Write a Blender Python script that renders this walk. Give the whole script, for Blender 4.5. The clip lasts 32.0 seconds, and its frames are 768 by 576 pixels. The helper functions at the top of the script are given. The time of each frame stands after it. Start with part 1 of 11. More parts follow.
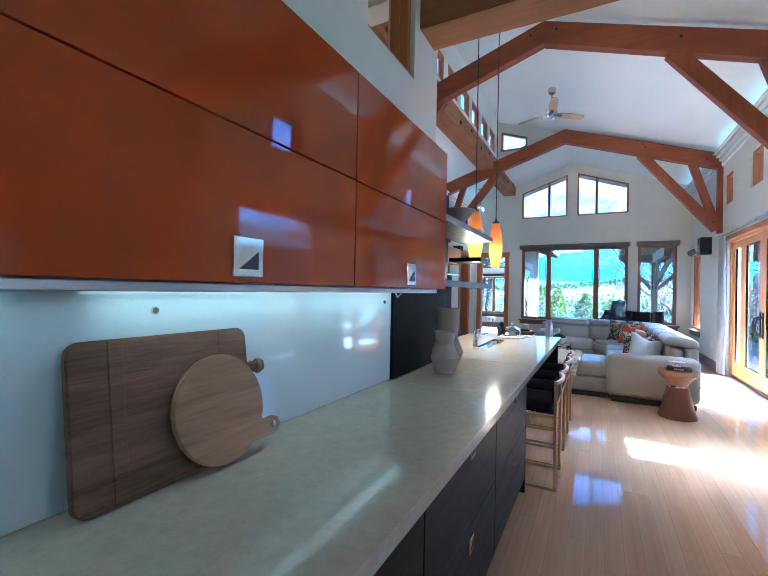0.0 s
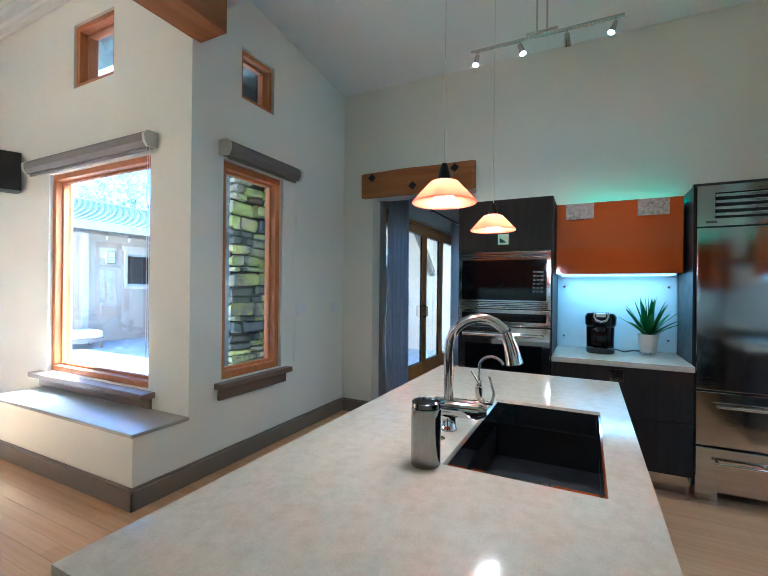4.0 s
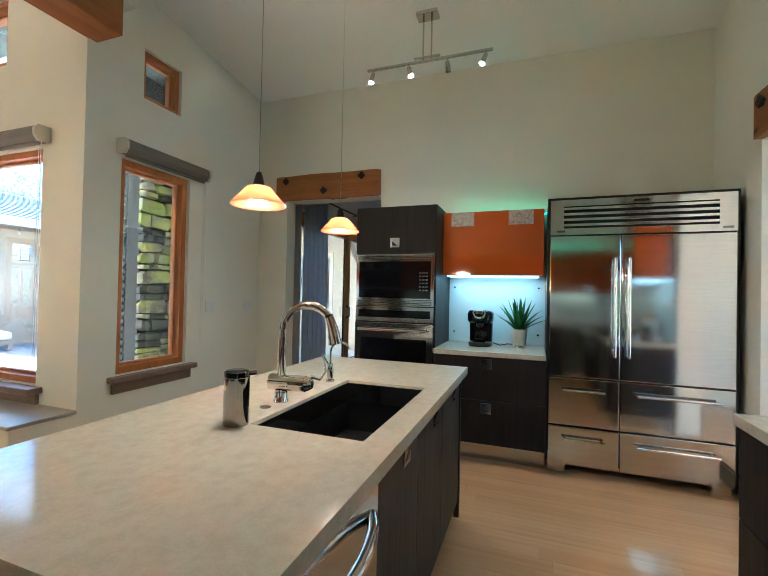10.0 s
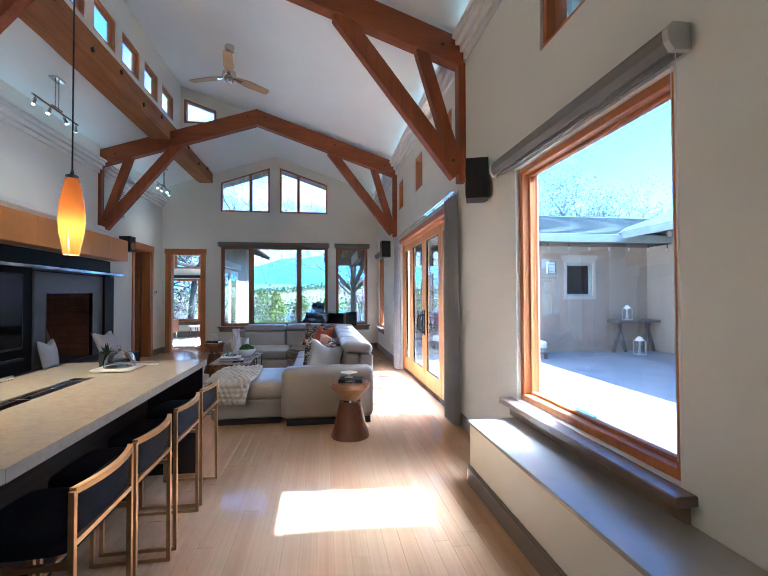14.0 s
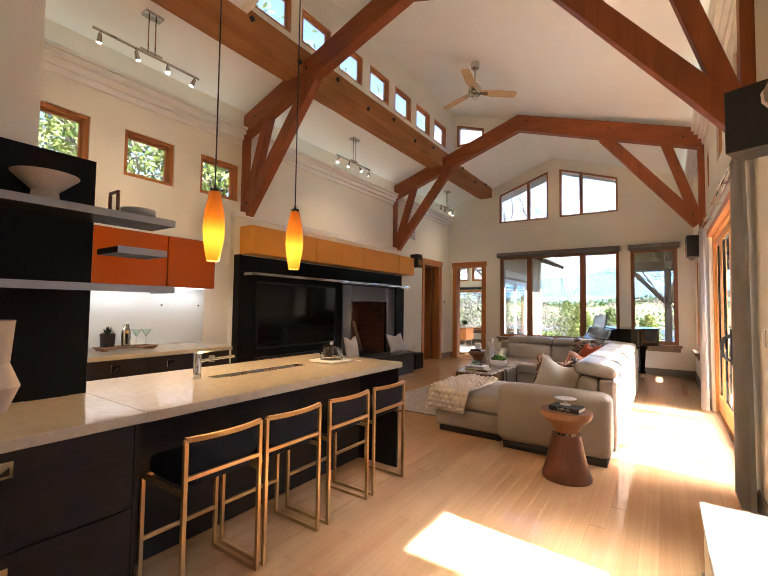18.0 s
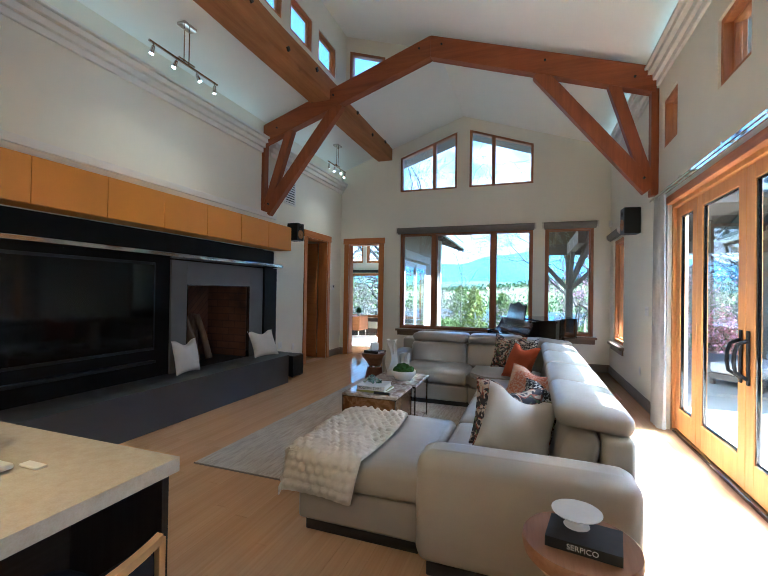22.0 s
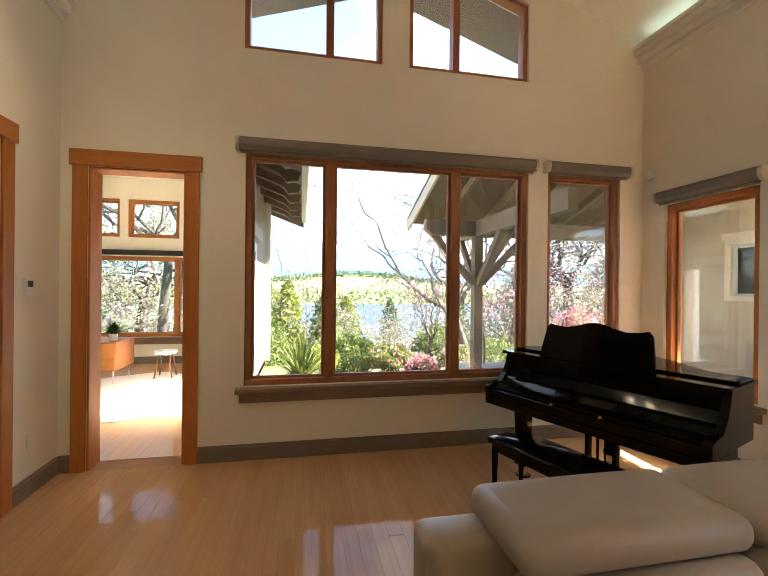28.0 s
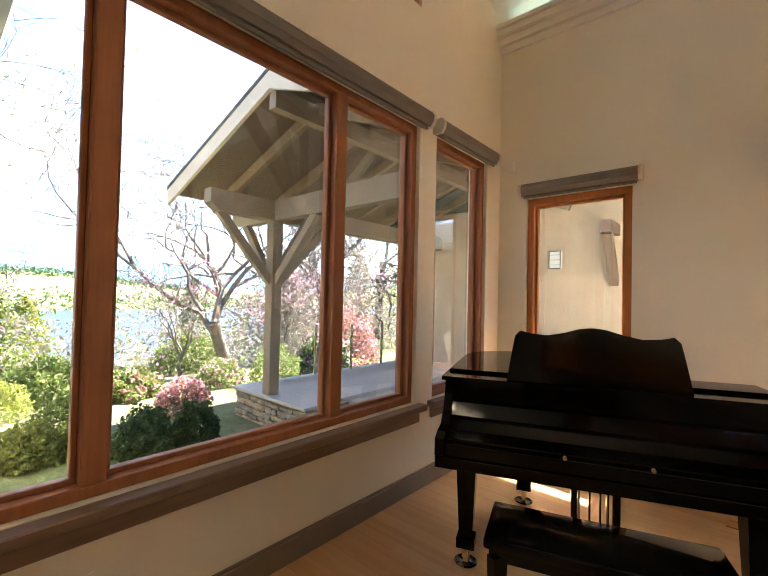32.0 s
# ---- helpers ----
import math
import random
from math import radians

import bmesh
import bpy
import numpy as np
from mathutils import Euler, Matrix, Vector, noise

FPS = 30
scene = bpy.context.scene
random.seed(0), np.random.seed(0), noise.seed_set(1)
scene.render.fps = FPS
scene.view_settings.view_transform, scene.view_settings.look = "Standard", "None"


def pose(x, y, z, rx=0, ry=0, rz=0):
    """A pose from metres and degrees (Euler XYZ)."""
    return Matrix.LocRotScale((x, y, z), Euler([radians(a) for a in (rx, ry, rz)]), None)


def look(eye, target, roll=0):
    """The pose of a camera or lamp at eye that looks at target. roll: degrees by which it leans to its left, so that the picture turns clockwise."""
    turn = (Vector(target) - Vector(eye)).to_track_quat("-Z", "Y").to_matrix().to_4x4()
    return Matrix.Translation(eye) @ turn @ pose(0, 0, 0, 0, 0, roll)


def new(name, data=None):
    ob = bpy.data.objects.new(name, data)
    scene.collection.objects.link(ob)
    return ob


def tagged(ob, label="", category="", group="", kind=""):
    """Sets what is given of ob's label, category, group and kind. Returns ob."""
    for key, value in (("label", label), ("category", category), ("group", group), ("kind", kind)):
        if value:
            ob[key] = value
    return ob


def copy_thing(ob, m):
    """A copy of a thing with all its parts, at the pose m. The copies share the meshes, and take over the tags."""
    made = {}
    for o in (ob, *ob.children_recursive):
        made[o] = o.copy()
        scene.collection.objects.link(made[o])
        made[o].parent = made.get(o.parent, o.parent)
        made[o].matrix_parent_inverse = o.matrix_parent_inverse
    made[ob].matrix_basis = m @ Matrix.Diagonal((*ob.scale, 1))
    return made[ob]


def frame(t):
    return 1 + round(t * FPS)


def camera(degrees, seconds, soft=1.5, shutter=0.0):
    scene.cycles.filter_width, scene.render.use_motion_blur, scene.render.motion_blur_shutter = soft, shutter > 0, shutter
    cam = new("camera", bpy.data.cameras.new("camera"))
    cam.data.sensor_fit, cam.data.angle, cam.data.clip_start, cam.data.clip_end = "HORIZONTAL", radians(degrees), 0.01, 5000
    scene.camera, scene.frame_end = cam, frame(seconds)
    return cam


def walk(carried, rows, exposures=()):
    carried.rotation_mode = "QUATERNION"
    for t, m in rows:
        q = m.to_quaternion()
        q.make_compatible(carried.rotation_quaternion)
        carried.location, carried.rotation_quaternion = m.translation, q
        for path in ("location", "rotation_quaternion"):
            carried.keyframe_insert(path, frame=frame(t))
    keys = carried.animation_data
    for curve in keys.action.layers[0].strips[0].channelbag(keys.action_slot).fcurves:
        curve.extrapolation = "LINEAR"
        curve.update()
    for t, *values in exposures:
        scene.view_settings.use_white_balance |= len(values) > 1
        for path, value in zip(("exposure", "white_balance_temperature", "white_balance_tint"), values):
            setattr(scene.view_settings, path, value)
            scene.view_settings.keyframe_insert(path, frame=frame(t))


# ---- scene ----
cam = camera(86.7, 32.0, soft=0.8)
PATH = [
    (0, (0.394, 0.587, 1.419), (-0.538, 2.357, 1.43), 1.1),
    (0.5, (0.355, 0.645, 1.414), (-0.258, 2.548, 1.44), 0.7),
    (1, (0.353, 0.694, 1.419), (0.039, 2.669, 1.45), 0.6),
    (1.5, (0.374, 0.781, 1.423), (0.328, 2.78, 1.45), 0.5),
    (2, (0.414, 0.863, 1.41), (0.666, 2.847, 1.431), 0.4),
    (2.5, (0.461, 0.882, 1.414), (1.133, 2.766, 1.424), -0.0),
    (3, (0.489, 0.872, 1.415), (1.661, 2.492, 1.42), 0.1),
    (3.5, (0.495, 0.85, 1.41), (2.069, 2.084, 1.411), 0.4),
    (4, (0.497, 0.815, 1.4), (2.285, 1.71, 1.401), 0.6),
    (4.5, (0.499, 0.76, 1.386), (2.418, 1.323, 1.389), 0.8),
    (6.5, (0.511, 0.57, 1.381), (2.409, -0.06, 1.382), 1.3),
    (7, (0.544, 0.467, 1.369), (2.364, -0.363, 1.371), 1.3),
    (7.5, (0.564, 0.328, 1.359), (2.336, -0.599, 1.367), 1.4),
    (8, (0.535, 0.279, 1.353), (2.345, -0.571, 1.366), 1.5),
    (8.5, (0.506, 0.247, 1.335), (2.425, -0.314, 1.351), 1.4),
    (9, (0.485, 0.223, 1.33), (2.483, 0.138, 1.354), 1.2),
    (9.5, (0.468, 0.236, 1.328), (2.432, 0.611, 1.355), 1.2),
    (10, (0.458, 0.298, 1.352), (2.339, 0.977, 1.38), 1.2),
    (10.5, (0.469, 0.468, 1.376), (2.208, 1.456, 1.408), 1.1),
    (11, (0.432, 0.693, 1.388), (1.888, 2.064, 1.423), 1.2),
    (11.5, (0.443, 0.926, 1.392), (1.484, 2.633, 1.443), 1.1),
    (12, (0.482, 1.126, 1.395), (1.182, 2.999, 1.447), 0.8),
    (12.5, (0.599, 1.365, 1.398), (1.05, 3.312, 1.449), 0.4),
    (13, (0.705, 1.664, 1.4), (1.009, 3.641, 1.452), 0.2),
    (13.5, (0.802, 1.967, 1.422), (1.084, 3.947, 1.459), -0.4),
    (15.5, (1.48, 2.768, 1.404), (1.875, 4.727, 1.463), 0.7),
    (16, (1.575, 2.783, 1.406), (1.634, 4.781, 1.477), 0.7),
    (16.5, (1.707, 2.71, 1.405), (1.371, 4.68, 1.487), 1.0),
    (17, (1.788, 2.63, 1.406), (1.126, 4.515, 1.5), 1.1),
    (17.5, (1.849, 2.65, 1.388), (0.925, 4.421, 1.488), 0.8),
    (18, (1.916, 2.719, 1.39), (0.785, 4.366, 1.481), 0.8),
    (18.5, (1.902, 2.816, 1.369), (0.645, 4.369, 1.451), 0.8),
    (19, (1.838, 3.003, 1.374), (0.525, 4.51, 1.442), 0.9),
    (19.5, (1.73, 3.227, 1.391), (0.458, 4.769, 1.447), 0.7),
    (20, (1.603, 3.517, 1.401), (0.469, 5.164, 1.445), 0.7),
    (20.5, (1.457, 3.813, 1.408), (0.488, 5.562, 1.441), 0.7),
    (21, (1.326, 4.113, 1.426), (0.485, 5.928, 1.45), 0.7),
    (21.5, (1.204, 4.46, 1.433), (0.466, 6.319, 1.456), 0.7),
    (22, (1.053, 4.788, 1.436), (0.377, 6.671, 1.456), 0.9),
    (22.5, (0.883, 5.134, 1.445), (0.252, 7.031, 1.465), 1.0),
    (23, (0.731, 5.544, 1.437), (0.147, 7.456, 1.46), 0.9),
    (23.5, (0.498, 5.925, 1.435), (0.016, 7.866, 1.461), 0.8),
    (24, (0.273, 6.312, 1.43), (-0.106, 8.275, 1.457), 0.8),
    (24.5, (0.016, 6.678, 1.438), (-0.278, 8.656, 1.464), 0.9),
    (25, (-0.285, 7.003, 1.455), (-0.502, 8.99, 1.486), 0.9),
    (25.5, (-0.5, 7.395, 1.459), (-0.658, 9.388, 1.492), 0.8),
    (27.5, (-1.056, 9.127, 1.554), (-0.755, 11.104, 1.554), 0.5),
    (28, (-1.152, 9.559, 1.543), (-0.756, 11.519, 1.54), 0.6),
    (28.5, (-1.214, 9.988, 1.509), (-0.692, 11.918, 1.513), 0.5),
    (29, (-1.223, 10.385, 1.46), (-0.487, 12.245, 1.475), 0.4),
    (29.5, (-1.181, 10.665, 1.479), (-0.189, 12.401, 1.487), 0.3),
    (30, (-1.249, 10.882, 1.458), (0.018, 12.43, 1.471), 0.5),
    (30.5, (-1.273, 11.007, 1.456), (0.211, 12.348, 1.483), 0.5),
    (31, (-1.243, 11.075, 1.455), (0.361, 12.27, 1.489), 0.4),
    (31.5, (-1.226, 11.241, 1.455), (0.421, 12.375, 1.488), 0.7),
    (32, (-1.361, 11.503, 1.444), (0.142, 12.821, 1.486), 1.3),
]
EXPOSURES = [
    (0.0, 3.55, 3700, 4), (2.5, 3.3, 3350, 1), (3.2, 3.35, 3550, 1), (4.0, 4.0, 3900, 2), (7.0, 4.05, 4300, 5), (8.0, 4.17, 4250, 4), (9.0, 4.22, 5000, 4), (10.0, 4.0, 4550, 0),
    (11.0, 3.25, 3550, 4), (12.0, 3.2, 3390, 8), (13.5, 3.15, 3640, 9), (15.5, 2.25, 5900, 0), (16.3, 2.45, 6000, -2), (17.0, 3.05, 6600, 14), (18.5, 3.2, 5450, 18),
    (20.0, 2.95, 4200, -1), (21.0, 2.82, 3700, -6), (22.0, 3.0, 4450, 2), (23.0, 3.25, 5250, 8), (25.0, 3.5, 6550, 9), (28.0, 3.35, 6650, 12), (30.0, 3.5, 7000, 14),
    (31.0, 3.82, 7400, 14), (32.0, 3.5, 6600, 14)]
walk(cam, [(t, look(eye, target, roll)) for t, eye, target, roll in PATH], EXPOSURES)

# ---- light ----
SUN_DIR = Vector((0.634, -0.045, 0.772)).normalized()
world = bpy.data.worlds.new("world")
scene.world = world
world.use_nodes = True
wt = world.node_tree
sky = wt.nodes.new("ShaderNodeTexSky")
sky.sky_type, sky.sun_disc = "NISHITA", False
sky.sun_elevation = math.asin(SUN_DIR.z)
sky.sun_rotation = math.atan2(SUN_DIR.x, SUN_DIR.y)
sky.air_density, sky.dust_density, sky.ozone_density = 1.0, 0.1, 3.0
# broken white cloud over the clear sky
wc = wt.nodes.new("ShaderNodeTexCoord")
cm = wt.nodes.new("ShaderNodeMapping")
cm.inputs["Scale"].default_value = (1.0, 1.0, 2.6)
cn = wt.nodes.new("ShaderNodeTexNoise")
cn.inputs["Scale"].default_value, cn.inputs["Detail"].default_value, cn.inputs["Roughness"].default_value = 2.6, 7.0, 0.62
cr_ = wt.nodes.new("ShaderNodeValToRGB")
cr_.color_ramp.elements[0].position, cr_.color_ramp.elements[1].position = 0.575, 0.73
cx = wt.nodes.new("ShaderNodeMix")
cx.data_type = "RGBA"
cx.inputs["B"].default_value = (4.2, 4.35, 4.5, 1.0)
wt.links.new(wc.outputs["Generated"], cm.inputs["Vector"])
wt.links.new(cm.outputs[0], cn.inputs["Vector"])
cs = wt.nodes.new("ShaderNodeSeparateXYZ")
ca = wt.nodes.new("ShaderNodeMath")
ca.operation, ca.inputs[1].default_value = "MULTIPLY_ADD", 0.13
wt.links.new(wc.outputs["Generated"], cs.inputs[0])
wt.links.new(cs.outputs["Y"], ca.inputs[0])
wt.links.new(cn.outputs[0], ca.inputs[2])
wt.links.new(ca.outputs[0], cr_.inputs[0])
wt.links.new(cr_.outputs[0], cx.inputs[0])
wt.links.new(sky.outputs[0], cx.inputs["A"])
wt.links.new(cx.outputs["Result"], wt.nodes["Background"].inputs[0])
wt.nodes["Background"].inputs[1].default_value = 0.085
sun = new("sun", bpy.data.lights.new("sun", "SUN"))
sun.data.energy, sun.data.angle, sun.data.color = 5.0, radians(0.6), (1.0, 0.95, 0.87)
sun.matrix_world = look(SUN_DIR * 40, (0, 0, 0))


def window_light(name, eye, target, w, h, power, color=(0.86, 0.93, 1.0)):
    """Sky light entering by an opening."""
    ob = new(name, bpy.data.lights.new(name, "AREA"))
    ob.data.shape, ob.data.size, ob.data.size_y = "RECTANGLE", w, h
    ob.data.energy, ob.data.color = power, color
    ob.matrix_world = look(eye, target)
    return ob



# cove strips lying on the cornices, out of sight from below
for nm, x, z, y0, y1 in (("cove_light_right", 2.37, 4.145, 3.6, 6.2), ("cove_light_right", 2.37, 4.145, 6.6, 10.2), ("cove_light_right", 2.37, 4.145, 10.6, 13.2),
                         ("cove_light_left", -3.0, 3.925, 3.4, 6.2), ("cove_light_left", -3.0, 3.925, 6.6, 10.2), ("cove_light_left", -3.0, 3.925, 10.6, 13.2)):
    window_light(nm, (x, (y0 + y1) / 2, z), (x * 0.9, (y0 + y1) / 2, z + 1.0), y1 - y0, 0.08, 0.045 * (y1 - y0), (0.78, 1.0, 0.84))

# ---- materials ----
def lin(r, g, b):
    return (r, g, b, 1.0)


class Mat:
    """A node material: base colour varied by two noises, with bump and roughness variation."""

    def __init__(self, name):
        self.m = bpy.data.materials.new(name)
        self.m.use_nodes = True
        self.t = self.m.node_tree
        self.b = self.t.nodes["Principled BSDF"]
        self.tc = self.t.nodes.new("ShaderNodeTexCoord")
        self.oi = None

    def node(self, kind, **sets):
        n = self.t.nodes.new(kind)
        for key, value in sets.items():
            n.inputs[key.replace("_", " ")].default_value = value
        return n

    def link(self, a, b):
        self.t.links.new(a, b)

    def coords(self, scale=(1, 1, 1), source="Object", rot=(0, 0, 0)):
        mp = self.t.nodes.new("ShaderNodeMapping")
        mp.inputs["Scale"].default_value = scale
        mp.inputs["Rotation"].default_value = rot
        self.link(self.tc.outputs[source], mp.inputs["Vector"])
        return mp.outputs["Vector"]

    def noise(self, vec, scale, detail=4.0, rough=0.55, dist=0.0):
        n = self.node("ShaderNodeTexNoise", Scale=scale, Detail=detail, Roughness=rough, Distortion=dist)
        self.link(vec, n.inputs["Vector"])
        return n.outputs["Fac"]

    def ramp(self, fac, stops):
        r = self.t.nodes.new("ShaderNodeValToRGB")
        while len(r.color_ramp.elements) < len(stops):
            r.color_ramp.elements.new(0.5)
        for el, (p, c) in zip(r.color_ramp.elements, stops):
            el.position, el.color = p, c
        self.link(fac, r.inputs["Fac"])
        return r.outputs["Color"]

    def mix(self, fac, a, b, mode="MIX"):
        n = self.t.nodes.new("ShaderNodeMix")
        n.data_type, n.blend_type = "RGBA", mode
        for sock, v in ((0, fac), (6, a), (7, b)):
            if isinstance(v, (float, int, tuple)):
                n.inputs[sock].default_value = v
            else:
                self.link(v, n.inputs[sock])
        return n.outputs[2]

    def random(self):
        if self.oi is None:
            self.oi = self.t.nodes.new("ShaderNodeObjectInfo")
        return self.oi.outputs["Random"]

    def bump(self, height, strength=0.2, dist=0.002):
        n = self.node("ShaderNodeBump", Strength=strength, Distance=dist)
        self.link(height, n.inputs["Height"])
        self.link(n.outputs["Normal"], self.b.inputs["Normal"])

    def base(self, c):
        if isinstance(c, tuple):
            self.b.inputs["Base Color"].default_value = c
        else:
            self.link(c, self.b.inputs["Base Color"])

    def set(self, **kw):
        for k, v in kw.items():
            sock = self.b.inputs[k.replace("_", " ")]
            if isinstance(v, (float, int, tuple)):
                sock.default_value = v
            else:
                self.link(v, sock)
        return self


def scaled(c, k):
    return (c[0] * k, c[1] * k, c[2] * k, 1.0)


def plain(name, c, rough=0.5, metal=0.0, var=0.12, scale=6.0, bump=0.08, bscale=90.0, coat=0.0, spec=0.5):
    """Painted or moulded surface with slight variation in tone and gloss."""
    m = Mat(name)
    v = m.coords()
    big, fine = m.noise(v, scale), m.noise(v, bscale, 6.0)
    col = m.ramp(big, [(0.3, scaled(c, 1 - var)), (0.7, scaled(c, 1 + var * 0.5))])
    m.base(m.mix(0.12, col, m.ramp(fine, [(0.3, scaled(c, 0.8)), (0.7, scaled(c, 1.1))])))
    r = m.ramp(m.noise(v, scale * 2.3), [(0.25, lin(*(3 * (max(rough - 0.06, 0.02),)))), (0.75, lin(*(3 * (rough + 0.06,))))])
    m.set(Roughness=r, Metallic=metal, Coat_Weight=coat, Specular_IOR_Level=spec)
    if bump:
        m.bump(fine, bump, 0.002)
    return m.m


def wood(name, light, dark, along="y", grain=14.0, rough=0.4, knots=True, ring=1.0, bump=0.15, vary=0.0, coat=0.0):
    """Wood with stretched grain along an axis of the object, in metres."""
    m = Mat(name)
    k = {"x": (0.07, 1, 1), "y": (1, 0.07, 1), "z": (1, 1, 0.07)}[along]
    v = m.coords(k)
    if vary:
        add = m.t.nodes.new("ShaderNodeVectorMath")
        add.operation = "MULTIPLY_ADD"
        add.inputs[1].default_value = (1, 1, 1)
        m.link(v, add.inputs[0])
        comb = m.t.nodes.new("ShaderNodeCombineXYZ")
        mul = m.t.nodes.new("ShaderNodeMath")
        mul.operation = "MULTIPLY"
        mul.inputs[1].default_value = 37.0
        m.link(m.random(), mul.inputs[0])
        for n in range(3):
            m.link(mul.outputs[0], comb.inputs[n])
        m.link(comb.outputs[0], add.inputs[2])
        v = add.outputs[0]
    g1 = m.noise(v, grain, 7.0, 0.6, 0.6)
    g2 = m.noise(v, grain * 5.5, 5.0, 0.6)
    big = m.noise(m.coords(), 1.7, 3.0)
    col = m.ramp(g1, [(0.28, dark), (0.5, m_mix(light, dark, 0.35)), (0.72, light)])
    col = m.mix(0.3, col, m.ramp(g2, [(0.3, dark), (0.65, light)]))
    col = m.mix(0.25, col, m.ramp(big, [(0.3, scaled(dark, 0.9)), (0.7, scaled(light, 1.08))]))
    if knots:
        vo = m.t.nodes.new("ShaderNodeTexVoronoi")
        vo.inputs["Scale"].default_value = 2.6
        m.link(m.coords({"x": (0.35, 1, 1), "y": (1, 0.35, 1), "z": (1, 1, 0.35)}[along]), vo.inputs["Vector"])
        col = m.mix(m.ramp(vo.outputs["Distance"], [(0.03, lin(1, 1, 1)), (0.075, lin(0, 0, 0))]), col, scaled(dark, 0.45))
    if vary:
        col = m.mix(1.0, col, m.ramp(m.random(), [(0.0, lin(1 - vary, 1 - vary, 1 - vary)), (1.0, lin(1, 1, 1))]), "MULTIPLY")
    m.base(col)
    m.set(Roughness=m.ramp(g1, [(0.3, lin(rough + .1, rough + .1, rough + .1)), (0.7, lin(rough, rough, rough))]), Coat_Weight=coat, Specular_IOR_Level=0.35)
    m.bump(g2, bump, 0.003)
    return m.m


def m_mix(a, b, f):
    return tuple(x * (1 - f) + y * f for x, y in zip(a, b))


def metal(name, c, rough=0.25, brush=None):
    m = Mat(name)
    k = {"x": (0.02, 1, 1), "y": (1, 0.02, 1), "z": (1, 1, 0.02), None: (1, 1, 1)}[brush]
    f = m.noise(m.coords(k), 160.0 if brush else 30.0, 4.0)
    m.base(m.mix(0.25, scaled(c, 1.0), m.ramp(f, [(0.3, scaled(c, 0.75)), (0.7, scaled(c, 1.1))])))
    m.set(Metallic=1.0, Roughness=m.ramp(f, [(0.3, lin(rough * .8, 0, 0)), (0.7, lin(rough * 1.25, 0, 0))]))
    m.bump(f, 0.04 if brush else 0.02, 0.001)
    return m.m


def glass(name, tint=(1, 1, 1), rough=0.0):
    m = Mat(name)
    m.base(lin(*tint))
    m.set(Transmission_Weight=1.0, Roughness=rough, IOR=1.45)
    return m.m


def see_through(mat, tint, share):
    """Cloth or frosted glass that lets part of the light through it, scattered."""
    nt = mat.node_tree
    out = next(n for n in nt.nodes if n.type == "OUTPUT_MATERIAL")
    old = out.inputs["Surface"].links[0].from_socket
    tr, mx = nt.nodes.new("ShaderNodeBsdfTranslucent"), nt.nodes.new("ShaderNodeMixShader")
    tr.inputs["Color"].default_value = (*tint, 1.0)
    mx.inputs["Fac"].default_value = share
    nt.links.new(old, mx.inputs[1])
    nt.links.new(tr.outputs[0], mx.inputs[2])
    nt.links.new(mx.outputs[0], out.inputs["Surface"])
    return mat


def emit(name, c, strength):
    m = Mat(name)
    m.base(scaled(c, 0.6))
    m.set(Emission_Color=lin(*c[:3]), Emission_Strength=strength, Roughness=0.4)
    return m.m


PLASTER = plain("plaster_warm_white", lin(0.82, 0.785, 0.66), 0.75, var=0.04, scale=1.2, bump=0.12, bscale=160)
CEILING = plain("ceiling_white", lin(0.91, 0.91, 0.86), 0.85, var=0.03, scale=1.0, bump=0.08, bscale=140)
CORNICE = plain("cornice_paint", lin(0.80, 0.78, 0.72), 0.6, var=0.03)
BASEBOARD = plain("taupe_trim_paint", lin(0.20, 0.155, 0.115), 0.5, var=0.08)
TRIM = wood("fir_trim", lin(0.55, 0.21, 0.050), lin(0.32, 0.105, 0.025), "z", 20, 0.42, knots=False)
TRIM_Y = wood("fir_trim_y", lin(0.53, 0.20, 0.048), lin(0.31, 0.10, 0.024), "y", 20, 0.42, knots=False)
TRIM_X = wood("fir_trim_x", lin(0.53, 0.20, 0.048), lin(0.31, 0.10, 0.024), "x", 20, 0.42, knots=False)
DOOR_FIR = wood("fir_door", lin(0.68, 0.34, 0.095), lin(0.48, 0.20, 0.05), "z", 18, 0.4, knots=False)
REDTRIM = wood("dark_fir_frame", lin(0.42, 0.17, 0.065), lin(0.23, 0.082, 0.033), "z", 20, 0.42, knots=False)
REDTRIM_X = wood("dark_fir_frame_x", lin(0.42, 0.17, 0.065), lin(0.23, 0.082, 0.033), "x", 20, 0.42, knots=False)
TIMBER_L = lin(0.33, 0.092, 0.020), lin(0.15, 0.038, 0.010)
TIMBER = wood("truss_timber", *TIMBER_L, "x", 9, 0.5, bump=0.3)
TIMBER_Z = wood("truss_timber_z", *TIMBER_L, "z", 9, 0.5, bump=0.3)
ROUGH_Y = wood("rough_sawn_beam_y", lin(0.44, 0.185, 0.052), lin(0.22, 0.08, 0.02), "y", 12, 0.65, bump=0.8)
ROUGH_X = wood("rough_sawn_beam_x", lin(0.40, 0.165, 0.048), lin(0.19, 0.07, 0.019), "x", 12, 0.65, bump=0.8)
BLACK_IRON = plain("black_iron", lin(0.015, 0.014, 0.013), 0.5, 0.3)
BLIND = plain("taupe_blind_fabric", lin(0.21, 0.185, 0.155), 0.8, var=0.08, bscale=300, bump=0.2)
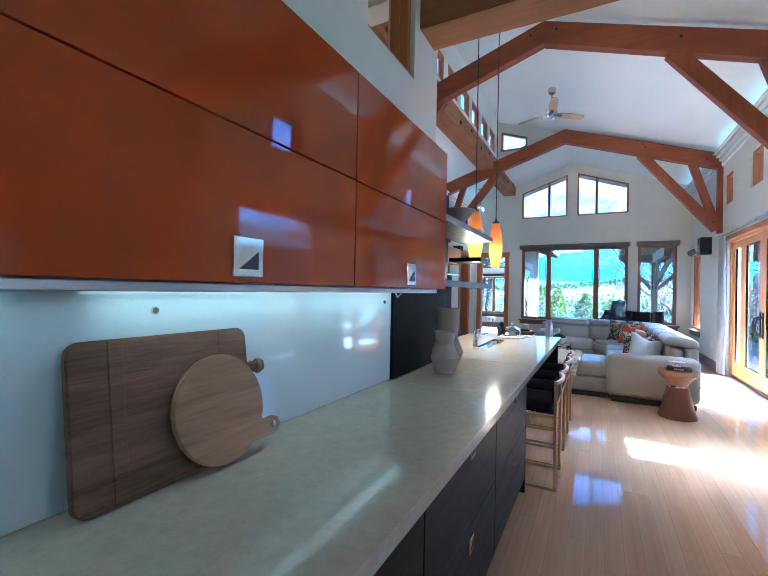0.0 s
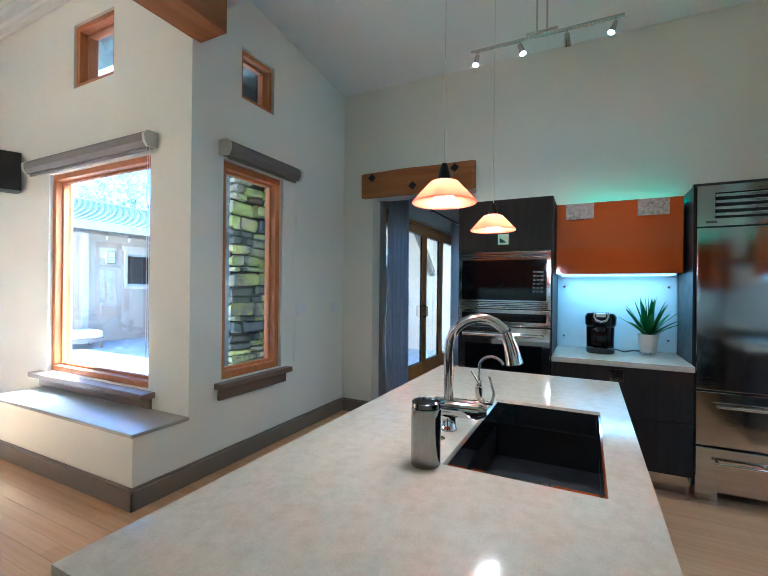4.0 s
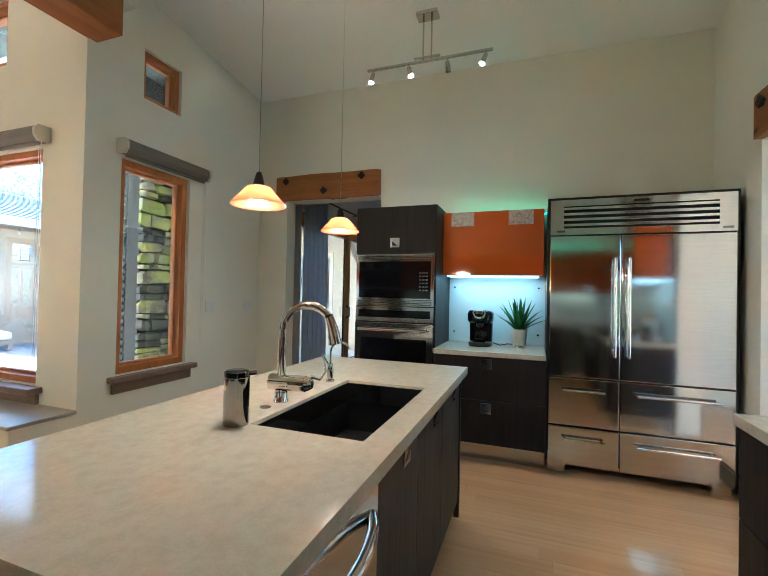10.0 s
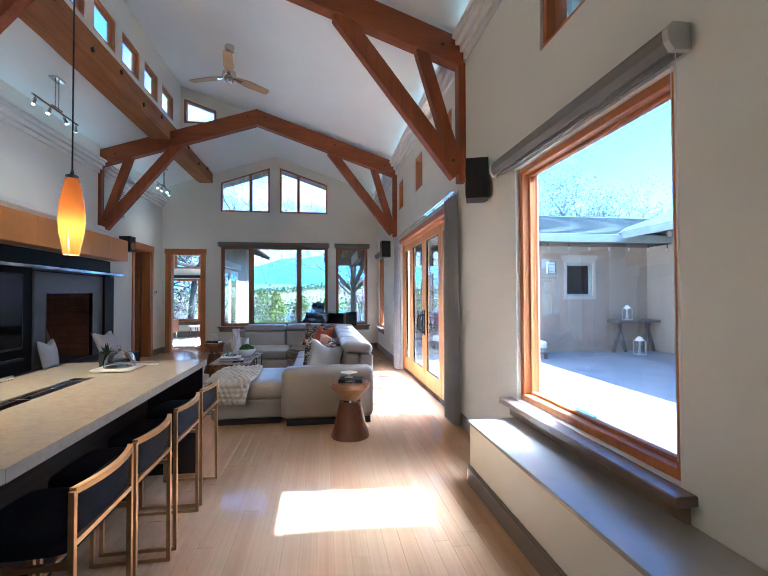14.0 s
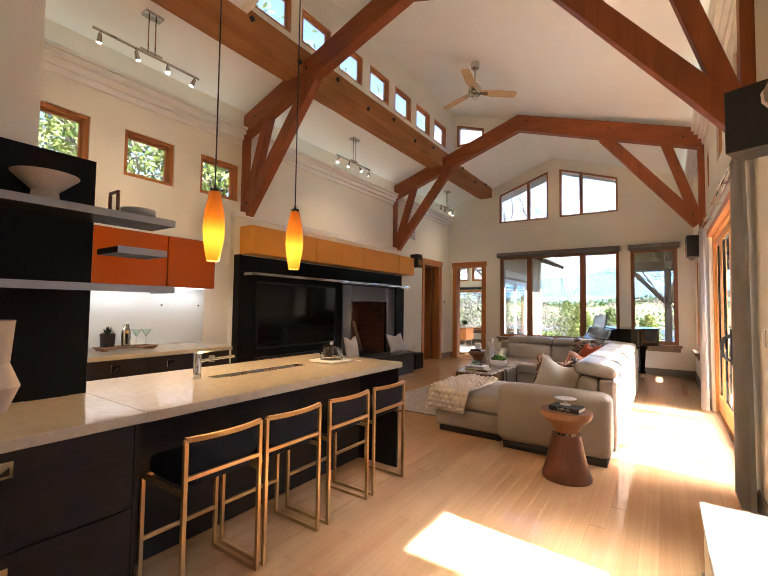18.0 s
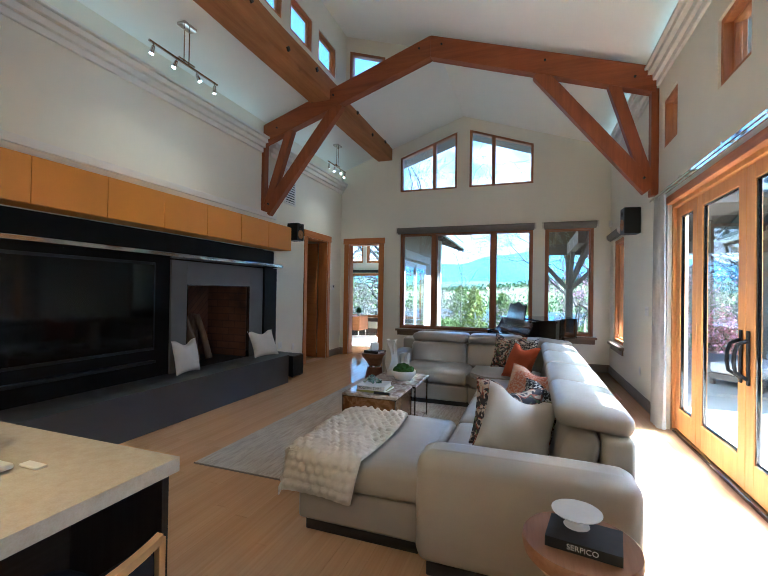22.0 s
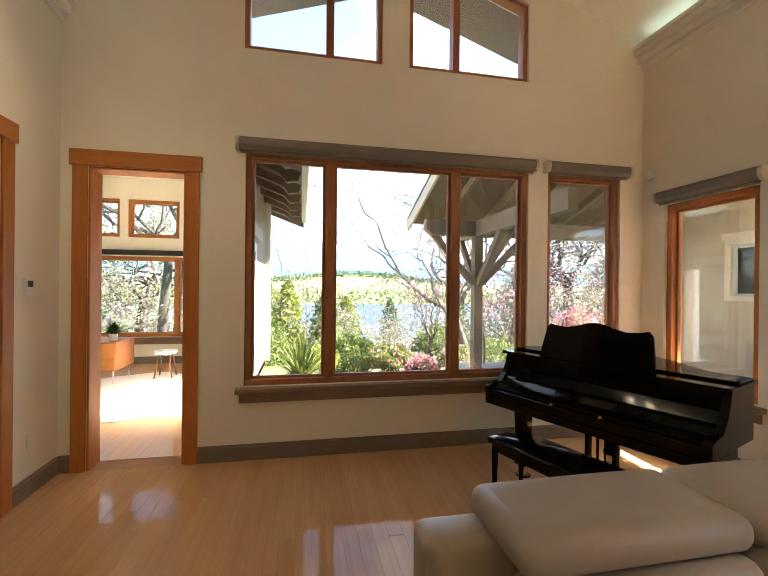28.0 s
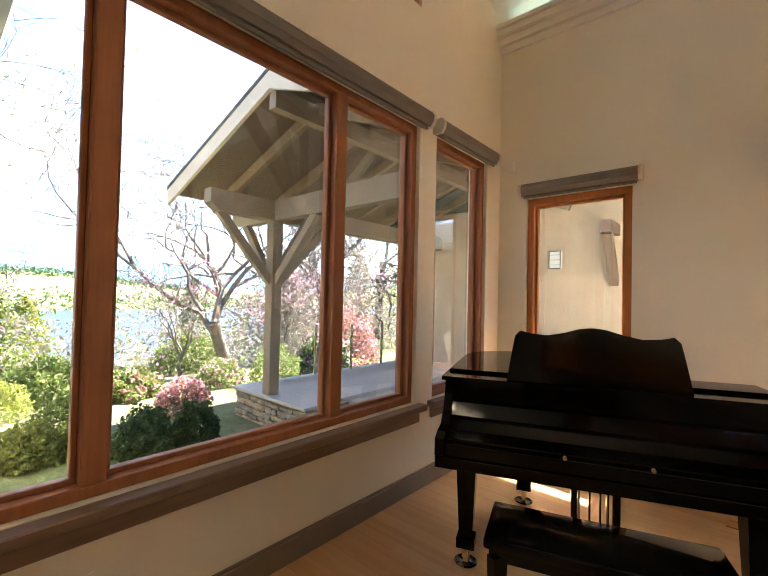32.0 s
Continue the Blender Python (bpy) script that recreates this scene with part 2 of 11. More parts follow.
BLIND_END = plain("blind_end_cap", lin(0.62, 0.58, 0.48), 0.5)
GLASS = glass("window_glass", (0.985, 0.995, 0.99))
DARKCAB = wood("espresso_veneer", lin(0.028, 0.021, 0.018), lin(0.012, 0.009, 0.008), "y", 30, 0.45, knots=False, bump=0.06)
DARKCAB_Z = wood("espresso_veneer_z", lin(0.028, 0.021, 0.018), lin(0.012, 0.009, 0.008), "z", 30, 0.45, knots=False, bump=0.06)
for m in (DARKCAB, DARKCAB_Z):
    next(n for n in m.node_tree.nodes if n.type == "BSDF_PRINCIPLED").inputs["Specular IOR Level"].default_value = 0.25
BLACKPANEL = plain("matt_black_panel", lin(0.006, 0.0055, 0.0055), 0.5, var=0.15, bump=0.05, spec=0.12)
ORANGE = plain("gloss_orange_lacquer", lin(0.40, 0.072, 0.005), 0.035, var=0.05, scale=1.0, bump=0.0, coat=0.1)
YELLOW = plain("mustard_lacquer", lin(0.76, 0.30, 0.015), 0.40, var=0.05, scale=2.0, bump=0.03)
STEEL = metal("stainless_steel_y", (0.56, 0.555, 0.545), 0.40, "y")
STEEL_X = metal("stainless_steel_x", (0.56, 0.555, 0.545), 0.40, "x")
STEEL_Z = metal("stainless_steel_z", (0.56, 0.555, 0.545), 0.40, "z")
CHROME = metal("brushed_chrome", (0.78, 0.77, 0.75), 0.20)
NICKEL = metal("brushed_nickel", (0.56, 0.53, 0.49), 0.32)
BRASS = plain("satin_brass", lin(0.62, 0.37, 0.15), 0.40, 0.75, var=0.06, scale=8.0, bump=0.02)
GUNMETAL = metal("dark_metal", (0.18, 0.17, 0.16), 0.35)
BLACKGLASS = plain("black_glass", lin(0.004, 0.004, 0.005), 0.06, var=0.02, bump=0.0, spec=0.35)
PIANO = plain("black_piano_lacquer", lin(0.003, 0.003, 0.003), 0.08, var=0.02, bump=0.0, coat=0.0, spec=0.2)
SATINBLACK = plain("satin_black", lin(0.012, 0.012, 0.012), 0.4, var=0.1)
WHITEGLASS = plain("pale_glass_splashback", lin(0.70, 0.76, 0.77), 0.06, var=0.02, scale=0.8, bump=0.0, coat=1.0)
WHITEPLASTIC = plain("white_plastic", lin(0.78, 0.77, 0.73), 0.4, var=0.03)
GREYSTONE = plain("grey_hearth_slab", lin(0.058, 0.055, 0.056), 0.42, var=0.12, scale=3.0, bump=0.06)
BRICK_RUST = plain("rust_firebox_panel", lin(0.16, 0.06, 0.03), 0.7, var=0.3, scale=5.0, bump=0.2)
SOOT = plain("soot_black", lin(0.012, 0.010, 0.009), 0.9)
VELVET = plain("navy_velvet", lin(0.003, 0.004, 0.010), 0.95, var=0.2, bump=0.1, bscale=300)
WHITE_CERAMIC = plain("white_ceramic", lin(0.74, 0.72, 0.68), 0.35, var=0.04)
CLAY = plain("warm_clay", lin(0.52, 0.42, 0.34), 0.75, var=0.1, scale=9, bump=0.15)
LEAF = plain("leaf_green", lin(0.035, 0.11, 0.022), 0.5, var=0.35, scale=20)
LEAF_DARK = plain("dark_leaf", lin(0.02, 0.045, 0.018), 0.6, var=0.4, scale=20)
SOIL = plain("potting_soil", lin(0.03, 0.02, 0.014), 0.95, bump=0.6)
WALNUT = wood("side_table_wood", lin(0.18, 0.066, 0.028), lin(0.075, 0.025, 0.011), "z", 12, 0.35, knots=False, coat=0.2)
WALNUT_TOP = wood("side_table_top_wood", lin(0.36, 0.18, 0.085), lin(0.17, 0.07, 0.03), "y", 12, 0.35, knots=False, coat=0.2)
BOARD_DARK = wood("old_board_wood", lin(0.31, 0.17, 0.09), lin(0.022, 0.011, 0.006), "y", 22, 0.7, bump=0.9)
BOARD_LIGHT = wood("acacia_board_wood", lin(0.58, 0.35, 0.17), lin(0.12, 0.05, 0.018), "y", 14, 0.5, knots=False)
PAPER = plain("book_pages", lin(0.75, 0.72, 0.65), 0.8, bscale=400, bump=0.4)


def counter_mat():
    m = Mat("cream_speckled_quartz")
    v = m.coords()
    a = m.noise(v, 28.0, 6.0, 0.65)
    b = m.noise(v, 2.2, 3.0)
    c = m.noise(v, 190.0, 2.0)
    col = m.ramp(a, [(0.35, lin(0.465, 0.397, 0.292)), (0.5, lin(0.520, 0.456, 0.347)), (0.66, lin(0.565, 0.506, 0.397))])
    col = m.mix(0.25, col, m.ramp(b, [(0.3, lin(0.456, 0.383, 0.274)), (0.7, lin(0.584, 0.529, 0.420))]))
    col = m.mix(0.15, col, m.ramp(c, [(0.35, lin(0.420, 0.347, 0.255)), (0.6, lin(0.602, 0.547, 0.447))]))
    m.base(col)
    m.set(Roughness=m.ramp(b, [(0.3, lin(0.50, 0, 0)), (0.7, lin(0.60, 0, 0))]), Specular_IOR_Level=0.28)
    m.bump(a, 0.02, 0.001)
    return m.m


def floor_mat(name, piece):
    """Bamboo strips running along y; the tone follows the object or the piece of a mesh."""
    m = Mat(name)
    v = m.coords()
    if piece:
        geo = m.t.nodes.new("ShaderNodeNewGeometry")
        rnd = geo.outputs["Random Per Island"]
    else:
        rnd = m.random()
    strip = m.noise(m.coords((1, 0.004, 1)), 34.0, 1.0, 0.5)
    grain = m.noise(m.coords((1, 0.03, 1)), 60.0, 6.0, 0.6, 0.2)
    big = m.noise(v, 0.6, 3.0)
    tone = m.ramp(rnd, [(0.0, lin(0.47, 0.262, 0.118)), (1.0, lin(0.61, 0.375, 0.192))])
    col = m.mix(0.35, tone, m.ramp(grain, [(0.3, lin(0.42, 0.225, 0.095)), (0.7, lin(0.64, 0.40, 0.21))]))
    col = m.mix(0.25, col, m.ramp(strip, [(0.4, lin(0.46, 0.25, 0.11)), (0.6, lin(0.62, 0.39, 0.20))]))
    m.base(m.mix(0.15, col, m.ramp(big, [(0.3, lin(0.45, 0.24, 0.10)), (0.7, lin(0.62, 0.39, 0.20))])))
    m.set(Roughness=m.ramp(m.noise(v, 3.0, 5.0), [(0.3, lin(0.27, 0, 0)), (0.7, lin(0.36, 0, 0))]), Specular_IOR_Level=0.25)
    m.bump(grain, 0.03, 0.001)
    return m.m


COUNTER, FLOOR = counter_mat(), floor_mat("bamboo_strip_floor", False)
FLOOR_REST = floor_mat("bamboo_strip_floor_rest", True)
JOINT = plain("floor_joint_shadow", lin(0.38, 0.20, 0.09), 0.8)

# ---- mesh helpers ----
def box(bm, x0, x1, y0, y1, z0, z1, bevel=0.0, seg=2):
    vs = [bm.verts.new((x, y, z)) for z in (z0, z1) for y in (y0, y1) for x in (x0, x1)]
    fs = [bm.faces.new([vs[i] for i in q]) for q in ((0, 2, 3, 1), (4, 5, 7, 6), (0, 1, 5, 4), (2, 6, 7, 3), (0, 4, 6, 2), (1, 3, 7, 5))]
    if bevel:
        es = list({e for f in fs for e in f.edges})
        bmesh.ops.bevel(bm, geom=es, offset=bevel, segments=seg, affect="EDGES", profile=0.5)
    return bm


def B(*a, **k):
    return box(bmesh.new(), *a, **k)


def boxes(*lots, bevel=0.0):
    bm = bmesh.new()
    for lot in lots:
        box(bm, *lot, bevel=bevel)
    return bm


def prism(bm, pts, axis, a, b):
    """A polygon in the plane across an axis, drawn out from a to b. Points are (x, z) for y, (y, z) for x, (x, y) for z."""
    def at(p, d):
        return {"y": (p[0], d, p[1]), "x": (d, p[0], p[1]), "z": (p[0], p[1], d)}[axis]
    lo, hi = [bm.verts.new(at(p, a)) for p in pts], [bm.verts.new(at(p, b)) for p in pts]
    bm.faces.new(lo), bm.faces.new(hi[::-1])
    n = len(pts)
    for i in range(n):
        bm.faces.new((lo[i], hi[i], hi[(i + 1) % n], lo[(i + 1) % n]))
    bmesh.ops.recalc_face_normals(bm, faces=bm.faces)
    return bm


def lathe(bm, profile, cx=0.0, cy=0.0, n=28):
    """A turned shape: (radius, z) from bottom to top."""
    rings = []
    for r, z in profile:
        rings.append([bm.verts.new((cx + max(r, 0.0004) * math.cos(2 * math.pi * i / n), cy + max(r, 0.0004) * math.sin(2 * math.pi * i / n), z)) for i in range(n)])
    for a, b in zip(rings, rings[1:]):
        for i in range(n):
            bm.faces.new((a[i], a[(i + 1) % n], b[(i + 1) % n], b[i]))
    bm.faces.new(rings[0][::-1]), bm.faces.new(rings[-1])
    return bm


def tube(bm, pts, r, n=10, r2=None):
    """A round bar along a line of points, tapering from r to r2."""
    pts = [Vector(p) for p in pts]
    rings, up = [], None
    for i, p in enumerate(pts):
        d = (pts[min(i + 1, len(pts) - 1)] - pts[max(i - 1, 0)]).normalized()
        if up is None:
            up = Vector((0, 0, 1)) if abs(d.z) < 0.9 else Vector((1, 0, 0))
        s = d.cross(up).normalized()
        up = s.cross(d).normalized()
        rr = r if r2 is None else r + (r2 - r) * i / (len(pts) - 1)
        rings.append([bm.verts.new(p + rr * (math.cos(2 * math.pi * k / n) * s + math.sin(2 * math.pi * k / n) * up)) for k in range(n)])
    for a, b in zip(rings, rings[1:]):
        for k in range(n):
            bm.faces.new((a[k], a[(k + 1) % n], b[(k + 1) % n], b[k]))
    bm.faces.new(rings[0][::-1]), bm.faces.new(rings[-1])
    return bm


def bar(bm, p, q, w, d, bevel=0.0):
    """A squared bar from p to q, w wide across its level side and d deep."""
    p, q = Vector(p), Vector(q)
    a = (q - p).normalized()
    s = a.cross(Vector((0, 0, 1)))
    s = Vector((1, 0, 0)) if s.length < 1e-4 else s.normalized()
    u = s.cross(a).normalized()
    vs = [bm.verts.new(e + s * (w / 2 * i) + u * (d / 2 * j)) for e in (p, q) for i, j in ((-1, -1), (1, -1), (1, 1), (-1, 1))]
    fs = [bm.faces.new([vs[i] for i in f]) for f in ((0, 1, 2, 3), (7, 6, 5, 4), (0, 4, 5, 1), (1, 5, 6, 2), (2, 6, 7, 3), (3, 7, 4, 0))]
    if bevel:
        bmesh.ops.bevel(bm, geom=list({e for f in fs for e in f.edges}), offset=bevel, segments=2, affect="EDGES", profile=0.5)
    bmesh.ops.recalc_face_normals(bm, faces=bm.faces)
    return bm


def cushion(bm, w, d, h, puff=0.06, n=8, m=None):
    """A soft block w x d x h about its middle, with rounded and swollen faces."""
    def f(u):
        return math.copysign(abs(u) ** 0.75, u)
    k = max(4, n)
    bmesh.ops.create_cube(bm, size=2.0)
    bmesh.ops.subdivide_edges(bm, edges=bm.edges[:], cuts=k, use_grid_fill=True)
    for v in bm.verts:
        x, y, z = v.co
        s = Vector((x, y, z))
        e = (abs(x) ** 6 + abs(y) ** 6 + abs(z) ** 6) ** (1 / 6)
        s = s / e
        swell = 1 + puff * (1 - s.x ** 2) * (1 - s.y ** 2) / max(h, 0.05) if abs(s.z) > 0.5 else 1
        v.co = Vector((s.x * w / 2, s.y * d / 2, s.z * h / 2 * swell))
    if m is not None:
        bmesh.ops.transform(bm, matrix=m, verts=bm.verts)
    return bm


def mesh_of(name, bm, smooth=None):
    me = bpy.data.meshes.new(name)
    bm.to_mesh(me)
    bm.free()
    if smooth:
        me.shade_smooth()
        me.set_sharp_from_angle(angle=radians(smooth))
    return me


def part(name, bm, material, parent=None, label="", smooth=None):
    """One mesh object, under a thing or a part."""
    ob = new(name, mesh_of(name, bm, smooth))
    ob.data.materials.append(material)
    if parent is not None:
        ob.parent = parent
        if parent.parent is None:
            ob.matrix_parent_inverse = Matrix.Translation(-parent.location)
    if label:
        ob["label"] = label
    return ob


def thing(name, at, label, category, group="", kind=""):
    ob = new(name)
    ob.empty_display_size = 0.1
    ob.location = at
    return tagged(ob, label, category, group, kind)


def solo(name, bm, material, label, category, kind="", group="", smooth=None):
    return tagged(part(name, bm, material, smooth=smooth), label, category, group, kind)


def wall_mesh(axis, a, b, u0, u1, z0, z1, holes):
    """A wall between planes a and b across an axis, with rectangular holes (u0, u1, z0, z1)."""
    us = sorted({u0, u1, *(h[0] for h in holes), *(h[1] for h in holes)})
    zs = sorted({z0, z1, *(h[2] for h in holes), *(h[3] for h in holes)})
    us, zs = [u for u in us if u0 <= u <= u1], [z for z in zs if z0 <= z <= z1]
    bm = bmesh.new()

    def solid(i, j):
        if not (0 <= i < len(us) - 1 and 0 <= j < len(zs) - 1):
            return False
        u, z = (us[i] + us[i + 1]) / 2, (zs[j] + zs[j + 1]) / 2
        return not any(h[0] < u < h[1] and h[2] < z < h[3] for h in holes)

    def v(u, z, d):
        return bm.verts.new((d, u, z) if axis == "x" else (u, d, z))

    for i in range(len(us) - 1):
        for j in range(len(zs) - 1):
            if not solid(i, j):
                continue
            p, q, r, s = us[i], us[i + 1], zs[j], zs[j + 1]
            bm.faces.new([v(p, r, a), v(q, r, a), v(q, s, a), v(p, s, a)])
            bm.faces.new([v(p, r, b), v(p, s, b), v(q, s, b), v(q, r, b)])
            for di, dj, e in ((-1, 0, ((p, r), (p, s))), (1, 0, ((q, r), (q, s))), (0, -1, ((p, r), (q, r))), (0, 1, ((p, s), (q, s)))):
                if not solid(i + di, j + dj):
                    (m, n), (k, l) = e
                    bm.faces.new([v(m, n, a), v(k, l, a), v(k, l, b), v(m, n, b)])
    bmesh.ops.remove_doubles(bm, verts=bm.verts, dist=1e-5)
    bmesh.ops.recalc_face_normals(bm, faces=bm.faces)
    return bm


def setting(name, bm, material, label, category, smooth=None):
    return solo(name, bm, material, label, category, "structure", smooth=smooth)

# ---- the house: plan ----
XL, XR, YE, YS, XF, YR = -3.09, 2.455, 13.33, 3.33, 4.47, -1.092
XK = -0.675          # face of the wall behind the long counter
T = 0.2              # wall thickness
RIDGE_X, RIDGE_Z, PITCH = -0.3, 5.15, 0.34
DORMER = (5.45, 10.9)
XC = -1.87           # face of the clerestory wall


def roof(x):
    return RIDGE_Z - PITCH * abs(x - RIDGE_X)


def roof_up(x):
    return RIDGE_Z + PITCH * (RIDGE_X - x)


def kitchen_ceiling(x):
    return 3.59 + (XF - x) * 0.12


# openings: (u0, u1, z0, z1)
BENCH_WIN = (3.78, 5.24, 0.61, 2.41)
SMALL_R = [(4.265, 4.85, 3.115, 3.665), (6.80, 7.32, 3.10, 3.66), (8.22, 8.75, 3.10, 3.66), (9.70, 10.2, 3.10, 3.66)]
SLIDER = (6.90, 9.99, 0.0, 2.44)
PIANO_WIN = (12.17, 13.05, 0.62, 2.41)
END_WIN = (-1.65, 1.10, 0.65, 2.745)
END_SMALL = (1.32, 2.18, 0.65, 2.745)
END_DOOR = (-2.885, -2.135, 0.0, 2.52)
LEFT_DOOR = (11.80, 12.66, 0.0, 2.50)
LEFT_SMALL = [(3.87, 4.44, 2.84, 3.37), (4.78, 5.35, 2.84, 3.37), (5.70, 6.28, 2.86, 3.38)]
STONE_WIN = (2.74, 3.42, 0.67, 2.385)
STONE_SMALL = (2.914, 3.296, 2.93, 3.345)
CLERE = [(9.96 - 0.735 * i, 10.52 - 0.735 * i, 4.78, 5.24) for i in range(7)]
NOOK_DOOR = (1.80, 2.95, 0.0, 2.39)
SOUTH_DOOR = (2.48, 3.735, 0.0, 2.395)
FIREBOX = (8.70, 9.89, 0.43, 1.49)
KITCHEN_HIGH = (2.38, 2.98, 2.78, 3.40)

# floor
for nm, lot in (("floor", (XL - T, XR + T, YR - T, YE + T)), ("floor_kitchen", (XR + T, XF + T, YR - T, YS + T)), ("floor_nook", (XF + T, 8.7, 0.0, 3.2)), ("floor_sunroom", (0.9, 5.1, -3.5, YR - T)), ("floor_hall", (-4.7, XL - T, 10.9, YE)), ("floor_bedroom", (-6.4, -1.9, YE + T, 18.5))):
    setting(nm, B(*lot, -0.12, -0.0045 if nm in ("floor", "floor_kitchen") else 0.0), JOINT if nm in ("floor", "floor_kitchen") else FLOOR, "honey-toned bamboo strip floor with a satin finish", "floor")

# walls
setting("wall_right", wall_mesh("x", XR, XR + T, YS, YE, 0, 4.35, [BENCH_WIN, *SMALL_R, SLIDER, PIANO_WIN]), PLASTER, "warm white plastered wall with windows and a patio door", "wall")
setting("wall_left", wall_mesh("x", XL - T, XL, 2.4, YE, 0, 4.3, [*LEFT_SMALL, LEFT_DOOR, FIREBOX]), PLASTER, "warm white plastered wall with small high windows", "wall")
setting("wall_stone_side", wall_mesh("y", YS, YS + T, XR + T, XF + T, 0, 4.4, [STONE_WIN, STONE_SMALL]), PLASTER, "warm white plastered kitchen wall with a tall window", "wall")
setting("wall_fridge_side", wall_mesh("x", XF, XF + T, YR, YS, 0, 3.72, [NOOK_DOOR]), PLASTER, "warm white plastered kitchen wall behind the refrigerator", "wall")
setting("wall_range_side", wall_mesh("y", YR - T, YR, XK - T, XF + T, 0, 4.4, [SOUTH_DOOR]), PLASTER, "warm white plastered kitchen wall behind the cooker", "wall")
setting("wall_counter_side", wall_mesh("x", XK - T, XK, YR, 3.39, 0, 4.4, [KITCHEN_HIGH]), PLASTER, "warm white plastered wall behind the long counter", "wall")
setting("wall_pantry", wall_mesh("y", 2.4 - T, 2.4, XL - T, XK - T, 0, 4.5, []), PLASTER, "warm white plastered wall", "wall")

bm = wall_mesh("y", YE, YE + T, XL - T, XR + T, 0, 3.645, [END_WIN, END_SMALL, END_DOOR])
GL, GR = (-1.67, -0.425), (-0.165, 1.09)
for pts in (
    [(XL - T, 3.645), (GL[0], 3.645), (GL[0], roof(GL[0])), (XL - T, roof(XL - T))],
    [(GL[0], 4.405), (GL[1], 4.845), (GL[1], roof(GL[1])), (GL[0], roof(GL[0]))],
    [(GL[1], 3.645), (GR[0], 3.645), (GR[0], roof(GR[0])), (RIDGE_X, RIDGE_Z), (GL[1], roof(GL[1]))],
    [(GR[0], 4.86), (GR[1], 4.435), (GR[1], roof(GR[1])), (GR[0], roof(GR[0]))],
    [(GR[1], 3.645), (XR + T, 3.645), (XR + T, roof(XR + T)), (GR[1], roof(GR[1]))]):
    prism(bm, pts, "y", YE, YE + T)
setting("wall_end", bm, PLASTER, "warm white gable wall with a wide window and sloped upper windows", "wall")

# wall above the timber beam between kitchen and great room
bm = bmesh.new()
prism(bm, [(XL - T, 3.45), (XR + T, 3.45), (XR + T, roof(XR + T)), (RIDGE_X, RIDGE_Z + 0.1), (XL - T, roof(XL - T))], "y", 3.10, 3.29)
setting("wall_over_beam", bm, PLASTER, "warm white plastered gable above the timber beam", "wall")

# clerestory wall and dormer cheeks
setting("wall_clerestory", wall_mesh("x", XC - 0.12, XC, DORMER[0] - 0.1, DORMER[1] + 0.1, 4.55, roof_up(XC) + 0.05, CLERE), PLASTER, "white clerestory wall with a row of small windows", "wall")
bm = bmesh.new()
prism(bm, [(RIDGE_X, RIDGE_Z), (XC, roof_up(XC)), (XC, roof(XC))], "y", DORMER[0] - 0.1, DORMER[0])
y0, y1 = DORMER[1], DORMER[1] + 0.1
DW = (-1.80, -1.18, 4.93)
prism(bm, [(XC, roof(XC)), (DW[0], roof(DW[0])), (DW[0], roof_up(DW[0])), (XC, roof_up(XC))], "y", y0, y1)
prism(bm, [(DW[0], roof(DW[0])), (DW[1], roof(DW[1])), (DW[1], DW[2]), (DW[0], DW[2])], "y", y0, y1)
prism(bm, [(DW[0], 5.42), (DW[1], 5.21), (DW[1], roof_up(DW[1])), (DW[0], roof_up(DW[0]))], "y", y0, y1)
prism(bm, [(DW[1], roof(DW[1])), (RIDGE_X, RIDGE_Z), (DW[1], roof_up(DW[1]))], "y", y0, y1)
setting("wall_dormer", bm, PLASTER, "white dormer cheek walls", "wall")

# ceilings
def slope(bm, x0, x1, f, y0, y1, t=0.14):
    prism(bm, [(x0, f(x0)), (x1, f(x1)), (x1, f(x1) + t), (x0, f(x0) + t)], "y", y0, y1)


bm = bmesh.new()
slope(bm, RIDGE_X, XR + T, roof, 3.29, YE)
slope(bm, XL - T, RIDGE_X, roof, 3.29, DORMER[0] - 0.1)
slope(bm, XL - T, RIDGE_X, roof, DORMER[1] + 0.1, YE)
slope(bm, XL - T, XC - 0.12, roof, DORMER[0] - 0.1, DORMER[1] + 0.1)
slope(bm, XC - 0.12, RIDGE_X, roof_up, DORMER[0] - 0.1, DORMER[1] + 0.1)
setting("ceiling_great_room", bm, CEILING, "white sloped ceiling with a raised dormer", "ceiling")
bm = bmesh.new()
slope(bm, XK - T, XF + T, kitchen_ceiling, YR - T, YS)
setting("ceiling_kitchen", bm, CEILING, "white gently sloped kitchen ceiling", "ceiling")
setting("ceiling_pantry", B(XL - T, XK - T, 2.2, 3.29, 4.3, 4.4), CEILING, "white ceiling", "ceiling")

# recessed lower wall with a ledge behind the media wall
setting("wall_breast", wall_mesh("x", XL, -2.99, 6.17, 10.58, 0, 2.62, [FIREBOX]), PLASTER, "white projecting wall behind the black media panel", "wall")
setting("trim_breast_ledge", B(XL, -2.965, 6.15, 10.60, 2.62, 2.70, bevel=0.006), CORNICE, "white painted ledge above the yellow cabinets", "trim")


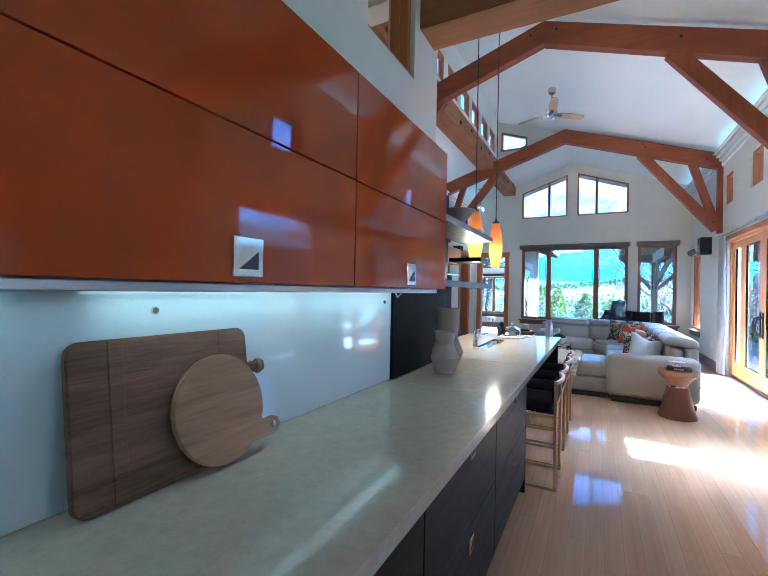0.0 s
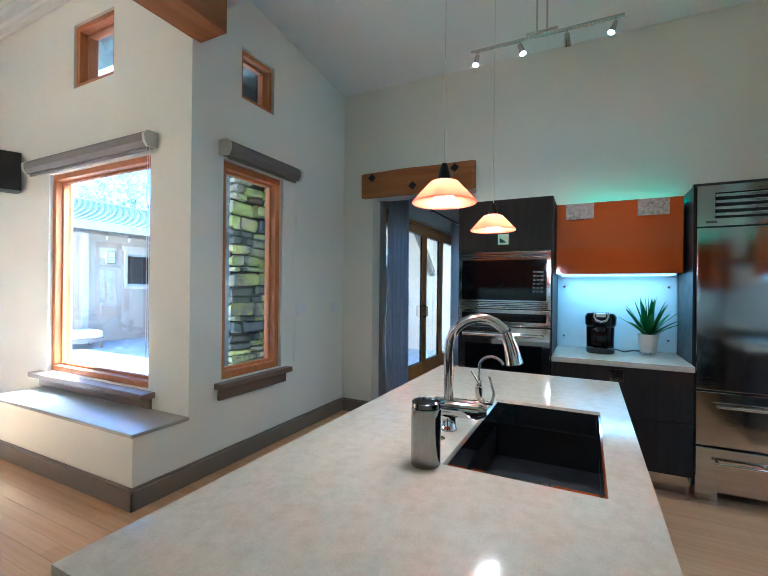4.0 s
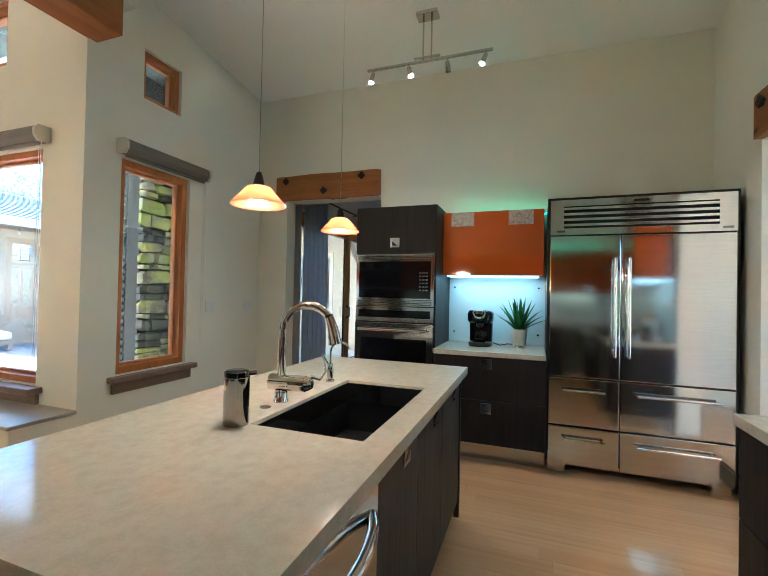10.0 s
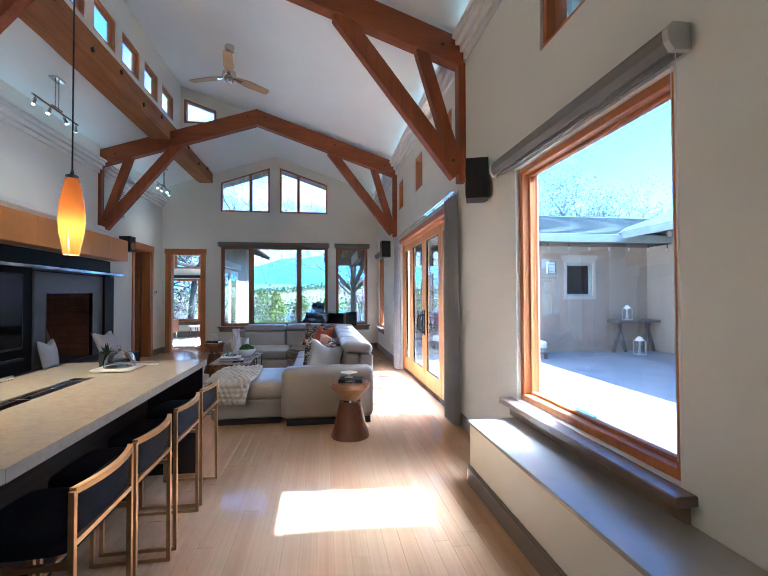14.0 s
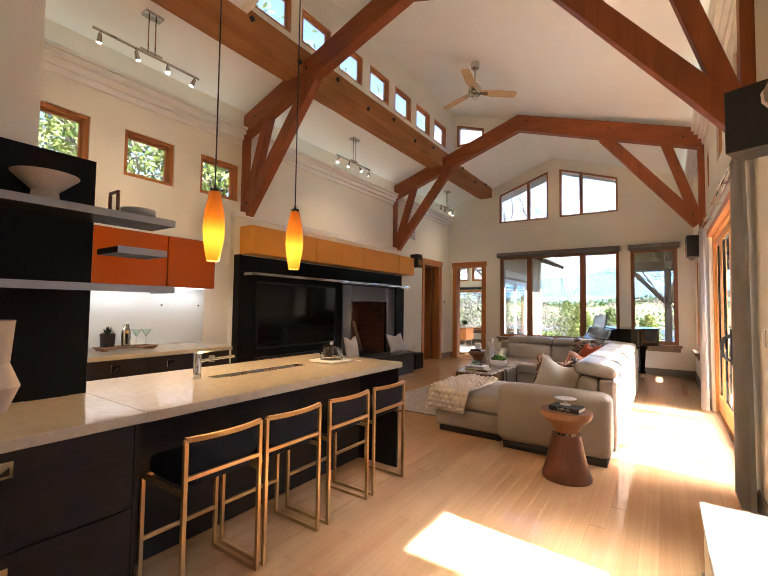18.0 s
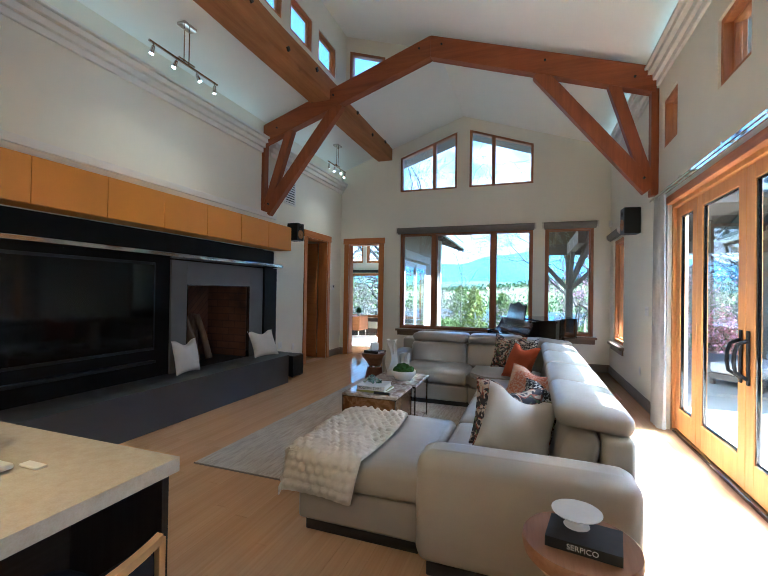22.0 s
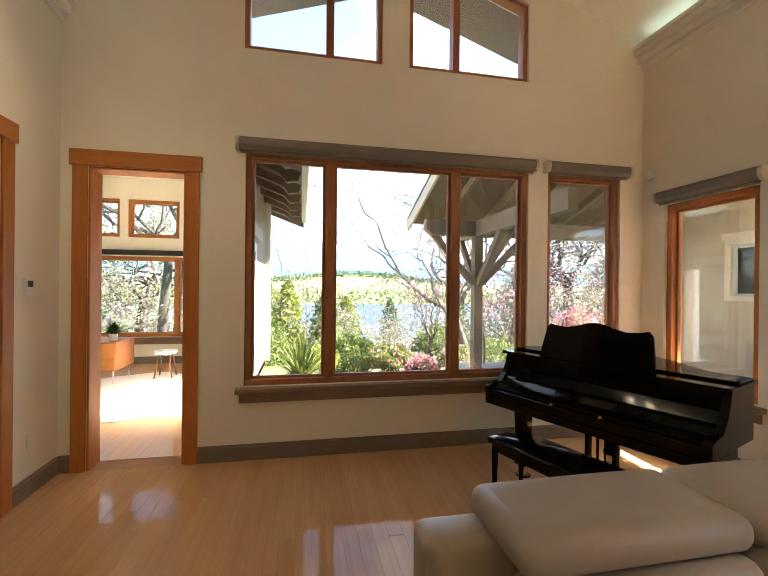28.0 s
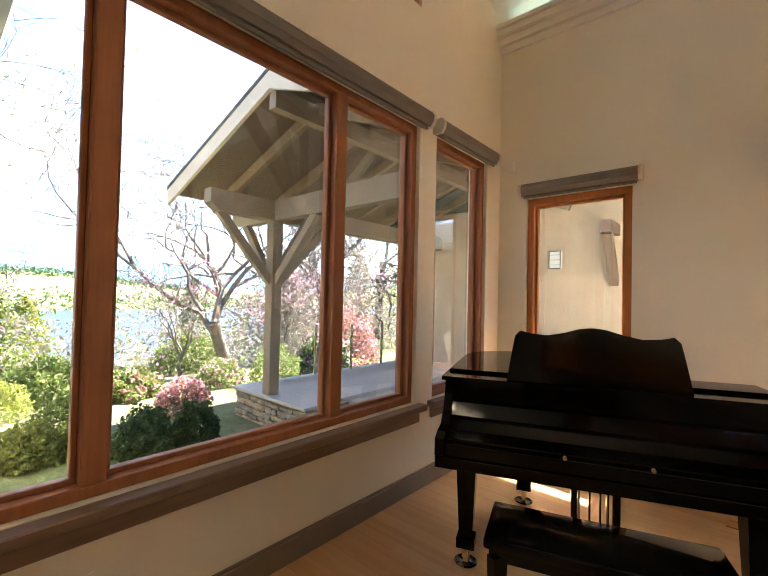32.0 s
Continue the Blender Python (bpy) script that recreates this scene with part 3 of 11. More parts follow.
# cornices, stepped
def cornice(name, x, s, z, y0, y1):
    bm = bmesh.new()
    for k, (out, a, b) in enumerate(((0.035, 0.0, 0.07), (0.075, 0.07, 0.14), (0.125, 0.14, 0.20), (0.16, 0.20, 0.235))):
        xs = sorted((x, x + s * out))
        box(bm, xs[0], xs[1], y0, y1, z + a, z + b, bevel=0.006, seg=1)
    setting(name, bm, CORNICE, "white stepped plaster cornice", "cornice")


for n, (y0, y1) in enumerate(((YS + T, 6.30), (6.50, 10.33), (10.53, YE))):
    cornice("cornice_right_%d" % n, XR, -1, 3.90, y0 if n else YS, y1)
    cornice("cornice_left_%d" % n, XL, 1, 3.68, y0 if n else 2.4, y1)


# baseboards
def baseboard(name, *runs):
    bm = bmesh.new()
    for r in runs:
        box(bm, *r[:4], 0.0, 0.125, bevel=0.004, seg=1)
        box(bm, *r[4:], 0.125, 0.145, bevel=0.004, seg=1)
    setting(name, bm, BASEBOARD, "taupe painted baseboard", "baseboard")


baseboard("baseboard_end", (-2.025, XR, YE - 0.018, YE, -2.025, XR, YE - 0.011, YE), (XL, -2.995, YE - 0.018, YE, XL, -2.995, YE - 0.011, YE))
baseboard("baseboard_right", (XR - 0.018, XR, 10.1, YE - 0.018, XR - 0.011, XR, 10.1, YE - 0.018), (XR - 0.018, XR, 5.24, 6.62, XR - 0.011, XR, 5.24, 6.62))
baseboard("baseboard_bench", (2.042, 2.06, YS - 0.018, 5.238, 2.049, 2.06, YS - 0.018, 5.238), (2.06, XR, 5.22, 5.238, 2.06, XR, 5.22, 5.231))
baseboard("baseboard_stone", (2.042, XF, YS - 0.018, YS, 2.042, XF, YS - 0.011, YS), (XF - 0.018, XF, 2.95, YS - 0.018, XF - 0.011, XF, 2.95, YS - 0.018))
baseboard("baseboard_left", (XL, XL + 0.018, 10.58, 11.69, XL, XL + 0.011, 10.58, 11.69), (XL, XL + 0.018, 12.77, YE - 0.018, XL, XL + 0.011, 12.77, YE - 0.018))
baseboard("baseboard_range", (3.5, XF, YR, YR + 0.018, 3.5, XF, YR, YR + 0.011))

# built-in bench below the window
bm = B(2.06, XR, YS, 5.22, 0.0, 0.452)
setting("bench_base", bm, PLASTER, "white plastered window bench", "bench")
setting("bench_top", B(2.045, XR, YS - 0.012, 5.235, 0.452, 0.477, bevel=0.006), plain("bench_top_paint", lin(0.36, 0.33, 0.275), 0.35, var=0.04), "taupe painted window seat", "bench")


# windows
def frame_parts(axis, a, b, u0, u1, z0, z1, w, mat, parent, names=("frame",)):
    for lot in ((u0, u1, z0, z0 + w), (u0, u1, z1 - w, z1), (u0, u0 + w, z0 + w, z1 - w), (u1 - w, u1, z0 + w, z1 - w)):
        p, q, r, s = lot
        part(names[0], B(a, b, p, q, r, s, bevel=0.004, seg=1) if axis == "x" else B(p, q, a, b, r, s, bevel=0.004, seg=1), mat, parent)


def pane(axis, at, u0, u1, z0, z1, parent, mat=None):
    d = 0.003
    ob = part("pane", B(at - d, at + d, u0, u1, z0, z1) if axis == "x" else B(u0, u1, at - d, at + d, z0, z1), mat or GLASS, parent)
    ob.visible_shadow = False
    return ob


N_WINDOW = [0]


def window(axis, face, out, hole, mat, label, w=0.055, mullions=(), depth=0.13, set_in=0.03, mw=0.075, casing=None):
    """A wooden window in a hole of a wall; out is the way to the outside along the axis."""
    N_WINDOW[0] += 1
    u0, u1, z0, z1 = hole
    u0, u1, z0, z1 = u0 + 0.002, u1 - 0.002, z0 + 0.002, z1 - 0.002
    at = (face, (u0 + u1) / 2, z0) if axis == "x" else ((u0 + u1) / 2, face, z0)
    win = thing("window_%d" % N_WINDOW[0], at, label, "window", kind="structure")
    a, b = sorted((face + out * set_in, face + out * (set_in + depth)))
    frame_parts(axis, a, b, u0, u1, z0, z1, w, mat, win, ("window_frame",))
    g = face + out * (set_in + depth * 0.62)
    # inner sash bead
    c, d = sorted((face + out * (set_in + depth * 0.40), face + out * (set_in + depth * 0.75)))
    edges = [u0 + w] + [m for m in mullions for _ in (0, 1)] + [u1 - w]
    for k in range(0, len(edges), 2):
        p, q = edges[k], edges[k + 1]
        p = p + (mw / 2 if k else 0)
        q = q - (mw / 2 if k + 2 < len(edges) else 0)
        frame_parts(axis, c, d, p, q, z0 + w, z1 - w, 0.022, mat, win, ("sash",))
        pane(axis, g, p + 0.018, q - 0.018, z0 + w + 0.018, z1 - w - 0.018, win)
    for m in mullions:
        part("mullion", B(a, b, m - mw / 2, m + mw / 2, z0 + w, z1 - w, bevel=0.006, seg=1) if axis == "x" else B(m - mw / 2, m + mw / 2, a, b, z0 + w, z1 - w, bevel=0.006, seg=1), mat, win)
    return win


window("x", XR, 1, BENCH_WIN, TRIM, "large fir-framed picture window above the bench", w=0.05)
for h in SMALL_R:
    window("x", XR, 1, h, TRIM, "small square fir-framed high window", w=0.045, set_in=0.02, depth=0.16)
window("x", XR, 1, PIANO_WIN, TRIM, "tall fir-framed window beside the piano", w=0.06)
for h in LEFT_SMALL:
    window("x", XL, -1, h, TRIM, "small square fir-framed high window", w=0.04, set_in=0.02, depth=0.16)
window("y", YE, 1, END_WIN, REDTRIM, "wide three-part window with dark fir frames", w=0.05, mullions=(-0.90, 0.335), mw=0.09)
window("y", YE, 1, END_SMALL, REDTRIM, "tall narrow window with dark fir frame", w=0.05)
window("y", YS, 1, STONE_WIN, TRIM, "tall fir-framed window facing a stone wall", w=0.055)
window("y", YS, 1, STONE_SMALL, TRIM, "small square fir-framed high window", w=0.04)
for h in CLERE:
    window("x", XC, -1, h, TRIM, "small fir-framed clerestory window", w=0.035, set_in=0.01, depth=0.10)
window("x", XK, -1, KITCHEN_HIGH, TRIM, "small fir-framed high window above the cabinets", w=0.05)


def sloped_window(y, pts, mull, mat, label, w=0.045):
    """A window in the gable, with a sloped head. pts: (x0, x1, z0, head at x0, head at x1)."""
    N_WINDOW[0] += 1
    x0, x1, z0, h0, h1 = pts
    win = thing("window_%d" % N_WINDOW[0], ((x0 + x1) / 2, y, z0), label, "window", kind="structure")
    head = lambda x: h0 + (h1 - h0) * (x - x0) / (x1 - x0)
    a, b = y + 0.03, y + 0.14
    part("window_frame", prism(bmesh.new(), [(x0, z0), (x1, z0), (x1, z0 + w), (x0, z0 + w)], "y", a, b), mat, win)
    part("window_frame", prism(bmesh.new(), [(x0, head(x0) - w), (x1, head(x1) - w), (x1, head(x1)), (x0, head(x0))], "y", a, b), mat, win)
    for p, q in ((x0, x0 + w), (x1 - w, x1)):
        part("window_frame", prism(bmesh.new(), [(p, z0 + w), (q, z0 + w), (q, head(q) - w), (p, head(p) - w)], "y", a, b), mat, win)
    if mull:
        part("mullion", prism(bmesh.new(), [(mull - 0.035, z0 + w), (mull + 0.035, z0 + w), (mull + 0.035, head(mull + 0.035) - w), (mull - 0.035, head(mull - 0.035) - w)], "y", a, b), mat, win)
    cuts = [x0 + w, *([mull - 0.035, mull + 0.035] if mull else []), x1 - w]
    for p, q in zip(cuts[::2], cuts[1::2]):
        ob = part("pane", prism(bmesh.new(), [(p, z0 + w), (q, z0 + w), (q, head(q) - w), (p, head(p) - w)], "y", y + 0.085, y + 0.091), GLASS, win)
        ob.visible_shadow = False


sloped_window(YE, (GL[0], GL[1], 3.645, 4.405, 4.845), -0.915, REDTRIM, "sloped gable window with dark fir frame")
sloped_window(YE, (GR[0], GR[1], 3.645, 4.86, 4.435), 0.32, REDTRIM, "sloped gable window with dark fir frame")
sloped_window(DORMER[1] - 0.03, (DW[0], DW[1], DW[2], 5.42, 5.21), None, REDTRIM, "small sloped dormer window")

# window sills and aprons
def sill(name, axis, face, s, u0, u1, z, mat, out=0.075, h=0.045, apron=0.09):
    a, b = sorted((face - s * 0.03, face + s * out))
    c, d = sorted((face, face + s * 0.025))
    t = thing(name, (face, (u0 + u1) / 2, z - h) if axis == "x" else ((u0 + u1) / 2, face, z - h), "taupe painted window sill", "sill", kind="structure")
    for nm, lot in (("sill_board", (a, b, u0, u1, z - h, z)), ("apron", (c, d, u0 + 0.03, u1 - 0.03, z - h - apron, z - h))):
        p, q, u, v, r, w = lot
        part(nm, B(p, q, u, v, r, w, bevel=0.006, seg=1) if axis == "x" else B(u, v, p, q, r, w, bevel=0.006, seg=1), mat, t)


SILL = wood("taupe_stained_sill", lin(0.24, 0.165, 0.11), lin(0.15, 0.095, 0.06), "x", 18, 0.28, knots=False)
sill("sill_end", "y", YE, -1, -1.715, 1.165, 0.645, SILL)
sill("sill_end_small", "y", YE, -1, 1.26, 2.24, 0.645, SILL)
sill("sill_piano", "x", XR, -1, 12.10, 13.12, 0.615, SILL)
sill("sill_bench", "x", XR, -1, 3.70, 5.36, 0.605, SILL, out=0.10)
sill("sill_stone", "y", YS, -1, 2.67, 3.50, 0.665, SILL)

# roller blinds
def blind(axis, face, s, u0, u1, z, cord=None):
    h, d = 0.105, 0.105
    a, b = sorted((face + s * 0.002, face + s * d))
    t = thing("roller_blind", (face, (u0 + u1) / 2, z) if axis == "x" else ((u0 + u1) / 2, face, z), "rolled-up taupe fabric blind in a cassette", "blind", "roller blinds")
    prof = [(0.0, 0.0), (0.075, -0.005), (0.1, 0.03), (0.104, 0.075), (0.08, 0.105), (0.0, 0.105)]
    pts = [(face + s * (0.002 + p), z + q) for p, q in prof]
    part("cassette", prism(bmesh.new(), pts if axis == "y" else pts, "x" if axis == "y" else "y", u0 + 0.03, u1 - 0.03) if axis == "x" else prism(bmesh.new(), pts, "x", u0 + 0.03, u1 - 0.03), BLIND, t)
    for e in (u0, u1 - 0.028):
        big = [(face + s * (0.002 + p * 1.06), z - 0.004 + q * 1.06) for p, q in prof]
        part("end_cap", prism(bmesh.new(), big, "y" if axis == "x" else "x", e, e + 0.028), BLIND_END, t)
    m = face + s * 0.055
    part("hem_bar", B(m - 0.008, m + 0.008, u0 + 0.04, u1 - 0.04, z - 0.03, z - 0.006, bevel=0.004, seg=1) if axis == "x" else B(u0 + 0.04, u1 - 0.04, m - 0.008, m + 0.008, z - 0.03, z - 0.006, bevel=0.004, seg=1), BLIND, t)
    if cord:
        for k in (-0.012, 0.012):
            p = (face + s * 0.05, cord + k, z) if axis == "x" else (cord + k, face + s * 0.05, z)
            part("cord", tube(bmesh.new(), [p, (p[0], p[1], z - 1.7)], 0.0022, 6), WHITEPLASTIC, t)


blind("x", XR, -1, 3.69, 5.49, 2.43, cord=3.73)
blind("x", XR, -1, 12.09, 13.10, 2.43)
blind("y", YE, -1, -1.725, 1.155, 2.732)
blind("y", YE, -1, 1.26, 2.25, 2.732)
blind("y", YS, -1, 2.69, 3.58, 2.405, cord=3.55)


# door casings
def casing(name, axis, face, s, hole, w=0.11, depth=0.022, jamb=True, label="fir door casing"):
    u0, u1, z0, z1 = hole
    t = thing(name, (face, (u0 + u1) / 2, 0) if axis == "x" else ((u0 + u1) / 2, face, 0), label, "door casing", kind="structure")
    a, b = sorted((face + s * 0.001, face + s * depth))
    a2, b2 = sorted((face + s * 0.001, face + s * (depth + 0.01)))
    rows = [("casing_upright", (a, b, u0 - w, u0, 0.0, z1), TRIM), ("casing_upright", (a, b, u1, u1 + w, 0.0, z1), TRIM), ("casing_head", (a2, b2, u0 - w - 0.02, u1 + w + 0.02, z1, z1 + 0.13), TRIM_Y if axis == "x" else TRIM_X)]
    if jamb:
        c, d = sorted((face, face - s * T))
        rows += [("jamb", (c, d, u0 + 0.001, u0 + 0.02, 0.0, z1 - 0.02), TRIM), ("jamb", (c, d, u1 - 0.02, u1 - 0.001, 0.0, z1 - 0.02), TRIM), ("jamb_head", (c, d, u0 + 0.001, u1 - 0.001, z1 - 0.02, z1 - 0.001), TRIM)]
    for nm, (p, q, u, v, r, e), mt in rows:
        part(nm, B(p, q, u, v, r, e, bevel=0.004, seg=1) if axis == "x" else B(u, v, p, q, r, e, bevel=0.004, seg=1), mt, t)


casing("door_casing_end", "y", YE, -1, END_DOOR)
casing("door_casing_left", "x", XL, 1, LEFT_DOOR)
# dark hall door behind the left casing, standing ajar
hall = thing("hall_door", (XL - T - 0.02, 12.0, 0), "dark-stained interior door standing half open", "door")
part("door_leaf", B(XL - T - 0.75, XL - T - 0.02, 12.60, 12.64, 0.01, 2.47, bevel=0.004), TRIM_X, hall)
part("door_handle", tube(bmesh.new(), [(XL - T - 0.68, 12.60, 1.02), (XL - T - 0.68, 12.54, 1.02), (XL - T - 0.56, 12.54, 1.02)], 0.011), GUNMETAL, hall)
setting("wall_hall", boxes((XL - 1.5, XL - 1.4, 10.9, 13.3, 0, 2.6), (XL - 1.4, XL - T, 11.0, 11.1, 0, 2.6), (XL - 1.4, XL - T, 13.2, 13.3, 0, 2.6), (XL - 1.5, XL - T, 10.9, 13.3, 2.6, 2.7)), plain("hall_paint", lin(0.55, 0.48, 0.38), 0.8), "plain hall walls", "wall")

# timber trusses
def truss(y):
    t = thing("roof_truss", (RIDGE_X, y, 4.0), "knotty fir roof truss with braces on wall posts", "roof truss", "roof trusses")
    w = 0.15
    d = 0.30
    cz = lambda x: 5.045 - 0.335 * abs(x - RIDGE_X)
    for x1 in (XR - 0.03, XL + 0.03):
        pts = [(RIDGE_X, cz(RIDGE_X)), (x1, cz(x1)), (x1, cz(x1) - d), (RIDGE_X, cz(RIDGE_X) - d)]
        bm = prism(bmesh.new(), pts, "y", y - w / 2, y + w / 2)
        bmesh.ops.bevel(bm, geom=bm.edges[:], offset=0.008, segments=1, affect="EDGES")
        part("chord", bm, TIMBER, t)
        s = 1 if x1 > 0 else -1
        wx = x1 - s * 0.02
        part("brace", bar(bmesh.new(), (RIDGE_X + s * 1.42, y, cz(RIDGE_X + s * 1.42) - d + 0.03), (wx - s * 0.03, y, 2.70), 0.12, 0.17, 0.007), TIMBER_Z, t)
        part("strut", bar(bmesh.new(), (RIDGE_X + s * 2.28, y, cz(RIDGE_X + s * 2.28) - d + 0.03), (wx - s * 0.06, y, 2.82), 0.11, 0.13, 0.007), TIMBER_Z, t)
        part("wall_post", B(min(wx, wx + s * 0.05) - 0.03, max(wx, wx + s * 0.05) - 0.0, y - 0.06, y + 0.06, 2.62, 3.88, bevel=0.006), TIMBER_Z, t)
        for bx, bz in ((RIDGE_X + s * 1.5, cz(RIDGE_X + s * 1.5) - 0.12), (wx - s * 0.1, 2.83), (RIDGE_X + s * 2.5, cz(RIDGE_X + s * 2.5) - 0.16), (RIDGE_X + s * 0.16, cz(RIDGE_X) - 0.16)):
            bm = bmesh.new()
            bmesh.ops.create_cone(bm, cap_ends=True, segments=10, radius1=0.016, radius2=0.013, depth=0.02, matrix=Matrix.Translation((bx, y - 0.08, bz)) @ Matrix.Rotation(radians(90), 4, "X"))
            part("bolt", bm, BLACK_IRON, t)


truss(6.385)
truss(10.39)

# big rough beam below the clerestory
def rough_beam(name, x0, x1, y0, y1, z0, z1, mat, label, cuts=24):
    bm = bmesh.new()
    bmesh.ops.create_cube(bm, size=1.0)
    long = [e for e in bm.edges if abs((e.verts[0].co - e.verts[1].co)[1 if y1 - y0 > x1 - x0 else 0]) > 0.5]
    bmesh.ops.bevel(bm, geom=bm.edges[:], offset=0.02, segments=2, affect="EDGES")
    bmesh.ops.subdivide_edges(bm, edges=[e for e in bm.edges if abs((e.verts[0].co - e.verts[1].co)[1 if y1 - y0 > x1 - x0 else 0]) > 0.5], cuts=cuts, use_grid_fill=True)
    for v in bm.verts:
        v.co = Vector(((x0 + x1) / 2 + v.co.x * (x1 - x0), (y0 + y1) / 2 + v.co.y * (y1 - y0), (z0 + z1) / 2 + v.co.z * (z1 - z0)))
        n = noise.noise_vector(v.co * 2.3)
        v.co += Vector((n.x * 0.008, 0, n.z * 0.008)) if y1 - y0 > x1 - x0 else Vector((0, n.y * 0.008, n.z * 0.008))
    return solo(name, bm, mat, label, "beam", "structure")


beam = rough_beam("beam_clerestory", -2.20, XC + 0.012, 3.30, YE - 0.002, 4.36, 4.70, ROUGH_Y, "huge rough-sawn timber beam with iron bolts")
for i in range(13):
    yb = 4.05 + 0.73 * i
    bm = bmesh.new()
    box(bm, XC + 0.012, XC + 0.035, yb - 0.028, yb + 0.028, -0.028, 0.028, bevel=0.004, seg=1)
    bmesh.ops.rotate(bm, verts=bm.verts, cent=(XC, yb, 0), matrix=Matrix.Rotation(radians(45), 3, "X"))
    bmesh.ops.translate(bm, verts=bm.verts, vec=(0, 0, 4.48 if i % 2 else 4.60))
    part("bolt", bm, BLACK_IRON, beam)
rough_beam("beam_kitchen", XK - 0.1, 2.52, 3.06, 3.33, 3.15, 3.46, ROUGH_X, "rough-sawn timber beam between kitchen and great room", 12)


def header(name, lot, mat, bolts):
    ob = rough_beam(name, *lot, mat, "rough-sawn timber header with black iron bolts above an opening", 10)
    for p, axis in bolts:
        bm = bmesh.new()
        bmesh.ops.create_cone(bm, cap_ends=True, segments=4, radius1=0.045, radius2=0.03, depth=0.03, matrix=Matrix.Translation(p) @ Matrix.Rotation(radians(90), 4, "Y" if axis == "x" else "X"))
        part("bolt", bm, BLACK_IRON, ob)


header("beam_header_nook", (XF - 0.045, XF + T + 0.01, 1.805, 3.075, 2.392, 2.665, ), ROUGH_Y, [((XF - 0.06, 2.93, 2.60), "x"), ((XF - 0.06, 2.45, 2.47), "x"), ((XF - 0.06, 2.00, 2.60), "x")])
header("beam_header_south", (2.405, 3.737, YR - T - 0.01, YR + 0.045, 2.396, 2.682), ROUGH_X, [((3.61, YR + 0.06, 2.60), "y"), ((3.26, YR + 0.06, 2.50), "y"), ((2.68, YR + 0.06, 2.60), "y")])

# nook beyond the refrigerator wall, with a garden door and curtains
setting("wall_nook", boxes((XF + T, 4.80, 3.0, 3.2, 0, 3.4), (8.06, 8.5, 3.0, 3.2, 0, 3.4), (4.80, 8.06, 3.0, 3.2, 2.39, 3.4), (8.5, 8.7, 0.2, 3.2, 0, 3.4), (XF + T, 8.5, 0.2, 0.4, 0, 3.4)), PLASTER, "warm white walls of the dining nook", "wall")
setting("ceiling_nook", B(XF + T, 8.7, 0.2, 3.2, 3.4, 3.5), CEILING, "white nook ceiling", "ceiling")


def french_door(name, axis, face, u0, u1, z1, leaves, label, widths=None, stile=0.085):
    t = thing(name, (face, (u0 + u1) / 2, 0) if axis == "x" else ((u0 + u1) / 2, face, 0), label, "patio door", kind="structure")
    d0, d1 = face, face + 0.11

    def lot(nm, u, v, r, s, e0=0.0, e1=0.0, mt=None, parent=None, bev=0.004):
        a, b = d0 + e0, d1 - e1
        return part(nm, B(a, b, u, v, r, s, bevel=bev, seg=1) if axis == "x" else B(u, v, a, b, r, s, bevel=bev, seg=1), mt or DOOR_FIR, parent or t)
    lot("door_frame", u0, u0 + 0.05, 0.0, z1)
    lot("door_frame", u1 - 0.05, u1, 0.0, z1)
    lot("door_frame", u0 + 0.05, u1 - 0.05, z1 - 0.05, z1)
    lot("threshold", u0 + 0.05, u1 - 0.05, 0.0, 0.035, mt=GUNMETAL)
    total = u1 - u0 - 0.1
    shares = widths or [1.0] * leaves
    at = u0 + 0.05
    for share in shares:
        p = at + 0.003
        at += total * share / sum(shares)
        q = at - 0.003
        leaf = lot("door_leaf", p, p + stile, 0.04, z1 - 0.055, 0.03, 0.03)
        lot("stile", q - stile, q, 0.04, z1 - 0.055, 0.03, 0.03, parent=leaf)
        lot("rail", p + stile, q - stile, 0.04, 0.27, 0.03, 0.03, parent=leaf)
        lot("rail", p + stile, q - stile, z1 - 0.165, z1 - 0.055, 0.03, 0.03, parent=leaf)
        g = (d0 + d1) / 2
        frame_parts(axis, g - 0.016, g + 0.016, p + stile, q - stile, 0.27, z1 - 0.165, 0.015, GUNMETAL, leaf, ("glazing_bead",))
        ob = pane(axis, g, p + stile + 0.015, q - stile - 0.015, 0.285, z1 - 0.18, leaf)
    return t


nook_door = french_door("door_nook", "y", 3.05, 4.81, 8.05, 2.38, 4, "four-leaf fir garden doors with full glass")
part("handle", tube(bmesh.new(), [(6.39, 3.08, 1.14), (6.39, 3.02, 1.12), (6.39, 3.02, 0.98), (6.39, 3.08, 0.96)], 0.012), BLACK_IRON, nook_door)


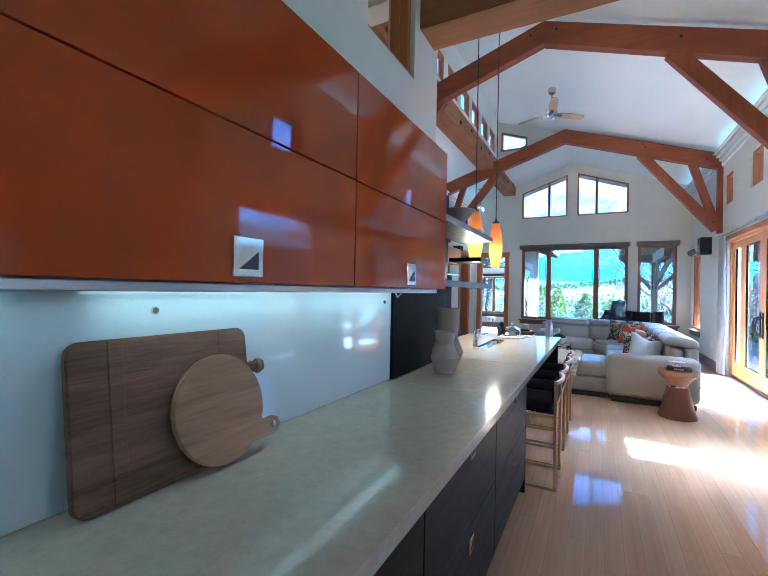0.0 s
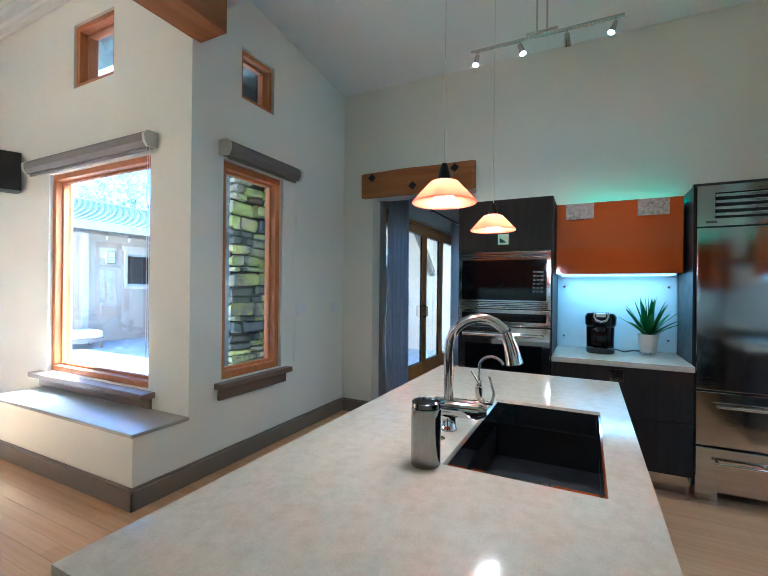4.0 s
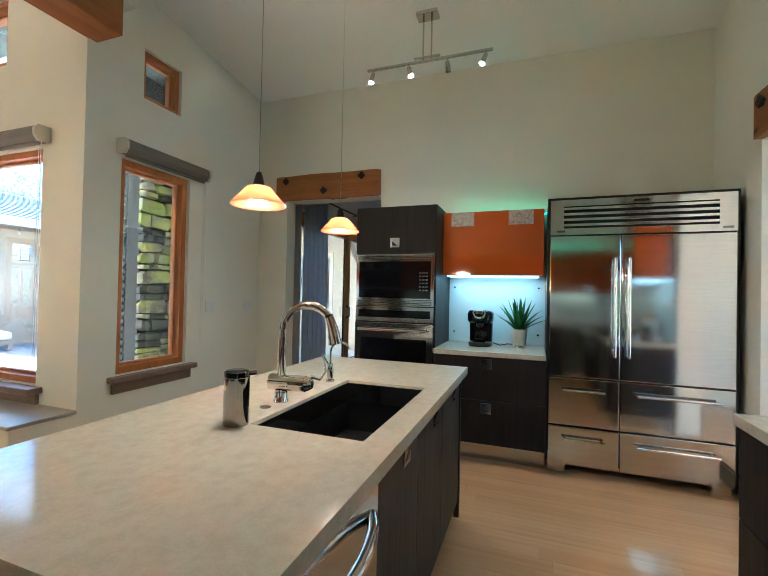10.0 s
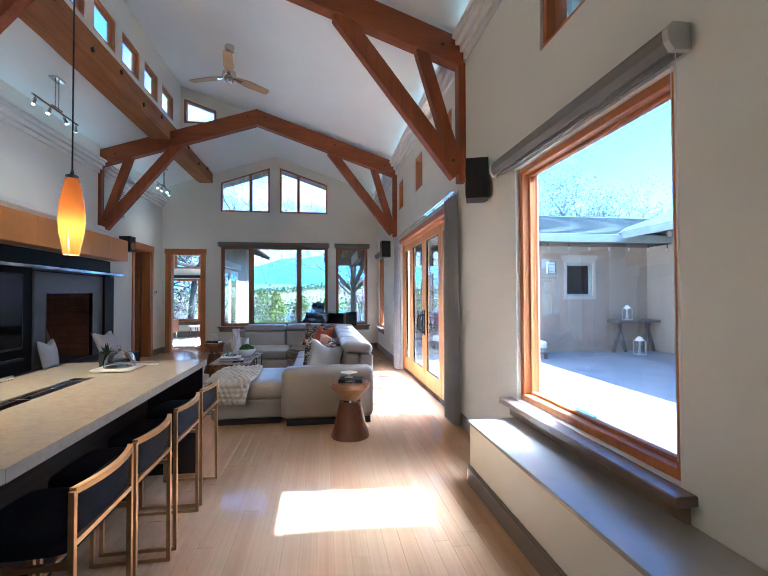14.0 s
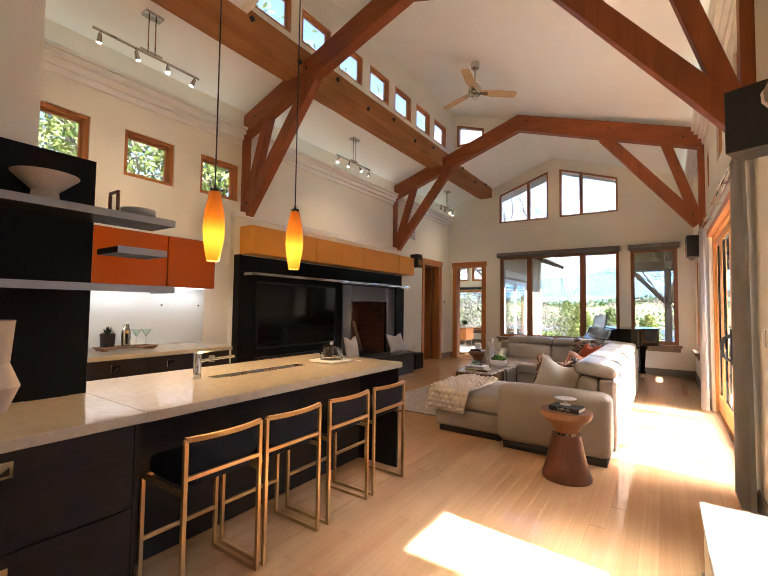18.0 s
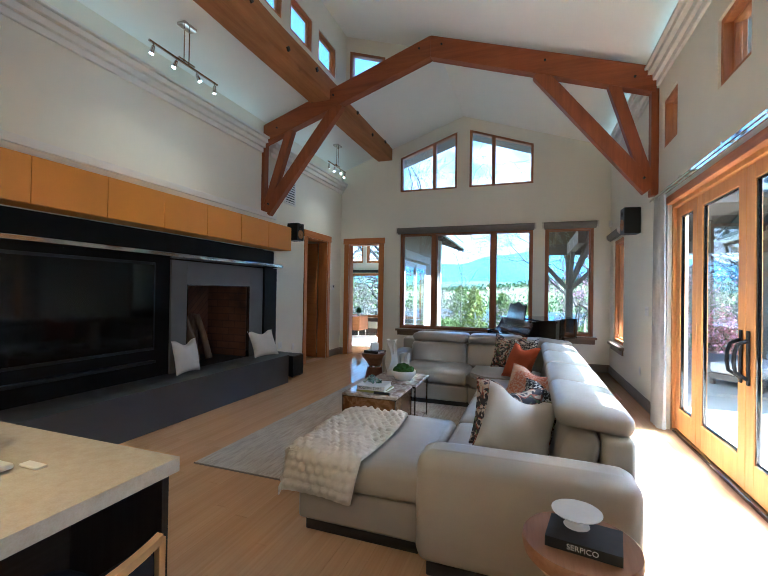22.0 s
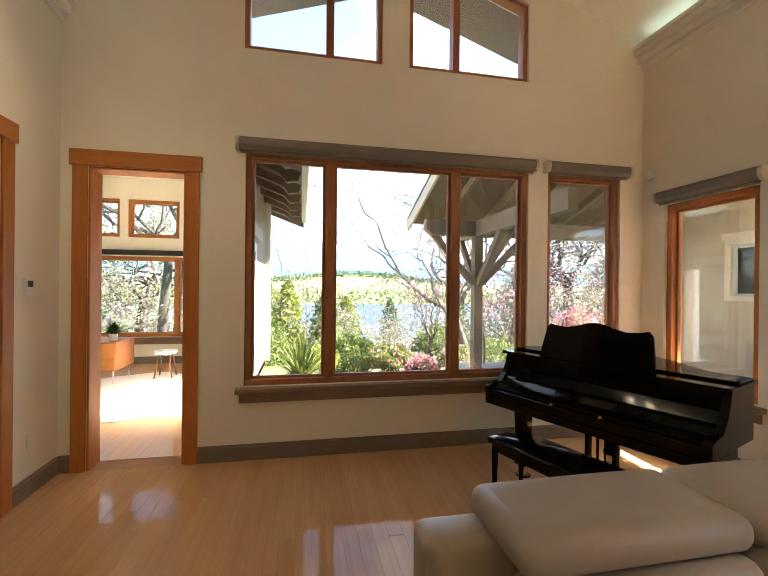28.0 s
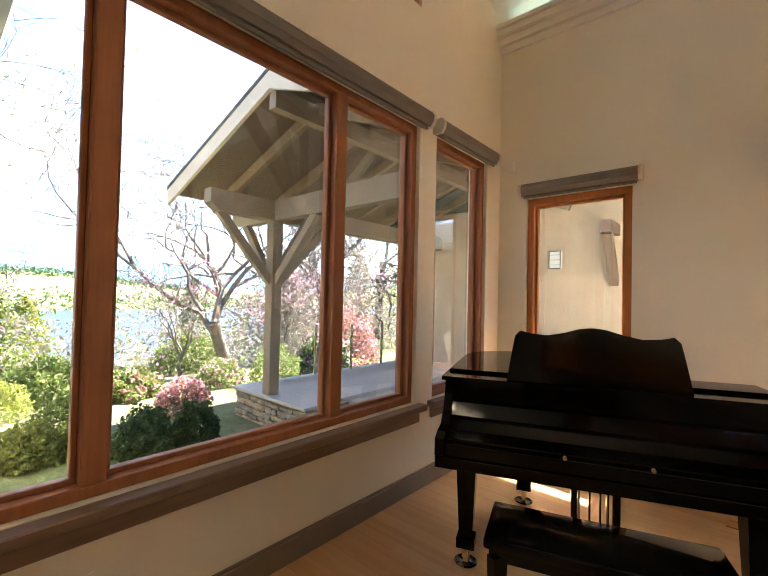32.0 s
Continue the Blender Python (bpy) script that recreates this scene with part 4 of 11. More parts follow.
def curtain(label, p, q, z0, z1, folds, depth, mat, axis):
    """A hanging cloth from p to q along the wall, in folds."""
    bm = bmesh.new()
    n = folds * 10
    rows = []
    for j in range(7):
        f = j / 6
        z = z1 + (z0 - z1) * f
        row = []
        for i in range(n + 1):
            u = i / n
            o = depth * math.sin(u * folds * 2 * math.pi + 0.4 * math.sin(f * 3)) * (0.6 + 0.4 * f)
            x = p[0] + (q[0] - p[0]) * u + (o if axis == "x" else 0)
            y = p[1] + (q[1] - p[1]) * u + (o if axis == "y" else 0)
            row.append(bm.verts.new((x, y, z)))
        rows.append(row)
    for a, b in zip(rows, rows[1:]):
        for i in range(n):
            bm.faces.new((a[i], a[i + 1], b[i + 1], b[i]))
    geo = bm.faces[:]
    bmesh.ops.solidify(bm, geom=geo, thickness=0.004)
    return solo("curtain", bm, mat, label, "curtain", smooth=60)


CURTAIN = see_through(plain("taupe_curtain_cloth", lin(0.56, 0.545, 0.52), 0.9, var=0.1, bscale=350, bump=0.3), (0.62, 0.61, 0.59), 0.5)
curtain("grey taupe curtain hanging in folds by the nook door", (4.64, 2.93), (4.73, 2.93), 0.03, 2.55, 2, 0.035, CURTAIN, "y")
curtain("grey taupe curtain hanging in folds by the nook door", (7.36, 2.93), (7.94, 2.93), 0.03, 2.55, 7, 0.035, CURTAIN, "y")
curtain("grey taupe curtain half drawn in folds across the nook door", (4.83, 2.93), (5.42, 2.93), 0.03, 2.55, 5, 0.035, CURTAIN, "y")
rod = thing("curtain_rod", (6.3, 2.92, 2.58), "slim black curtain rod above the nook door", "curtain rod")
part("rod", tube(bmesh.new(), [(4.69, 2.92, 2.58), (8.1, 2.92, 2.58)], 0.011), BLACK_IRON, rod)
for x in (4.72, 6.4, 8.06):
    part("bracket", tube(bmesh.new(), [(x, 2.92, 2.58), (x, 3.0, 2.58)], 0.007), BLACK_IRON, rod)

# sun room beyond the cooker wall
setting("wall_sunroom", boxes((1.0, 1.5, -3.5, -3.3, 0, 3.0), (4.3, 5.0, -3.5, -3.3, 0, 3.0), (1.5, 4.3, -3.5, -3.3, 0, 0.45), (1.5, 4.3, -3.5, -3.3, 2.30, 3.0), (0.9, 1.0, -3.5, -1.292, 0, 3.0)), PLASTER, "bright sun room walls", "wall")
SUN_EAST = (-3.12, -1.40, 0.10, 2.46)
setting("wall_sunroom_east", wall_mesh("x", 5.0, 5.1, -3.5, -1.292, 0, 3.0, [SUN_EAST]), PLASTER, "white sun room wall with a tall window", "wall")
window("x", 5.0, 1, SUN_EAST, TRIM, "tall fir-framed sun room window", w=0.07, set_in=0.0, depth=0.1)
rod = thing("curtain_rod", (4.9, -2.3, 2.66), "slim black curtain rod above the tall window", "curtain rod")
part("rod", tube(bmesh.new(), [(4.92, -3.25, 2.66), (4.92, -1.35, 2.66)], 0.011), BLACK_IRON, rod)
for y in (-3.2, -2.3, -1.4):
    part("bracket", tube(bmesh.new(), [(4.92, y, 2.66), (5.0, y, 2.66)], 0.007), BLACK_IRON, rod)
setting("ceiling_sunroom", B(0.9, 5.1, -3.5, -1.292, 3.0, 3.1), CEILING, "white sun room ceiling", "ceiling")
window("y", -3.3, -1, (1.5, 4.3, 0.45, 2.30), TRIM, "wide fir-framed sun room window", w=0.06, mullions=(2.45, 3.4))
rod = thing("curtain_rod", (3.0, -3.2, 2.5), "slim black curtain rod above the sun room window", "curtain rod")
part("rod", tube(bmesh.new(), [(1.4, -3.2, 2.48), (4.4, -3.2, 2.48)], 0.011), BLACK_IRON, rod)
for x in (1.45, 3.0, 4.35):
    part("bracket", tube(bmesh.new(), [(x, -3.2, 2.48), (x, -3.3, 2.48)], 0.007), BLACK_IRON, rod)

# added overhangs, unseen, that cut sky light to the nook and sun room
setting("eave_nook", B(XF + T, 8.7, 3.2, 4.35, 3.22, 3.36), CEILING, "added overhang above the nook doors that cuts the sky light", "eave")
setting("eave_sunroom", boxes((0.6, 6.3, -4.7, -3.5, 2.75, 2.9), (5.1, 6.3, -3.5, -1.3, 2.75, 2.9)), CEILING, "added overhang above the sun room windows that cuts the sky light", "eave")

# patio doors of the great room with curtains
slider = french_door("door_patio", "x", XR + 0.04, SLIDER[0], SLIDER[1], SLIDER[3], 4, "four-leaf fir patio doors with full glass", (0.58, 0.93, 0.93, 0.58), 0.115)
for s in (-1, 1):
    yy = (SLIDER[0] + SLIDER[1]) / 2 + s * 0.055
    h = part("handle", tube(bmesh.new(), [(XR + 0.06, yy, 1.13), (XR + 0.0, yy, 1.10), (XR - 0.018, yy, 1.04), (XR - 0.022, yy, 0.97), (XR - 0.012, yy, 0.90), (XR + 0.06, yy, 0.85)], 0.013), BLACK_IRON, slider)
    part("handle_plate", B(XR + 0.055, XR + 0.068, yy - 0.02, yy + 0.02, 0.81, 1.20, bevel=0.006), BLACK_IRON, h)
part("casing_head", B(XR - 0.02, XR + 0.04, SLIDER[0] - 0.02, SLIDER[1] + 0.02, SLIDER[3] - 0.01, SLIDER[3] + 0.07, bevel=0.005), TRIM_Y, slider)
curtain("striped grey taupe curtain gathered beside the patio doors", (XR - 0.075, 6.44), (XR - 0.075, 6.82), 0.03, 2.52, 5, 0.04, CURTAIN, "x")
curtain("striped grey taupe curtain gathered beside the patio doors", (XR - 0.075, 9.84), (XR - 0.075, 10.14), 0.03, 2.52, 5, 0.04, CURTAIN, "x")
rail = thing("curtain_track", (XR - 0.07, 8.3, 2.53), "grey double curtain track above the patio doors", "curtain track")
part("track", B(XR - 0.06, XR - 0.045, 6.45, 10.3, 2.53, 2.555, bevel=0.003), CHROME, rail)
part("track", B(XR - 0.10, XR - 0.085, 6.45, 10.3, 2.53, 2.555, bevel=0.003), CHROME, rail)
for y in (6.6, 7.5, 8.4, 9.3, 10.2):
    part("bracket", B(XR - 0.10, XR, y - 0.01, y + 0.01, 2.557, 2.575), CHROME, rail)

# ---- kitchen ----
# long counter with cabinets below, running into the bar
PULL = metal("satin_pull_plate", (0.82, 0.80, 0.76), 0.42)


def square_handle(parent, c, axis, s, size=0.062):
    """A recessed square pull: a plate with a folded cup."""
    x, y, z = c
    h = size / 2
    if axis == "x":
        pl = part("handle", B(min(x, x + s * 0.006), max(x, x + s * 0.006), y - h, y + h, z - h, z + h, bevel=0.0015, seg=1), PULL, parent, "brushed nickel square pull")
        part("cup", prism(bmesh.new(), [(y - h * 0.62, z - h * 0.62), (y + h * 0.62, z - h * 0.62), (y + h * 0.62, z + h * 0.3)], "x", x + s * 0.0062, x + s * 0.0075), SATINBLACK, pl)
    else:
        pl = part("handle", B(x - h, x + h, min(y, y + s * 0.006), max(y, y + s * 0.006), z - h, z + h, bevel=0.0015, seg=1), PULL, parent, "brushed nickel square pull")
        part("cup", prism(bmesh.new(), [(x - h * 0.62, z - h * 0.62), (x + h * 0.62, z - h * 0.62), (x + h * 0.62, z + h * 0.3)], "y", y + s * 0.0062, y + s * 0.0075), SATINBLACK, pl)
    return pl


CT = 0.905   # counter top height
BARX = 0.015
counter = thing("worktop", (-0.3, 3.0, 0.86), "long cream speckled quartz worktop running into a bar", "worktop")
part("slab", boxes((XK, BARX, YR + 0.02, 2.66, CT - 0.045, CT), (XK + 0.03, BARX, 2.66, 3.64, CT - 0.045, CT), bevel=0.004), COUNTER, counter)
# bar slab with a trough sink cut out
TR = (-0.62, -0.49, 4.32, 5.14)
part("slab", boxes((-1.01, TR[0], 3.64, 5.79, CT - 0.045, CT), (TR[1], BARX, 3.64, 5.79, CT - 0.045, CT), (TR[0], TR[1], 3.64, TR[2], CT - 0.045, CT), (TR[0], TR[1], TR[3], 5.79, CT - 0.045, CT)), COUNTER, counter)
trough = thing("trough_sink", (-0.55, 4.7, CT - 0.12), "narrow stainless trough sink let into the bar", "sink")
part("basin", boxes((TR[0], TR[1], TR[2], TR[3], CT - 0.13, CT - 0.12), (TR[0], TR[0] + 0.006, TR[2], TR[3], CT - 0.12, CT - 0.002), (TR[1] - 0.006, TR[1], TR[2], TR[3], CT - 0.12, CT - 0.002), (TR[0], TR[1], TR[2], TR[2] + 0.006, CT - 0.12, CT - 0.002), (TR[0], TR[1], TR[3] - 0.006, TR[3], CT - 0.12, CT - 0.002)), STEEL, trough)
for a, b in ((4.34, 4.60), (4.62, 4.86), (4.88, 5.12)):
    part("drain_plate", B(TR[0] + 0.012, TR[1] - 0.012, a, b, CT - 0.02, CT - 0.012, bevel=0.002, seg=1), STEEL, trough)

# base cabinets of the long counter
y = YR + 0.1
for y0, y1 in ((-0.24, 0.72), (0.725, 1.71), (1.715, 2.665), (2.67, 3.62)):
    cab = thing("base_cabinet", (-0.3, (y0 + y1) / 2, 0), "dark espresso base cabinet with square nickel pulls", "cabinet", "base cabinets")
    part("body", boxes((XK, -0.07, y0, y1, 0.10, CT - 0.047), (XK, -0.12, y0, y1, 0.0, 0.10)), DARKCAB, cab)
    for z0, z1 in ((0.105, 0.475), (0.48, 0.855)):
        dr = part("drawer_front", B(-0.068, -0.048, y0 + 0.002, y1 - 0.002, z0, z1, bevel=0.0015, seg=1), DARKCAB, cab)
        square_handle(dr, (-0.048, (y0 + y1) / 2 + 0.03, z1 - 0.075), "x", 1)
end = solo("end_panel", B(-0.64, -0.048, 3.622, 3.642, 0.0, CT - 0.047), DARKCAB_Z, "dark espresso end panel of the long counter", "cabinet panel")

# bar: back panel, end panel and low cabinets behind
bar_body = thing("bar_cabinet", (-0.6, 4.8, 0), "dark espresso bar body with knee space for stools", "bar")
part("back_panel", B(-0.44, -0.42, 3.642, 5.75, 0.0, CT - 0.047), DARKCAB, bar_body)
part("body", B(-0.99, -0.442, 3.642, 5.75, 0.09, CT - 0.16), DARKCAB, bar_body)
part("end_panel", B(-0.99, -0.012, 5.752, 5.775, 0.0, CT - 0.047), DARKCAB_Z, bar_body)

# black tall panel with shelves
solo("tall_panel", B(XK + 0.002, XK + 0.024, 2.69, 3.64, CT, 2.165, bevel=0.002, seg=1), BLACKPANEL, "matt black tall panel standing on the worktop", "panel")
SH = plain("steel_shelf_edge", lin(0.34, 0.34, 0.34), 0.45, 0.8)
for z, y0, y1, d in ((1.825, 2.71, 3.94, 0.27), (1.65, 3.66, 3.91, 0.25), (1.448, 2.71, 3.95, 0.27)):
    sh = thing("wall_shelf", (XK, (y0 + y1) / 2, z), "thin stainless-edged floating shelf on the black panel", "shelf", "floating shelves")
    part("board", B(XK + 0.026, XK + 0.026 + d, y0, y1, z + 0.003, z + 0.034), BLACKPANEL if z > 1.5 else WHITEGLASS, sh)
    part("front_edge", B(XK + 0.026 + d, XK + 0.029 + d, y0, y1, z, z + 0.037), SH, sh)
    part("end_edge", B(XK + 0.03, XK + 0.029 + d, y1, y1 + 0.003, z, z + 0.037), SH, sh)

# splashback and upper cabinets over the long counter
sp = thing("splashback", (XK, 0.9, CT), "pale blue-green glass splashback", "splashback")
part("glass_panel", B(XK + 0.001, XK + 0.012, YR + 0.03, 0.46, CT + 0.002, 1.428, bevel=0.001, seg=1), WHITEGLASS, sp)
part("glass_panel", B(XK + 0.001, XK + 0.012, 0.464, 2.685, CT + 0.002, 1.428, bevel=0.001, seg=1), WHITEGLASS, sp)
for yy in (0.40, 0.52, 1.27, 2.6):
    bm = bmesh.new()
    bmesh.ops.create_cone(bm, cap_ends=True, segments=16, radius1=0.011, radius2=0.009, depth=0.006, matrix=Matrix.Translation((XK + 0.015, yy, 1.353)) @ Matrix.Rotation(radians(90), 4, "Y"))
    part("screw_cap", bm, CHROME, sp)
for y0, y1 in ((-1.07, -0.12), (-0.118, 0.815), (0.817, 1.75), (1.752, 2.665)):
    cab = thing("wall_cabinet", (-0.5, (y0 + y1) / 2, 1.46), "glossy orange wall cabinet with two flip-up doors", "cabinet", "orange wall cabinets")
    part("body", B(XK, -0.352, y0 + 0.001, y1 - 0.001, 1.437, 2.15), DARKCAB, cab)
    for z0, z1 in ((1.43, 1.785), (1.789, 2.155)):
        dr = part("door", B(-0.350, -0.331, y0 + 0.0015, y1 - 0.0015, z0, z1, bevel=0.0015, seg=1), ORANGE, cab)
        if z0 < 1.5:
            square_handle(dr, (-0.331, y0 + 0.46, 1.49), "x", 1, 0.092)
lt = thing("under_cabinet_light", (-0.55, 0.9, 1.44), "slim aluminium light strip under the wall cabinets", "light strip")
part("housing", B(-0.60, -0.36, -1.05, 2.62, 1.408, 1.428, bevel=0.003), plain("strip_aluminium", lin(0.6, 0.62, 0.62), 0.35, 0.6), lt)
part("cable", tube(bmesh.new(), [(-0.6, 2.60, 1.415), (-0.62, 2.68, 1.38), (-0.635, 2.80, 1.42), (-0.64, 2.95, 1.445)], 0.004, 6), WHITEPLASTIC, lt)
green = emit("teal_glow_strip", (0.10, 0.95, 0.42), 0.38)
for n, lot in enumerate(((XF - 0.10, XF - 0.07, 0.17, 1.0, 2.101, 2.108), (XK + 0.06, XK + 0.09, -0.9, 2.55, 2.157, 2.164))):
    solo("glow_strip", B(*lot), green, "teal glowing light strip on top of the cabinets", "light strip")

# cutting boards leaning on the splashback
def leaning(name, label, cat, outline, thick, base, lean, mat, cut=None):
    """A flat board of an outline (along y, up), leaning back on the glass."""
    bm = prism(bmesh.new(), outline, "x", 0.0, thick)
    bmesh.ops.bevel(bm, geom=[e for e in bm.edges if abs(e.verts[0].co.x - e.verts[1].co.x) < 1e-6], offset=0.004, segments=2, affect="EDGES")
    m = Matrix.Translation(base) @ Matrix.Rotation(radians(-lean), 4, "Y")
    bmesh.ops.transform(bm, matrix=m, verts=bm.verts)
    t = thing(name, base, label, cat)
    part("board", bm, mat, t)
    return t, m


def rounded(w, h, r, n=6):
    pts = []
    for cx, cy, a0 in ((w - r, r, -90), (w - r, h - r, 0), (r, h - r, 90), (r, r, 180)):
        pts += [(cx + r * math.cos(radians(a0 + 90 * i / n)), cy + r * math.sin(radians(a0 + 90 * i / n))) for i in range(n + 1)]
    return pts


t, m = leaning("cutting_board", "weathered dark wooden bread board with a rope-tied handle", "cutting board", rounded(0.51, 0.385, 0.035), 0.022, (-0.595, 1.045, CT + 0.001), 8, BOARD_DARK)
for y0 in (0.085, 0.40):
    bm = B(0.018, 0.0245, y0, y0 + 0.035, 0.004, 0.381, bevel=0.002, seg=1)
    bmesh.ops.transform(bm, matrix=m, verts=bm.verts)
    part("batten", bm, BOARD_DARK, t)
bm = B(0.002, 0.02, 0.51, 0.585, 0.235, 0.27, bevel=0.006)
bmesh.ops.transform(bm, matrix=m, verts=bm.verts)
hd = part("handle", bm, BOARD_DARK, t)
bm = bmesh.new()
for k in range(4):
    tube(bm, [(0.011 + 0.014 * math.cos(a), 0.555 + 0.004 * k, 0.2525 + 0.023 * math.sin(a)) for a in [i * math.pi / 8 for i in range(17)]], 0.002, 5)
bmesh.ops.transform(bm, matrix=m, verts=bm.verts)
part("rope", bm, plain("jute_rope", lin(0.35, 0.24, 0.12), 0.9), hd)
out = [(0.15 + 0.157 * math.cos(radians(a)), 0.180 + 0.157 * math.sin(radians(a))) for a in range(-25, 306, 6)]
out += [(0.27, 0.055), (0.315, 0.052), (0.352, 0.058), (0.368, 0.078), (0.362, 0.102), (0.335, 0.112), (0.30, 0.108)]
t, m = leaning("cutting_board", "round acacia serving board with a short handle", "cutting board", out, 0.018, (-0.545, 1.275, CT - 0.018), 13, BOARD_LIGHT)
bm = bmesh.new()
bmesh.ops.create_cone(bm, cap_ends=True, segments=16, radius1=0.011, radius2=0.011, depth=0.002, matrix=m @ Matrix.Translation((0.0195, 0.335, 0.084)) @ Matrix.Rotation(radians(90), 4, "Y"))
part("eyelet", bm, NICKEL, t)

# ceramic vases on the worktop before the black panel
def turned(name, label, cat, prof, at, mat, n=32, smooth=None):
    return solo(name, lathe(bmesh.new(), [(r, z + at[2]) for r, z in prof], at[0], at[1], n), mat, label, cat, smooth=smooth)


VASE = plain("matt_bisque", lin(0.50, 0.41, 0.33), 0.8, var=0.06, scale=4, bump=0.12, bscale=120)
turned("vase", "tall faceted matt beige ceramic vase", "vase", [(0.062, 0), (0.068, 0.01), (0.104, 0.105), (0.105, 0.11), (0.07, 0.20), (0.066, 0.21), (0.078, 0.395), (0.08, 0.40), (0.074, 0.40), (0.062, 0.22)], (-0.50, 3.22, CT + 0.001), VASE)
turned("vase", "faceted matt beige ceramic vase with a waist", "vase", [(0.058, 0), (0.062, 0.008), (0.088, 0.095), (0.089, 0.1), (0.056, 0.18), (0.055, 0.185), (0.066, 0.258), (0.068, 0.262), (0.062, 0.262), (0.05, 0.19)], (-0.46, 3.05, CT + 0.001), VASE)
turned("bowl", "flared matt beige pedestal bowl on the shelf", "bowl", [(0.055, 0), (0.058, 0.008), (0.052, 0.05), (0.06, 0.06), (0.13, 0.125), (0.132, 0.13), (0.124, 0.13), (0.05, 0.075), (0.0, 0.07)], (-0.50, 3.38, 1.863), VASE)
pl = thing("plate_stack", (-0.50, 3.80, 1.863), "stack of white plates on the shelf", "plates")
for k in range(4):
    part("plate", lathe(bmesh.new(), [(0.05, 1.863 + k * 0.012), (0.085, 1.873 + k * 0.012), (0.087, 1.875 + k * 0.012), (0.05, 1.869 + k * 0.012), (0.0, 1.868 + k * 0.012)], -0.50, 3.80), WHITE_CERAMIC, pl, smooth=40)
fr = thing("picture_frame", (-0.56, 3.70, 1.863), "small wooden picture frame on the shelf", "picture frame")
frame_parts("y", 3.695, 3.712, -0.63, -0.52, 1.863, 2.005, 0.014, WALNUT, fr)
turned("plant_pot", "small clay pot on the shelf", "plant pot", [(0.04, 0), (0.05, 0.02), (0.05, 0.07), (0.045, 0.075), (0.0, 0.07)], (-0.52, 3.02, 1.863), CLAY)
tuft = bmesh.new()
for k in range(26):
    a, l = random.uniform(0, 6.28), random.uniform(0.05, 0.1)
    p = Vector((-0.52, 3.02, 1.930))
    tube(tuft, [p, p + Vector((math.cos(a) * l * 0.3, math.sin(a) * l * 0.3, l * 0.7)), p + Vector((math.cos(a) * l * 0.75, math.sin(a) * l * 0.75, l))], 0.004, 4, 0.0008)
solo("grass_plant", tuft, LEAF, "small tufted green plant in a clay pot", "plant")

# bar faucet
fa = thing("bar_faucet", (-0.58, 4.23, CT), "slim chrome bar faucet with a long level spout", "faucet")
part("body", lathe(bmesh.new(), [(0.028, CT), (0.028, CT + 0.01), (0.024, CT + 0.012), (0.024, CT + 0.16), (0.02, CT + 0.165)], -0.58, 4.23), CHROME, fa, smooth=40)
part("spout", tube(bmesh.new(), [(-0.57, 4.24, CT + 0.115), (-0.52, 4.46, CT + 0.13)], 0.011), CHROME, fa)
part("lever", tube(bmesh.new(), [(-0.58, 4.23, CT + 0.165), (-0.55, 4.33, CT + 0.175)], 0.005), CHROME, fa)
# cheese dome on a tray
cd = thing("glass_cloche", (-0.47, 5.40, CT), "clear glass cheese dome with a knob on a white tray", "cloche")
part("tray", B(-0.60, -0.34, 5.26, 5.54, CT + 0.006, CT + 0.022, bevel=0.006), WHITE_CERAMIC, cd)
for sx in (-0.57, -0.37):
    for sy in (5.29, 5.51):
        part("foot", lathe(bmesh.new(), [(0.012, CT), (0.012, CT + 0.006)], sx, sy, 10), WHITE_CERAMIC, cd)
bm = bmesh.new()
prof = [(0.098, 0.022), (0.098, 0.06), (0.085, 0.105), (0.055, 0.128), (0.012, 0.135)]
lathe(bm, [(r, CT + z) for r, z in prof] + [(0.011, CT + 0.131), (0.052, CT + 0.124), (0.081, CT + 0.102), (0.094, CT + 0.06), (0.094, CT + 0.023)], -0.47, 5.40, 32)
part("dome", bm, glass("clear_glass", (0.97, 0.98, 0.97)), cd, smooth=50)
part("knob", lathe(bmesh.new(), [(0.008, CT + 0.135), (0.008, CT + 0.145), (0.016, CT + 0.155), (0.015, CT + 0.17), (0.004, CT + 0.175)], -0.47, 5.40, 14), NICKEL, cd, smooth=40)
part("cheese_knife", B(-0.36, -0.28, 5.56, 5.59, CT + 0.001, CT + 0.008, bevel=0.002), WHITE_CERAMIC, cd)
pot = thing("potted_plant", (-0.62, 5.53, CT), "small succulent in a black pot on the bar", "potted plant")
part("pot", lathe(bmesh.new(), [(0.042, CT), (0.05, CT + 0.1), (0.05, CT + 0.105), (0.045, CT + 0.105), (0.042, CT + 0.09), (0.0, CT + 0.09)], -0.62, 5.53, 24), SATINBLACK, pot, smooth=40)


